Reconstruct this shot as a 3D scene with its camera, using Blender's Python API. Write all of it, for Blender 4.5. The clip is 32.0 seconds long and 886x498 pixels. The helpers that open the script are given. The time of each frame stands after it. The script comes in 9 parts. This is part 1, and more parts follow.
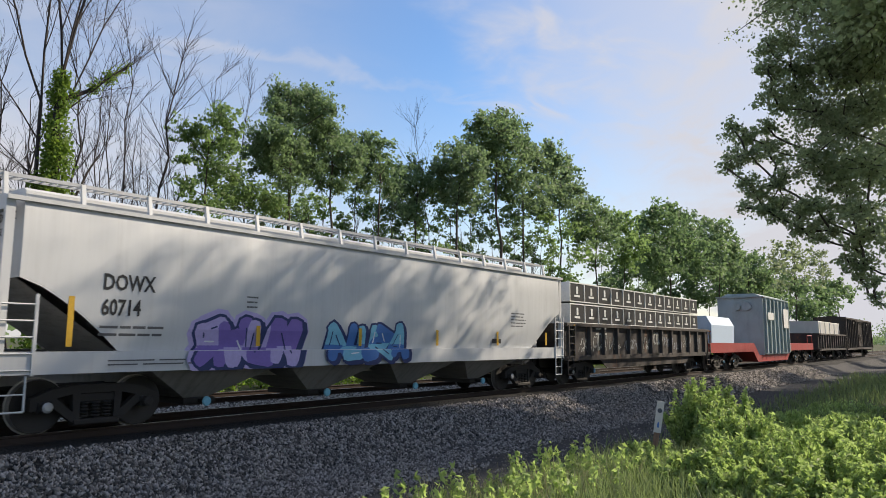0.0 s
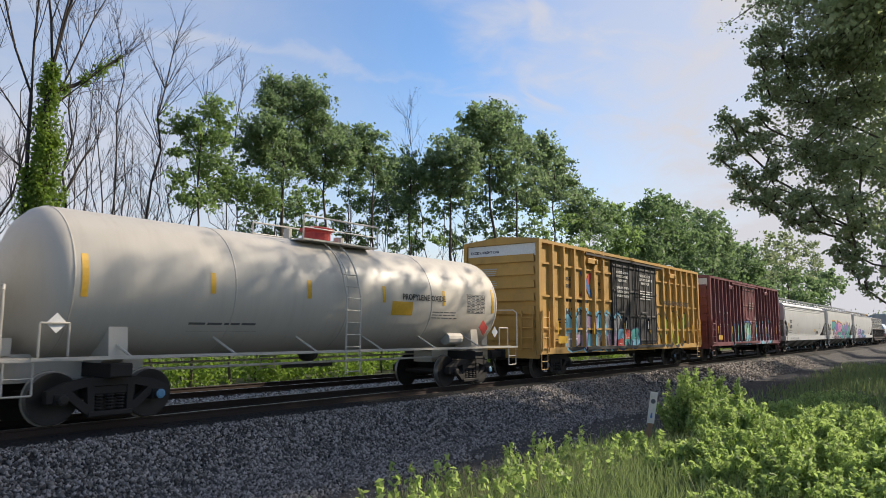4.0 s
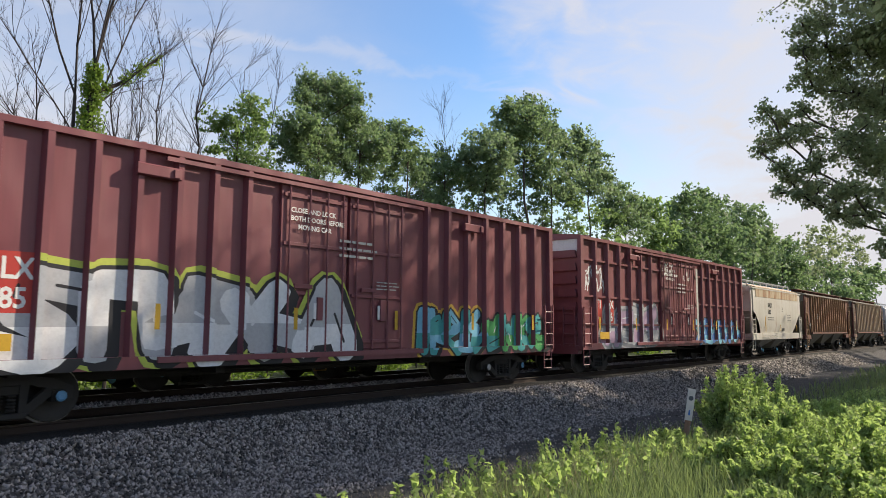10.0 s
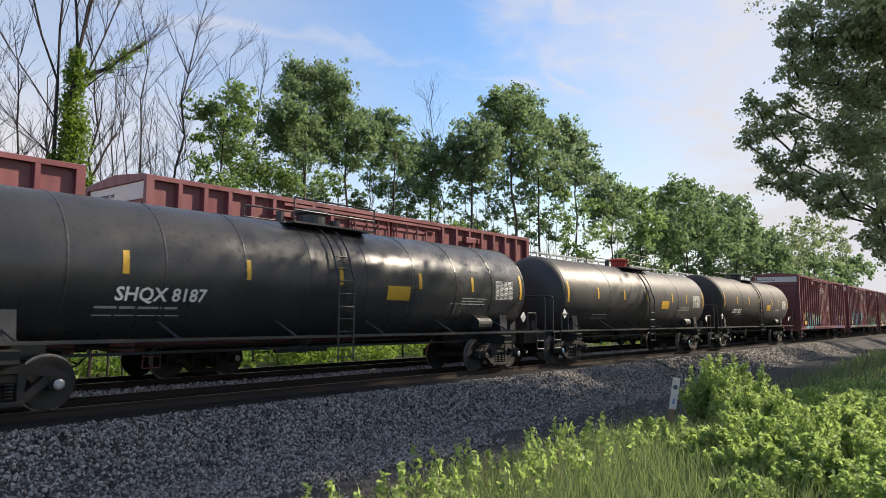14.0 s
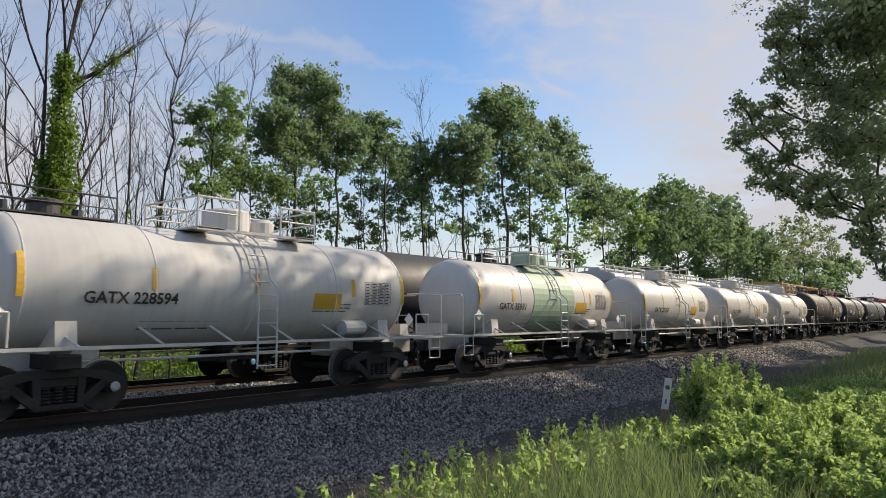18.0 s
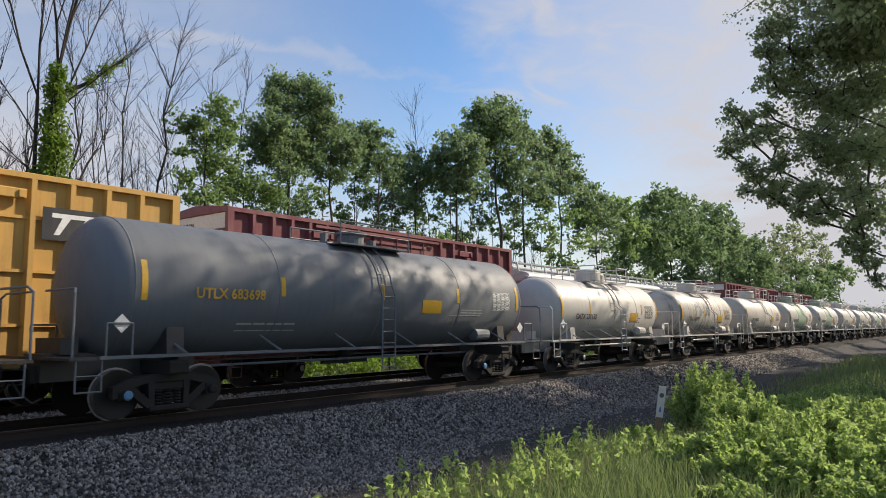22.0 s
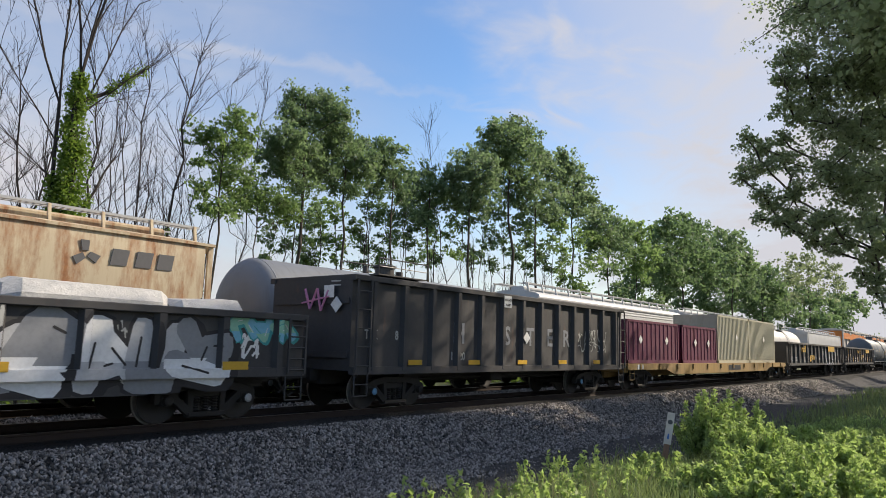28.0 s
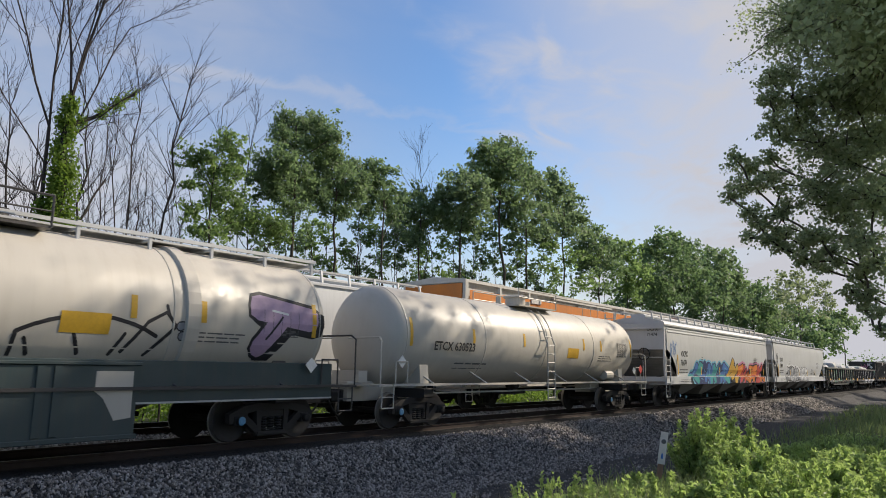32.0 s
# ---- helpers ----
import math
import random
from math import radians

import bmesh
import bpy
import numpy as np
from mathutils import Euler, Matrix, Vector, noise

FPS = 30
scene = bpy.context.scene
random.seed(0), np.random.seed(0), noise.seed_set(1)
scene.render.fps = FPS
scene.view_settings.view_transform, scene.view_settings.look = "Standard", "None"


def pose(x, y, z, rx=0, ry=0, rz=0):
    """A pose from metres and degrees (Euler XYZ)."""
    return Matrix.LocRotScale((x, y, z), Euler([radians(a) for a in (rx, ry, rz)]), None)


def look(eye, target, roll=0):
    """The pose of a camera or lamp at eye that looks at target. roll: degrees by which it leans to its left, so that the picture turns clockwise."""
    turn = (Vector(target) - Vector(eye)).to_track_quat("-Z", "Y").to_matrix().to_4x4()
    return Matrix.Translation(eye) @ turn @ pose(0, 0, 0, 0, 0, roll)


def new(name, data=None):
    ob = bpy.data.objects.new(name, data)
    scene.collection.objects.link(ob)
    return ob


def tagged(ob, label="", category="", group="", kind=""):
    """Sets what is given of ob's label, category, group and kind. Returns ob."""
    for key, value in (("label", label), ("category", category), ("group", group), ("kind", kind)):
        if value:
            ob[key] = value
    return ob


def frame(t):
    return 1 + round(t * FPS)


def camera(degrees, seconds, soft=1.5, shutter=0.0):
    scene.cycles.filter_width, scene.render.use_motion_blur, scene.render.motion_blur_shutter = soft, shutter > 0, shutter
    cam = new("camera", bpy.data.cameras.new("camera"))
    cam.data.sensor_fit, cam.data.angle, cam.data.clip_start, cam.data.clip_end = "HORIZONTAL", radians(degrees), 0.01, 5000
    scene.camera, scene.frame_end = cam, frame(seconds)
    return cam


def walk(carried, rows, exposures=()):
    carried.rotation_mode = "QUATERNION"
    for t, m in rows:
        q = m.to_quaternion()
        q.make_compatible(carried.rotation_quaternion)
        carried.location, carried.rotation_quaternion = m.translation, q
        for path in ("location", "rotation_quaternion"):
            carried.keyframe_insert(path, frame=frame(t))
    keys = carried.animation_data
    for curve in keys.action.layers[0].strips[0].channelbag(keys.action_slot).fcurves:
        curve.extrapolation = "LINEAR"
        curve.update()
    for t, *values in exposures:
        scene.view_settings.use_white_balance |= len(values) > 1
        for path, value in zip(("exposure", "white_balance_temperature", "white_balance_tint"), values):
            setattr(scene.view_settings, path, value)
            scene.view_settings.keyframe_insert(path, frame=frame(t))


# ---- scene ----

# ---- camera: held by hand beside the line, x runs along the track, y across it, z=0 is the top of the rail ----
EYE = (0.0, 0.0, 1.62)


def aim(yaw, pitch, roll):
    """Pose of the held camera: yaw from +y towards +x, pitch upwards, roll, in degrees."""
    a, b = radians(yaw), radians(pitch)
    way = Vector((math.sin(a) * math.cos(b), math.cos(a) * math.cos(b), math.sin(b)))
    return look(EYE, Vector(EYE) + way * 10, -roll)


cam = camera(64.2, 32.0, soft=0.5, shutter=0.03)
PATH = [
    (0.0, 52.456, 7.320, -0.430),
    (0.5, 52.438, 7.574, -0.630),
    (1.0, 52.251, 7.524, -0.582),
    (1.5, 52.412, 7.248, -0.471),
    (2.0, 52.588, 6.998, -0.223),
    (2.5, 52.744, 6.732, 0.008),
    (3.0, 52.950, 6.771, 0.014),
    (3.5, 52.969, 6.801, -0.121),
    (5.5, 52.779, 6.225, -0.127),
    (6.0, 52.613, 6.127, -0.041),
    (6.5, 52.454, 5.967, -0.011),
    (7.0, 52.394, 5.804, -0.101),
    (7.5, 52.016, 5.966, -0.236),
    (8.0, 51.036, 6.024, -0.321),
    (8.5, 50.357, 6.221, -0.260),
    (9.0, 50.322, 6.307, -0.265),
    (9.5, 50.192, 6.452, -0.300),
    (10.0, 50.175, 6.313, -0.323),
    (10.5, 50.243, 6.140, -0.248),
    (11.0, 50.219, 5.954, -0.226),
    (11.5, 50.334, 5.791, -0.329),
    (12.0, 50.644, 5.712, -0.493),
    (12.5, 51.241, 5.721, -0.586),
    (13.0, 51.383, 5.623, -0.552),
    (13.5, 51.247, 5.514, -0.478),
    (14.0, 51.233, 5.467, -0.399),
    (14.5, 51.451, 5.512, -0.459),
    (16.5, 51.835, 5.220, -0.151),
    (17.0, 51.917, 5.296, -0.079),
    (17.5, 51.921, 5.500, 0.117),
    (18.0, 51.920, 5.685, 0.184),
    (18.5, 51.808, 5.931, 0.339),
    (19.0, 51.622, 6.375, 0.404),
    (19.5, 51.521, 6.514, 0.476),
    (20.0, 51.573, 6.625, 0.601),
    (20.5, 51.784, 6.509, 0.580),
    (21.0, 52.005, 6.359, 0.527),
    (21.5, 52.388, 6.499, 0.413),
    (22.0, 52.434, 6.399, 0.452),
    (22.5, 52.566, 6.299, 0.378),
    (23.0, 52.570, 6.343, 0.473),
    (23.5, 52.404, 6.341, 0.510),
    (24.0, 52.345, 6.248, 0.607),
    (24.5, 52.466, 6.324, 0.555),
    (25.0, 52.653, 6.616, 0.471),
    (25.5, 52.731, 6.405, 0.083),
    (27.5, 52.503, 6.318, -1.694),
    (28.0, 51.502, 7.829, -1.522),
    (28.5, 50.331, 8.972, -1.061),
    (29.0, 50.308, 9.313, -0.767),
    (29.5, 50.909, 9.410, -0.827),
    (30.0, 51.640, 9.642, -0.930),
    (30.5, 51.837, 9.628, -1.050),
    (31.0, 52.149, 9.567, -1.092),
    (31.5, 52.310, 9.578, -0.985),
    (32.0, 52.180, 9.516, -0.973),
]
walk(cam, [(t, aim(a, b, c)) for t, a, b, c in PATH], [(0.0, 0.38, 6950, 12), (2.0, 0.30, 6950, 12), (3.0, 0.42, 6950, 12), (5.5, 0.30, 6950, 12), (6.5, 0.30, 6950, 12), (8.0, 0.52, 7050, 12), (14.0, 0.55, 7050, 12), (16.5, 0.26, 7050, 12), (22.0, 0.26, 7050, 12), (25.0, 0.48, 7050, 12), (28.0, 0.35, 6950, 12), (29.0, 0.27, 6950, 12), (32.0, 0.16, 6850, 12)])

# ---- light: late sun along the line from the right, blue sky with thin cloud ----
SUN_AZ, SUN_EL = 117.0, 34.0
world = bpy.data.worlds.new("sky")
scene.world = world
world.use_nodes = True
wn, wl = world.node_tree.nodes, world.node_tree.links
wn.clear()
sky = wn.new("ShaderNodeTexSky")
sky.sky_type, sky.sun_disc = "NISHITA", False
sky.sun_elevation, sky.sun_rotation = radians(SUN_EL), radians(SUN_AZ)
sky.air_density, sky.dust_density, sky.ozone_density = 1.1, 0.4, 2.2


def knot(kind, **values):
    node = wn.new(kind)
    for key, value in values.items():
        node.inputs[key.replace("_", " ")].default_value = value
    return node


def sum_of(op, a, b):
    node = wn.new("ShaderNodeMath")
    node.operation = op
    for i, v in enumerate((a, b)):
        if isinstance(v, float):
            node.inputs[i].default_value = v
        else:
            wl.new(v, node.inputs[i])
    return node.outputs["Value"]


def ramp(value, a, b, lo=0.0, hi=1.0):
    node = wn.new("ShaderNodeMapRange")
    node.interpolation_type = "SMOOTHSTEP"
    for key, v in (("From Min", a), ("From Max", b), ("To Min", lo), ("To Max", hi)):
        node.inputs[key].default_value = v
    wl.new(value, node.inputs["Value"])
    return node.outputs["Result"]


coord = wn.new("ShaderNodeTexCoord")


def wisps(scale, turn, size, detail, warp):
    """Drawn-out cloud noise over the sky."""
    m = wn.new("ShaderNodeMapping")
    m.inputs["Rotation"].default_value = turn
    m.inputs["Scale"].default_value = scale
    n = knot("ShaderNodeTexNoise", Scale=size, Detail=detail, Roughness=0.55, Distortion=warp)
    wl.new(coord.outputs["Generated"], m.inputs["Vector"])
    wl.new(m.outputs["Vector"], n.inputs["Vector"])
    return n.outputs["Fac"]


def facing(x, y, z):
    """How far the sky's direction agrees with the given one."""
    node = wn.new("ShaderNodeVectorMath")
    node.operation = "DOT_PRODUCT"
    node.inputs[1].default_value = (x, y, z)
    wl.new(coord.outputs["Generated"], node.inputs[0])
    return node.outputs["Value"]


sx = Vector((math.sin(radians(SUN_AZ)) * math.cos(radians(SUN_EL)), math.cos(radians(SUN_AZ)) * math.cos(radians(SUN_EL)), math.sin(radians(SUN_EL))))
soft_wisps = wisps((1.2, 1.6, 3.4), (0.3, 0.2, radians(30)), 1.6, 6, 0.5)
fine_wisps = wisps((1.6, 3.0, 6.0), (0.2, 0.5, radians(20)), 3.2, 9, 0.8)
body = ramp(sum_of("ADD", sum_of("MULTIPLY", soft_wisps, 0.65), sum_of("MULTIPLY", fine_wisps, 0.35)), 0.40, 0.66)
# the cloud thickens towards the sun and away over the line's other end, and leaves a clear blue lane between
sunny = ramp(sum_of("ADD", facing(*sx), sum_of("MULTIPLY", body, 0.10)), 0.54, 0.76, 0.02, 0.97)
away = ramp(facing(-0.35, 0.88, 0.32), 0.30, 0.80, 0.0, 0.6)
low_haze = ramp(facing(0, 0, 1), 0.02, 0.40, 0.72, 0.0)
lane = sum_of("ADD", sum_of("ADD", sunny, away), low_haze)
veil = sum_of("MULTIPLY", lane, sum_of("ADD", 0.66, sum_of("MULTIPLY", body, 0.42)))
# one long thin streak of high cloud
side = facing(0.154, 0.348, -0.925)
wavy = sum_of("ADD", side, sum_of("MULTIPLY", sum_of("SUBTRACT", fine_wisps, 0.5), 0.10))
band = sum_of("MULTIPLY", ramp(wavy, -0.016, 0.0), ramp(wavy, 0.0, 0.014, 1.0, 0.0))
streak = sum_of("MULTIPLY", band, ramp(soft_wisps, 0.35, 0.65, 0.05, 0.3))
total = wn.new("ShaderNodeMath")
total.operation, total.use_clamp = "ADD", True
wl.new(veil, total.inputs[0])
wl.new(streak, total.inputs[1])
cloud = wn.new("ShaderNodeMixRGB")
cloud.inputs["Color2"].default_value = (3.35, 3.5, 3.95, 1)
back = wn.new("ShaderNodeBackground")
back.inputs["Strength"].default_value = 0.15
wout = wn.new("ShaderNodeOutputWorld")
deep = wn.new("ShaderNodeHueSaturation")
deep.inputs["Saturation"].default_value, deep.inputs["Hue"].default_value = 1.25, 0.505
wl.new(total.outputs["Value"], cloud.inputs["Fac"])
wl.new(sky.outputs["Color"], deep.inputs["Color"])
wl.new(deep.outputs["Color"], cloud.inputs["Color1"])
wl.new(cloud.outputs["Color"], back.inputs["Color"])
wl.new(back.outputs["Background"], wout.inputs["Surface"])
sun = new("sun", bpy.data.lights.new("sun", "SUN"))
sun.data.energy, sun.data.angle, sun.data.color = 5.0, radians(0.6), (1.0, 0.91, 0.77)
sun.matrix_world = look(sx * 300, (0, 0, 0))



# ---- materials ----
class Nodes:
    """A node material being put together."""

    def __init__(self, name):
        self.mat = bpy.data.materials.new(name)
        self.mat.use_nodes = True
        self.tree = self.mat.node_tree
        self.tree.nodes.clear()
        self.out = self.add("ShaderNodeOutputMaterial")

    def add(self, kind, **values):
        node = self.tree.nodes.new(kind)
        for key, value in values.items():
            node.inputs[key.replace("_", " ")].default_value = value
        return node

    def link(self, a, b):
        self.tree.links.new(a, b)

    def coords(self, scale=(1, 1, 1)):
        c, m = self.add("ShaderNodeTexCoord"), self.add("ShaderNodeMapping")
        m.inputs["Scale"].default_value = scale
        self.link(c.outputs["Object"], m.inputs["Vector"])
        return m.outputs["Vector"]

    def noise(self, vector, scale, detail=4, rough=0.55):
        n = self.add("ShaderNodeTexNoise", Scale=scale, Detail=detail, Roughness=rough)
        self.link(vector, n.inputs["Vector"])
        return n.outputs["Fac"]

    def span(self, value, a, b, lo=0.0, hi=1.0):
        n = self.add("ShaderNodeMapRange")
        n.inputs["From Min"].default_value, n.inputs["From Max"].default_value = a, b
        n.inputs["To Min"].default_value, n.inputs["To Max"].default_value = lo, hi
        self.link(value, n.inputs["Value"])
        return n.outputs["Result"]

    def mix(self, fac, a, b):
        n = self.add("ShaderNodeMixRGB")
        if isinstance(fac, float):
            n.inputs["Fac"].default_value = fac
        else:
            self.link(fac, n.inputs["Fac"])
        for slot, c in (("Color1", a), ("Color2", b)):
            if isinstance(c, tuple):
                n.inputs[slot].default_value = (*c[:3], 1)
            else:
                self.link(c, n.inputs[slot])
        return n.outputs["Color"]

    def times(self, a, b):
        n = self.add("ShaderNodeMath")
        n.operation = "MULTIPLY"
        for i, v in enumerate((a, b)):
            if isinstance(v, float):
                n.inputs[i].default_value = v
            else:
                self.link(v, n.inputs[i])
        return n.outputs["Value"]

    def relief(self, height, strength, distance=0.02):
        n = self.add("ShaderNodeBump", Strength=strength, Distance=distance)
        self.link(height, n.inputs["Height"])
        return n.outputs["Normal"]

    def surface(self, color, rough=0.6, metal=0.0, normal=None, spec=0.5):
        p = self.add("ShaderNodeBsdfPrincipled", Metallic=metal)
        p.inputs["Specular IOR Level"].default_value = spec
        if isinstance(color, tuple):
            p.inputs["Base Color"].default_value = (*color[:3], 1)
        else:
            self.link(color, p.inputs["Base Color"])
        if isinstance(rough, float):
            p.inputs["Roughness"].default_value = rough
        else:
            self.link(rough, p.inputs["Roughness"])
        if normal is not None:
            self.link(normal, p.inputs["Normal"])
        self.link(p.outputs["BSDF"], self.out.inputs["Surface"])
        return self.mat


def car_paint(name, color, grime=0.35, rust=0.0, rough=0.5, tone=(0.09, 0.075, 0.06), streak=0.5, bow=0.07):
    """Weathered paint on steel: rain streaks, road dust, patches of rust."""
    n = Nodes(name)
    v = n.coords()
    fine = n.noise(v, 9.0, 6, 0.65)
    runs = n.noise(n.coords((5.0, 1.0, 0.28)), 1.6, 5, 0.6)
    big = n.noise(v, 0.55, 3)
    fade = n.mix(n.span(big, 0.35, 0.7, 0.0, 0.35), color, tuple(min(1.0, c * 0.8 + 0.05) for c in color))
    dirt = n.times(n.span(runs, 0.46, 0.72), n.span(fine, 0.25, 0.7, 0.35, 1.0))
    col = n.mix(n.times(dirt, float(grime * streak * 2)), fade, tone)
    col = n.mix(n.times(n.span(big, 0.45, 0.75), float(grime * 0.5)), col, tone)
    if rust > 0:
        spots = n.span(n.noise(n.coords((2.2, 1.0, 0.5)), 1.1, 8, 0.72), 0.62 - 0.3 * rust, 0.78 - 0.25 * rust)
        tint = n.mix(fine, (0.13, 0.05, 0.022), (0.38, 0.16, 0.055))
        col = n.mix(n.times(spots, float(min(1.0, 0.35 + rust))), col, tint)
    bend = n.noise(n.coords((0.7, 1, 0.35)), 1.0, 2)
    grain = n.relief(fine, 0.12, 0.004)
    dent = n.add("ShaderNodeBump", Strength=0.6, Distance=bow)
    n.link(bend, dent.inputs["Height"])
    n.link(grain, dent.inputs["Normal"])
    return n.surface(col, n.span(fine, 0.2, 0.8, rough - 0.1, rough + 0.18), 0.0, dent.outputs["Normal"], 0.4)


def plain_paint(name, color, rough=0.55, metal=0.0):
    n = Nodes(name)
    f = n.noise(n.coords(), 14.0, 5, 0.65)
    col = n.mix(n.span(f, 0.4, 0.75, 0.0, 0.45), color, tuple(c * 0.62 + 0.012 for c in color))
    return n.surface(col, rough, metal, n.relief(f, 0.15, 0.004), 0.4)


def stone_mat(name, a, b, scale, rough=0.9, island=False, bump=0.5, dist=0.03):
    n = Nodes(name)
    v = n.coords()
    f = n.noise(v, scale, 8, 0.7)
    col = n.mix(n.span(f, 0.3, 0.7), a, b)
    if island:
        g = n.add("ShaderNodeNewGeometry")
        # some stones go near-black in place of the shaded gaps between them
        col = n.mix(n.span(g.outputs["Random Per Island"], 0.0, 0.45, 0.88, 0.0), col, tuple(c * 0.22 for c in a))
        col = n.mix(n.span(g.outputs["Random Per Island"], 0.45, 1.0, 0.0, 0.95), col, tuple(min(0.6, c * 1.9) for c in b))
    return n.surface(col, rough, 0.0, n.relief(f, bump, dist), 0.25)


def leaf_mat(name, a, b, glow=0.35):
    """Leaves: each one its own green, and light comes through."""
    n = Nodes(name)
    g = n.add("ShaderNodeNewGeometry")
    col = n.mix(n.span(g.outputs["Random Per Island"], 0.0, 1.0), a, b)
    patch = n.span(n.noise(n.coords(), 0.5, 3), 0.35, 0.7, 0.0, 0.4)
    col = n.mix(patch, col, tuple(c * 0.6 for c in a))
    p = n.add("ShaderNodeBsdfPrincipled", Roughness=0.55)
    p.inputs["Specular IOR Level"].default_value = 0.3
    t = n.add("ShaderNodeBsdfTranslucent")
    m = n.add("ShaderNodeMixShader", Fac=glow)
    n.link(col, p.inputs["Base Color"])
    n.link(n.mix(0.6, col, (b[0] * 1.2, b[1] * 1.35, b[2] * 0.9)), t.inputs["Color"])
    n.link(p.outputs["BSDF"], m.inputs[1])
    n.link(t.outputs["BSDF"], m.inputs[2])
    n.link(m.outputs["Shader"], n.out.inputs["Surface"])
    return n.mat


def bark_mat(name, a, b):
    n = Nodes(name)
    f = n.noise(n.coords((6, 6, 0.9)), 2.0, 6, 0.7)
    return n.surface(n.mix(n.span(f, 0.3, 0.7), a, b), 0.9, 0.0, n.relief(f, 0.6, 0.03), 0.2)


# running gear and common pieces
GEAR = plain_paint("dusty_cast_steel", (0.026, 0.023, 0.021), 0.8)
WHEEL = plain_paint("worn_wheel_steel", (0.022, 0.020, 0.019), 0.6, 0.2)
CAP = plain_paint("bearing_cap_blue", (0.10, 0.26, 0.42), 0.5)
RIM = plain_paint("worn_rim_steel", (0.26, 0.25, 0.24), 0.40, 0.6)
RUBBERY = plain_paint("air_hose_black", (0.015, 0.015, 0.015), 0.6)
STRIPE = plain_paint("reflector_yellow", (0.58, 0.34, 0.03), 0.5)
WHITE = plain_paint("stencil_white", (0.72, 0.72, 0.70), 0.6)
DIMWHITE = plain_paint("stencil_dim_white", (0.42, 0.42, 0.40), 0.7)
BLACK = plain_paint("stencil_black", (0.02, 0.02, 0.022), 0.6)
DIMBLACK = plain_paint("stencil_faded_black", (0.10, 0.10, 0.105), 0.7)
REDPLATE = plain_paint("placard_red", (0.45, 0.04, 0.03), 0.5)
GALV = plain_paint("galvanised_grating", (0.38, 0.39, 0.40), 0.5, 0.5)
RAILTOP = plain_paint("rail_steel", (0.20, 0.18, 0.165), 0.35, 0.8)
RAILSIDE = plain_paint("rail_rust", (0.034, 0.022, 0.017), 0.9)
TIE = bark_mat("creosoted_oak", (0.014, 0.012, 0.010), (0.034, 0.028, 0.023))
# spray colours
SPRAY = {
    "purple": plain_paint("spray_purple", (0.19, 0.13, 0.42)), "blue": plain_paint("spray_blue", (0.05, 0.16, 0.42)),
    "sky": plain_paint("spray_sky", (0.17, 0.45, 0.60)), "teal": plain_paint("spray_teal", (0.04, 0.30, 0.30)),
    "mint": plain_paint("spray_mint", (0.25, 0.52, 0.38)), "green": plain_paint("spray_green", (0.05, 0.30, 0.09)),
    "orange": plain_paint("spray_orange", (0.70, 0.20, 0.03)), "ochre": plain_paint("spray_ochre", (0.55, 0.33, 0.05)),
    "pink": plain_paint("spray_pink", (0.58, 0.22, 0.38)), "mauve": plain_paint("spray_mauve", (0.40, 0.28, 0.40)),
    "red": plain_paint("spray_red", (0.48, 0.05, 0.04)), "silver": plain_paint("spray_silver", (0.42, 0.43, 0.45), 0.4),
    "white": plain_paint("spray_white", (0.70, 0.71, 0.72)), "black": plain_paint("spray_black", (0.018, 0.018, 0.022)),
    "lilac": plain_paint("spray_lilac", (0.42, 0.36, 0.62)), "lime": plain_paint("spray_lime", (0.42, 0.48, 0.08)),
    "moss": plain_paint("spray_moss", (0.13, 0.26, 0.19)), "rose": plain_paint("spray_rose", (0.20, 0.10, 0.13)), "sand": plain_paint("spray_sand", (0.26, 0.23, 0.15)),
    "navy": plain_paint("spray_navy", (0.02, 0.035, 0.12)), "grey": plain_paint("spray_grey", (0.22, 0.23, 0.25)),
}


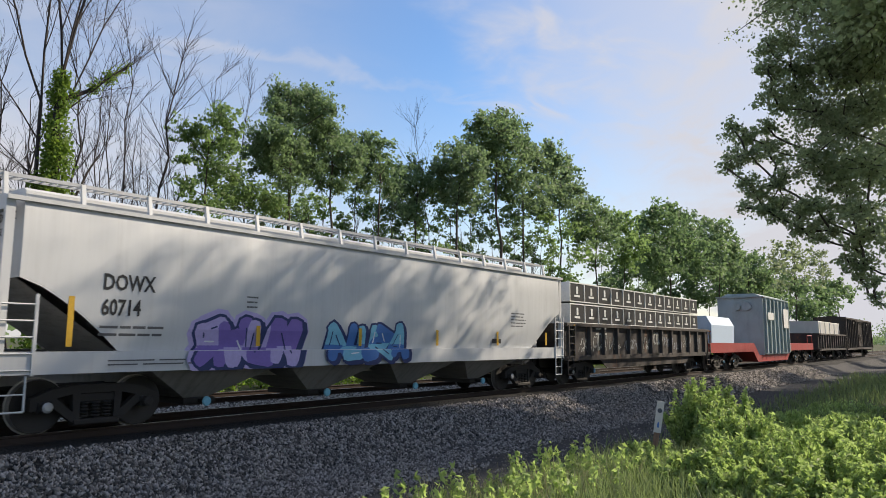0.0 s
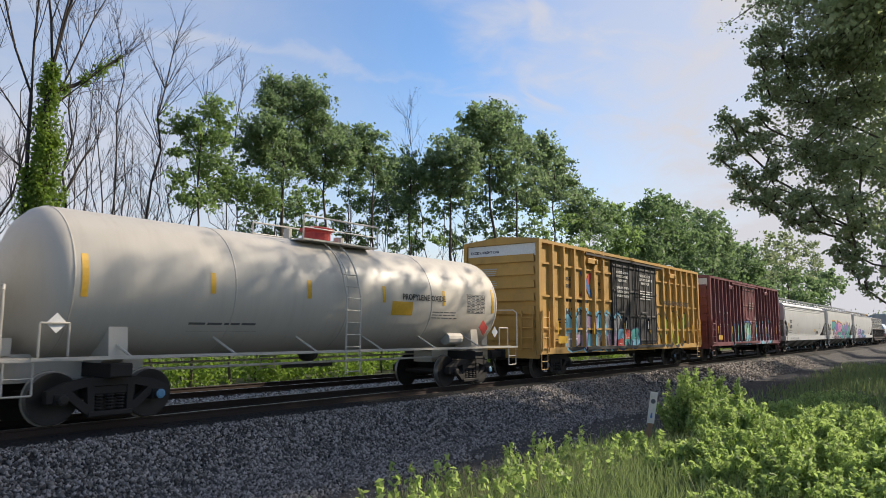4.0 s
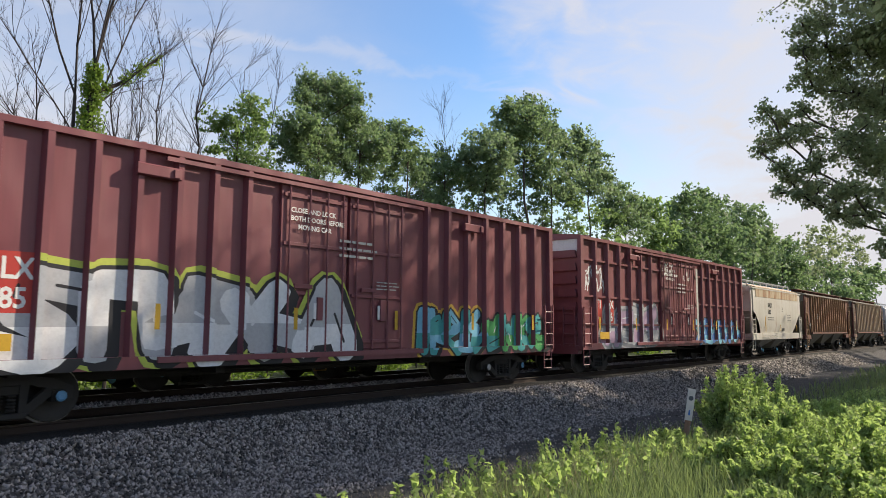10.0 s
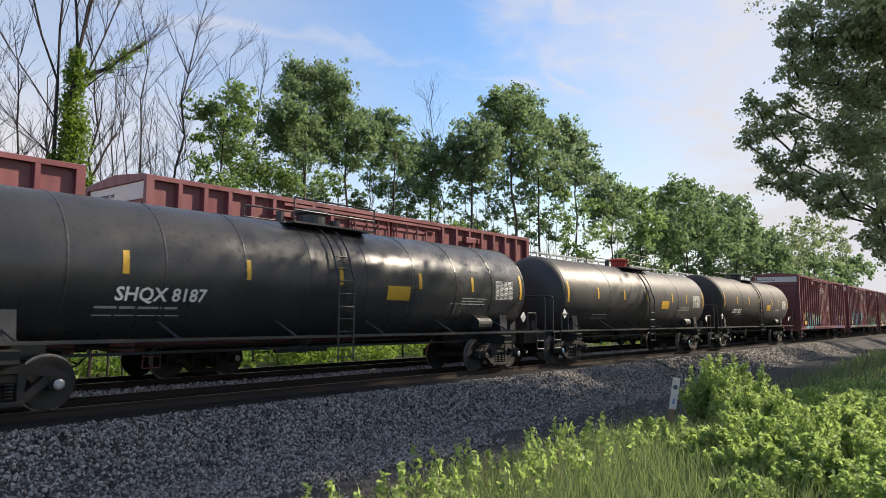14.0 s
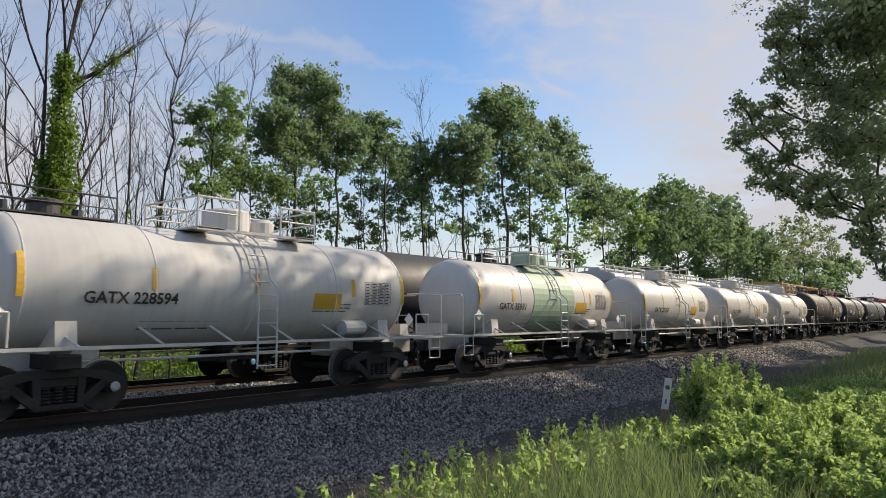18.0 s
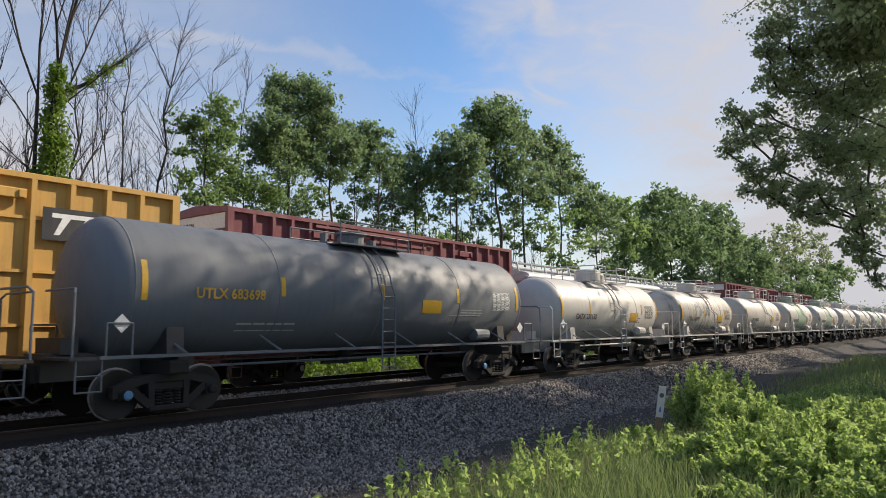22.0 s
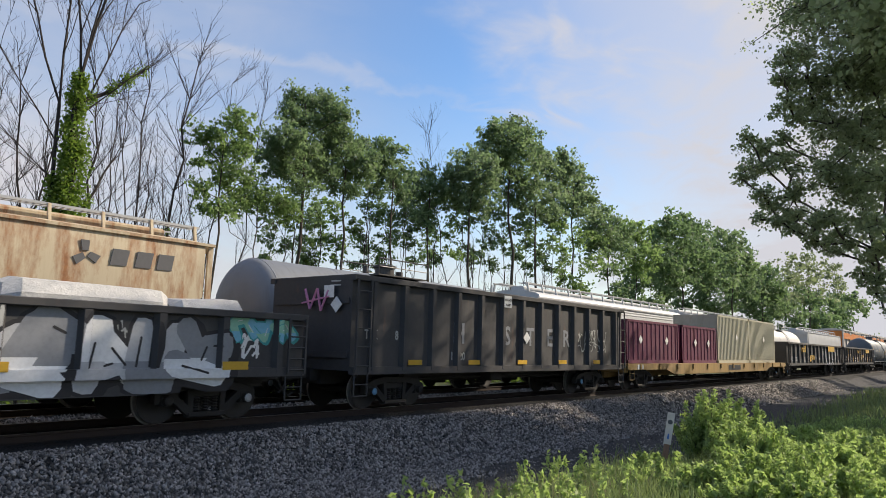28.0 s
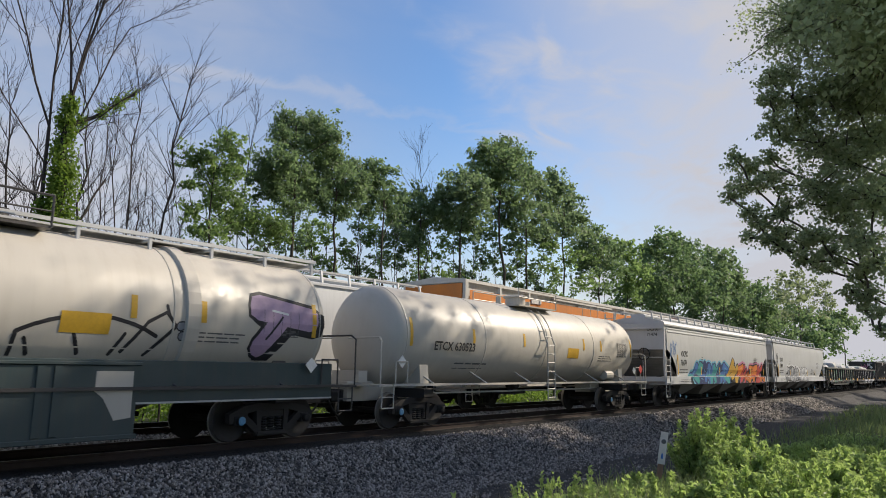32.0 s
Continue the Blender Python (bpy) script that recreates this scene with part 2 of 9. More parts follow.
# ---- mesh building ----
class Shape:
    """Collects vertices and faces of one mesh."""

    def __init__(self):
        self.v, self.f, self.smooth = [], [], False

    def add(self, verts, faces):
        k = len(self.v)
        self.v += [tuple(p) for p in verts]
        self.f += [tuple(i + k for i in f) for f in faces]
        return self

    def box(self, x0, x1, y0, y1, z0, z1, cut=0.0):
        """A box; cut: width of the bevel along its upright and lengthwise edges."""
        if cut <= 0:
            p = [(x, y, z) for x in (x0, x1) for y in (y0, y1) for z in (z0, z1)]
            return self.add(p, [(0, 1, 3, 2), (4, 6, 7, 5), (0, 4, 5, 1), (2, 3, 7, 6), (0, 2, 6, 4), (1, 5, 7, 3)])
        c = cut
        prof = [(y0 + c, z0), (y1 - c, z0), (y1, z0 + c), (y1, z1 - c), (y1 - c, z1), (y0 + c, z1), (y0, z1 - c), (y0, z0 + c)]
        return self.prism(prof, x0, x1)

    def prism(self, prof, x0, x1, caps=True):
        """Extrudes a profile in (y, z) along x."""
        n = len(prof)
        p = [(x0, y, z) for y, z in prof] + [(x1, y, z) for y, z in prof]
        faces = [(i, (i + 1) % n, n + (i + 1) % n, n + i) for i in range(n)]
        if caps:
            faces += [tuple(range(n))[::-1], tuple(range(n, 2 * n))]
        return self.add(p, faces)

    def plate(self, prof, y0, y1):
        """Extrudes a profile in (x, z) along y."""
        n = len(prof)
        p = [(x, y0, z) for x, z in prof] + [(x, y1, z) for x, z in prof]
        faces = [(i, (i + 1) % n, n + (i + 1) % n, n + i) for i in range(n)]
        return self.add(p, faces + [tuple(range(n))[::-1], tuple(range(n, 2 * n))])

    def tube(self, a, b, r0, r1=None, n=6, caps=True):
        a, b = Vector(a), Vector(b)
        r1 = r0 if r1 is None else r1
        way = (b - a).normalized()
        side = way.orthogonal().normalized()
        up = way.cross(side)
        ring = [(math.cos(2 * math.pi * i / n), math.sin(2 * math.pi * i / n)) for i in range(n)]
        p = [a + (side * c + up * s) * r0 for c, s in ring] + [b + (side * c + up * s) * r1 for c, s in ring]
        faces = [(i, (i + 1) % n, n + (i + 1) % n, n + i) for i in range(n)]
        if caps:
            faces += [tuple(range(n))[::-1], tuple(range(n, 2 * n))]
        return self.add(p, faces)

    def line(self, points, r, n=5):
        for a, b in zip(points, points[1:]):
            self.tube(a, b, r, r, n)
        return self

    def grid(self, rows, close=False):
        """Skins rows of points of equal count."""
        m = len(rows[0])
        k = len(self.v)
        for r in rows:
            self.v += [tuple(p) for p in r]
        for i in range(len(rows) - 1):
            for j in range(m if close else m - 1):
                a, b = k + i * m + j, k + i * m + (j + 1) % m
                self.f.append((a, b, b + m, a + m))
        return self

    def lathe(self, prof, axis="y", n=20, at=(0, 0, 0)):
        """Turns a profile of (along, radius) about an axis through at."""
        rows = []
        for along, r in prof:
            row = []
            for i in range(n):
                c, s = math.cos(2 * math.pi * i / n) * r, math.sin(2 * math.pi * i / n) * r
                q = {"x": (along, c, s), "y": (s, along, c), "z": (c, s, along)}[axis]
                row.append((q[0] + at[0], q[1] + at[1], q[2] + at[2]))
            rows.append(row)
        return self.grid(rows, True)

    def mesh(self, name, smooth=None):
        me = bpy.data.meshes.new(name)
        me.from_pydata(self.v, [], self.f)
        if smooth or (smooth is None and self.smooth):
            me.shade_smooth()
            me.set_sharp_from_angle(angle=radians(40))
        return me


def outward(me):
    """Makes the faces of a mesh point outwards."""
    bm = bmesh.new()
    bm.from_mesh(me)
    bmesh.ops.recalc_face_normals(bm, faces=bm.faces)
    bm.to_mesh(me)
    bm.free()
    return me


def part(name, shape, material, parent=None, label="", at=None, smooth=None, kind=""):
    """Links a shape, or a mesh already made, as one object under a thing or a part."""
    me = shape if isinstance(shape, bpy.types.Mesh) else outward(shape.mesh(name, smooth))
    if not me.materials:
        me.materials.append(material)
    ob = new(name, me)
    if at is not None:
        ob.matrix_basis = at if isinstance(at, Matrix) else Matrix.Translation(at)
    ob.parent = parent
    return tagged(ob, label, "", "", kind)


def thing(name, label, category, group="", at=None):
    ob = new(name)
    ob.empty_display_size = 0.3
    if at is not None:
        ob.matrix_basis = at
    return tagged(ob, label, category, group)


def soup(name, verts, size):
    """A mesh from an array of vertices, every run of `size` of them one face."""
    verts = np.asarray(verts, dtype=np.float32).reshape(-1, 3)
    n = len(verts)
    me = bpy.data.meshes.new(name)
    me.vertices.add(n)
    me.vertices.foreach_set("co", verts.ravel())
    me.loops.add(n)
    me.loops.foreach_set("vertex_index", np.arange(n, dtype=np.int32))
    me.polygons.add(n // size)
    me.polygons.foreach_set("loop_start", np.arange(0, n, size, dtype=np.int32))
    me.update(calc_edges=True)
    me.validate()
    return me


def leaves(rng, centres, size, long=1.5, droop=0.0):
    """Diamond leaves at the given points, each its own way round."""
    c = np.asarray(centres, dtype=np.float64)
    n = len(c)
    a = rng.normal(size=(n, 3))
    a[:, 2] -= droop
    a /= np.linalg.norm(a, axis=1)[:, None]
    b = np.cross(a, rng.normal(size=(n, 3)))
    b /= np.linalg.norm(b, axis=1)[:, None] + 1e-9
    s = size * rng.uniform(0.6, 1.25, n)[:, None]
    bow = np.cross(a, b) * s * 0.18
    return np.stack([c - a * s * long * 0.5, c + b * s * 0.45 + bow, c + a * s * long * 0.5, c - b * s * 0.45 + bow], axis=1)


def cloud_points(rng, n, centre, radii, hollow=0.55):
    """Points in a lumpy ellipsoid, denser towards its skin."""
    d = rng.normal(size=(n, 3))
    d /= np.linalg.norm(d, axis=1)[:, None]
    r = hollow + (1 - hollow) * rng.uniform(0, 1, n) ** 0.7
    return np.asarray(centre) + d * r[:, None] * np.asarray(radii)


# ---- ground, ballast, track ----
NEAR_Y, FAR_Y = 13.6, 17.7
EARTH = stone_mat("dark_cinder_and_dust", (0.030, 0.029, 0.030), (0.078, 0.076, 0.077), 11.0, 0.95, False, 1.0, 0.05)
SOIL = stone_mat("weedy_soil", (0.035, 0.045, 0.018), (0.075, 0.085, 0.035), 2.0, 0.95, False, 0.8, 0.06)
# Near-black bed: shade between stones and under the train put into its colour.
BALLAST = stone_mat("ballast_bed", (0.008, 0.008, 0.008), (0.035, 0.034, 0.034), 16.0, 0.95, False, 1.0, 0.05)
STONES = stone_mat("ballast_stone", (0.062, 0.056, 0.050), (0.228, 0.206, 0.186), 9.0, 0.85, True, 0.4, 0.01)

# Lighter copy of the ballast stone: the sunlit strip's brightness put into colour.
PALE_STONES = stone_mat("sunlit_ballast_stone", (0.16, 0.155, 0.145), (0.40, 0.385, 0.36), 9.0, 0.85, True, 0.4, 0.01)


def land(x, y):
    """Height of the land: a low bank under the line, a cinder road beside it, a verge where the grass grows."""
    bed = -0.22
    if y < 11.7:
        t = min(1.0, (11.7 - y) / 2.3)
        bed = -0.22 - 0.62 * t * t * (3 - 2 * t)
    if y > 19.6:
        t = min(1.0, (y - 19.6) / 2.5)
        bed = -0.22 - 0.9 * t
    if y < 6.2:
        t = min(1.0, (6.2 - y) / 3.0)
        bed += 0.34 * t * t * (3 - 2 * t)
    return bed + 0.035 * noise.noise((x * 0.35, y * 0.6, 0.0)) + 0.02 * noise.noise((x * 1.3, y * 1.5, 3.0))


def build_ground():
    xs = [-1500, -400, -120, -50, -25] + [-14 + 0.7 * i for i in range(110)] + [66, 72, 80, 90, 105, 125, 150, 200, 300, 500, 900, 2000]
    ys = [-1200, -300, -90, -40, -20, -10, -5] + [-2 + 0.4 * i for i in range(66)] + [25, 27, 30, 34, 40, 55, 80, 150, 400, 1500]
    s = Shape()
    s.grid([[(x, y, land(x, y)) for y in ys] for x in xs])
    me = outward(s.mesh("ground", True))
    me.materials.append(EARTH)
    me.materials.append(SOIL)
    for p in me.polygons:
        c = p.center
        if c.y < 5.2 + 0.35 * math.sin(c.x * 0.5) or c.y > 21.0:
            p.material_index = 1
    g = new("ground", me)
    tagged(g, "dark cinder ground with a weedy verge beside the tracks", "ground", "", "structure")
    return g


def build_ballast():
    """The ballast bed under both tracks, and loose stones on its near slope."""
    s = Shape()
    prof = [(9.6, -0.92), (10.2, -0.70), (11.5, -0.20), (12.1, -0.15), (15.5, -0.15), (15.9, -0.15), (19.2, -0.15), (20.4, -0.55), (21.2, -0.95)]
    xs = [-300, -100, -40, -12] + [-12 + 2.0 * i for i in range(1, 40)] + [80, 120, 200, 400, 900]
    s.grid([[(x, y, z + 0.02 * noise.noise((x * 0.8, y, 1.0))) for y, z in prof] for x in xs])
    bed = part("ballast", s, BALLAST, None, "crushed-stone ballast bed under two tracks, near-black for shaded gaps", None, True, "structure")
    tagged(bed, "", "ballast")
    rng = np.random.default_rng(5)

    def stones(n, x0, x1, y0, y1, size):
        x, y = rng.uniform(x0, x1, n), rng.uniform(y0, y1, n)
        z = np.interp(y, [p[0] for p in prof], [p[1] for p in prof])
        low = np.array([land(a, b) for a, b in zip(x, y)])
        z = np.maximum(z, low) + 0.004
        base = np.array([(1, 0, 0), (-0.5, 0.86, 0), (-0.5, -0.86, 0), (0, 0, 1), (0.2, 0.1, -0.8)])
        faces = np.array([(0, 1, 3), (1, 2, 3), (2, 0, 3), (1, 0, 4), (2, 1, 4), (0, 2, 4)])
        v = base[None] * rng.uniform(0.6, 1.3, (n, 5, 1)) * (size * rng.uniform(0.6, 1.4, n))[:, None, None]
        a = rng.uniform(0, 6.28, n)
        tilt = rng.normal(0, 0.5, n)
        ca, sa = np.cos(a)[:, None], np.sin(a)[:, None]
        vx, vy, vz = v[..., 0], v[..., 1], v[..., 2]
        ct, st = np.cos(tilt)[:, None], np.sin(tilt)[:, None]
        vx, vz = vx * ct - vz * st, vx * st + vz * ct
        vx, vy = vx * ca - vy * sa, vx * sa + vy * ca
        w = np.stack([vx + x[:, None], vy + y[:, None], vz + z[:, None]], axis=-1)
        return w, faces

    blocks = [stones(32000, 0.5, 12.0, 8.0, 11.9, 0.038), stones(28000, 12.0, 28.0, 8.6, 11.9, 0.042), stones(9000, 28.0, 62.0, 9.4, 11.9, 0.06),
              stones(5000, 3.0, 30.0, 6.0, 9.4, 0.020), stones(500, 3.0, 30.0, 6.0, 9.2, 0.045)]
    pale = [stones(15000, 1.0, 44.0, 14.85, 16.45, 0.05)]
    for group, mat, label in ((blocks, STONES, "angular grey ballast stones on the slope beside the track"), (pale, PALE_STONES, "ballast stones between the two tracks, coloured pale for sunlight")):
        verts = np.concatenate([w.reshape(-1, 3) for w, _ in group])
        tri, k = [], 0
        for w, faces in group:
            tri.append(((np.arange(len(w)) * 5)[:, None, None] + faces[None] + k).reshape(-1, 3))
            k += len(w) * 5
        tri = np.concatenate(tri)
        me = bpy.data.meshes.new("loose_stones")
        me.vertices.add(len(verts))
        me.vertices.foreach_set("co", verts.astype(np.float32).ravel())
        me.loops.add(tri.size)
        me.loops.foreach_set("vertex_index", tri.astype(np.int32).ravel())
        me.polygons.add(len(tri))
        me.polygons.foreach_set("loop_start", np.arange(0, tri.size, 3, dtype=np.int32))
        me.update(calc_edges=True)
        me.materials.append(mat)
        tagged(new("loose_stones", me), label, "gravel", "", "stuff")


def build_track(y, name, first):
    """Rails on cross ties."""
    t = thing(name, "steel rails on dark creosoted wooden ties in ballast", "track")
    tagged(t, "", "", "", "structure")
    prof = [(-0.075, -0.17), (0.075, -0.17), (0.075, -0.155), (0.012, -0.135), (0.012, -0.045), (0.036, -0.03), (0.036, -0.003), (0.028, 0.0),
            (-0.028, 0.0), (-0.036, -0.003), (-0.036, -0.03), (-0.012, -0.045), (-0.012, -0.135), (-0.075, -0.155)]
    for k in (-0.7525, 0.7525):
        part("rail", Shape().prism([(y + k + a, b) for a, b in prof], -300, 900), RAILSIDE, t)
        part("rail_head", Shape().box(-300, 900, y + k - 0.03, y + k + 0.03, -0.004, 0.0015), RAILTOP, t, "polished running surface")
    tie = outward(Shape().box(-0.115, 0.115, -1.3, 1.3, -0.19, -0.0, 0.012).mesh("tie"))
    tie.materials.append(TIE)
    r = random.Random(first)
    for i in range(120):
        part("tie", tie, TIE, t, "", pose(-6 + i * 0.52, y + r.uniform(-0.05, 0.05), -0.155 + r.uniform(-0.008, 0.008), 0, 0, r.uniform(-0.8, 0.8)))
    rest = Shape()
    for i in range(600):
        x = -6 + 120 * 0.52 + i * 0.52
        rest.box(x - 0.115, x + 0.115, y - 1.3, y + 1.3, -0.345, -0.155)
    part("far_ties", rest, TIE, t, "", None, None, "stuff")


build_ground()
build_ballast()
build_track(NEAR_Y, "track_near", 1)
build_track(FAR_Y, "track_far", 2)


# ---- trees and plants ----
BARK = bark_mat("grey_brown_bark", (0.045, 0.036, 0.028), (0.13, 0.11, 0.09))
DEADBARK = bark_mat("bare_dark_bark", (0.024, 0.020, 0.019), (0.070, 0.060, 0.054))
LEAF_A = leaf_mat("broadleaf_green", (0.076, 0.124, 0.070), (0.23, 0.315, 0.18), 0.5)
LEAF_B = leaf_mat("poplar_green", (0.095, 0.145, 0.088), (0.26, 0.34, 0.21), 0.5)
LEAF_YOUNG = leaf_mat("young_leaf_green", (0.095, 0.155, 0.062), (0.25, 0.345, 0.15), 0.55)
LEAF_BELT = leaf_mat("belt_leaf_green", (0.068, 0.120, 0.064), (0.20, 0.285, 0.155), 0.5)
LEAF_PALE = leaf_mat("thin_crown_green", (0.12, 0.155, 0.10), (0.27, 0.31, 0.20), 0.5)
LEAF_C = leaf_mat("cottonwood_grey_green", (0.21, 0.255, 0.165), (0.43, 0.475, 0.31), 0.6)
LEAF_VINE = leaf_mat("vine_green", (0.10, 0.175, 0.032), (0.21, 0.30, 0.060), 0.5)
LEAF_BUSH = leaf_mat("bright_shrub_green", (0.115, 0.175, 0.060), (0.45, 0.55, 0.22), 0.52)
GRASS = leaf_mat("tall_grass_green", (0.075, 0.115, 0.050), (0.24, 0.29, 0.145), 0.45)
STRAW = leaf_mat("dry_straw", (0.22, 0.18, 0.11), (0.42, 0.36, 0.25), 0.2)


def limb(s, a, b, r0, r1, n=6, bend=0.06, rnd=random, steps=3):
    """A limb from a to b with a slight bend."""
    a, b = Vector(a), Vector(b)
    d = (b - a).length
    pts = [a]
    for i in range(1, steps):
        pts.append(a.lerp(b, i / steps) + Vector((rnd.uniform(-1, 1), rnd.uniform(-1, 1), rnd.uniform(-0.5, 0.5))) * d * bend)
    pts.append(b)
    for i, (p, q) in enumerate(zip(pts, pts[1:])):
        s.tube(p, q, r0 + (r1 - r0) * i / steps, r0 + (r1 - r0) * (i + 1) / steps, n, False)
    return pts


def leafy_tree(x, y, crowns, leaf, cover, mat, seed, label, trunk_r=0.16, group="", lean=(0, 0), spread=0.57):
    """Tapered trunk, a limb into each lobe of the crown, small leaves in lumpy clusters. Crowns: dx, dy, z, radius across, radius up; cover: how closely the leaves stand."""
    rnd, rng = random.Random(seed), np.random.default_rng(seed)
    t = thing("tree", label, "tree", group, Matrix.Translation((x, y, land(x, y) - 0.15)))
    s = Shape()
    top = max(c[2] for c in crowns)
    low = min(c[2] - c[4] for c in crowns)
    trunk = limb(s, (0, 0, 0), (lean[0], lean[1], top * 0.95), trunk_r, trunk_r * 0.25, 8, 0.012, rnd, 8)
    pts, joints = [], list(trunk[1:-1])
    for dx, dy, cz, ra, ru in sorted(crowns, key=lambda q: math.hypot(q[0], q[1])):
        c = Vector((dx, dy, cz))
        below = [p for p in joints if p.z < cz + 0.2] or joints[:1]
        p = min(below, key=lambda q: (q - c).length + 0.8 * abs(cz - q.z - 0.6 * (q - c).length))
        thin = 0.009 + trunk_r * 0.075
        limb(s, p, c, thin * 1.5, thin, 5, 0.06, rnd, 4)
        joints.append(c)
        n = max(60, int(4.2 * cover * math.pi * ra * ru / (0.55 * leaf * leaf)))
        m = max(12, n // 16)
        seats = np.asarray(c) + np.clip(rng.normal(0, spread, (m, 3)), -1.4, 1.4) * np.array((ra, ra, ru))
        for q in seats[: max(3, m // 6)]:
            limb(s, c.lerp(Vector(q), 0.1), q, 0.010 + trunk_r * 0.10, 0.008, 4, 0.10, rnd, 2)
        per = rng.poisson(n / m, m) + 3
        w = 0.20 * ra + 0.8 * leaf
        for q, k2 in zip(seats, per):
            u = w * rng.uniform(0.55, 1.2)
            pts.append(np.asarray(q) + rng.normal(0, 1, (int(k2), 3)) * np.array((u, u, u * 0.7)) * 0.62)
    part("trunk", s, BARK, t, "", None, True)
    crown = soup("crown", leaves(rng, np.concatenate(pts), leaf, 1.3, 0.4), 4)
    crown.materials.append(mat)
    part("crown", crown, mat, t)
    return t


def branch_out(s, rnd, a, way, length, r, depth, spread=0.5, up=0.18):
    """Recursive twigs of a leafless tree, straight and fanning."""
    b = a + way * length
    pts = limb(s, a, b, r, max(0.004, r * 0.5), 5 if depth > 2 else 3, 0.02, rnd, 4 if depth > 1 else 2)
    if depth == 0:
        return
    for p in pts[1:]:
        for _ in range(rnd.choice((1, 1, 2))):
            w = (way + Vector((rnd.uniform(-1, 1), rnd.uniform(-1, 1), rnd.uniform(-0.5, 0.6))) * spread * 1.5 + Vector((0, 0, up))).normalized()
            branch_out(s, rnd, p, w, length * rnd.uniform(0.32, 0.62), max(0.005, r * 0.45), depth - 1, spread, up)


def creeper(rng, line, r0, r1, count, leaf=0.11):
    """Leaf clusters round a run of points; the sleeve is r0 wide at its foot and r1 at its head."""
    pts = []
    for i in range(count):
        u = rng.uniform() * (len(line) - 1)
        k = min(len(line) - 2, int(u))
        p = line[k].lerp(line[k + 1], u - k)
        w = r0 + (r1 - r0) * u / (len(line) - 1)
        a = rng.uniform(0, 6.28)
        q = p + Vector((math.cos(a), math.sin(a), 0)) * w * rng.uniform(0.3, 1.0) ** 0.5
        pts.append(np.asarray(q) + rng.normal(0, 1, (26, 3)) * np.array((0.13, 0.13, 0.20)) * (0.6 + w))
    return leaves(rng, np.concatenate(pts), leaf, 1.2, 0.6)


def vine_tree():
    """The great leafless tree whose trunk wears a thick sleeve of creeper, and one creeper-hung limb."""
    rnd, rng = random.Random(12), np.random.default_rng(12)
    x, y = 10.97, 26.0
    t = thing("bare_tree", "tall leafless tree wrapped in bright green creeper", "tree", "leafless trees", Matrix.Translation((x, y, land(x, y) - 0.15)))
    s = Shape()
    trunk = limb(s, (0, 0, 0), (0.10, 0, 12.3), 0.20, 0.11, 8, 0.006, rnd, 8)
    twin = limb(s, (-0.2, 0.1, 3.0), (-0.45, 0.2, 11.2), 0.09, 0.06, 7, 0.012, rnd, 6)
    fork = [(trunk[-1], (-0.10, 0.1, 1), 7.0, 0.065), (trunk[-1], (0.16, -0.1, 1), 8.0, 0.075), (trunk[-2], (0.42, 0.1, 1), 6.0, 0.05), (twin[-1], (-0.32, 0.1, 1), 6.5, 0.055), (twin[-1], (-0.05, -0.2, 1), 7.0, 0.055),
            (twin[-2], (-0.75, 0, 1), 4.6, 0.036), (trunk[-2], (0.8, -0.2, 0.9), 3.6, 0.034), (twin[-3], (-0.9, 0.2, 0.8), 3.4, 0.03), (trunk[-1], (0.0, -0.4, 1), 6.5, 0.05), (twin[-3], (-1.0, -0.3, 0.45), 2.6, 0.026)]
    for p, w, length, r in fork:
        branch_out(s, rnd, p, Vector(w).normalized(), length, r * 0.8, 4 if length > 5 else 3, 0.5, 0.12)
    hung = limb(s, trunk[-1] - Vector((0, 0, 1.1)), trunk[-1] + Vector((2.35, -0.1, 1.0)), 0.09, 0.04, 6, 0.03, rnd, 6)
    for p in hung[2:]:
        branch_out(s, rnd, p, Vector((rnd.uniform(0.3, 1.0), 0, rnd.uniform(0.2, 1))).normalized(), 1.3, 0.022, 2)
    lower = limb(s, trunk[4], trunk[4] + Vector((1.7, 0.2, 3.6)), 0.07, 0.03, 6, 0.03, rnd, 5)
    for p in lower[2:]:
        branch_out(s, rnd, p, Vector((rnd.uniform(-0.2, 0.8), 0, 1)).normalized(), 1.4, 0.02, 2)
    part("trunk", s, DEADBARK, t, "", None, True)
    quads = np.concatenate([creeper(rng, trunk[1:7], 0.44, 0.40, 420), creeper(rng, trunk[6:], 0.36, 0.16, 110), creeper(rng, twin[1:5], 0.3, 0.15, 90), creeper(rng, hung, 0.08, 0.08, 34, 0.09), creeper(rng, lower[:4], 0.16, 0.06, 16)])
    vine = soup("vine", quads, 4)
    vine.materials.append(LEAF_VINE)
    part("vine", vine, LEAF_VINE, t, "green creeper leaves round the trunk")


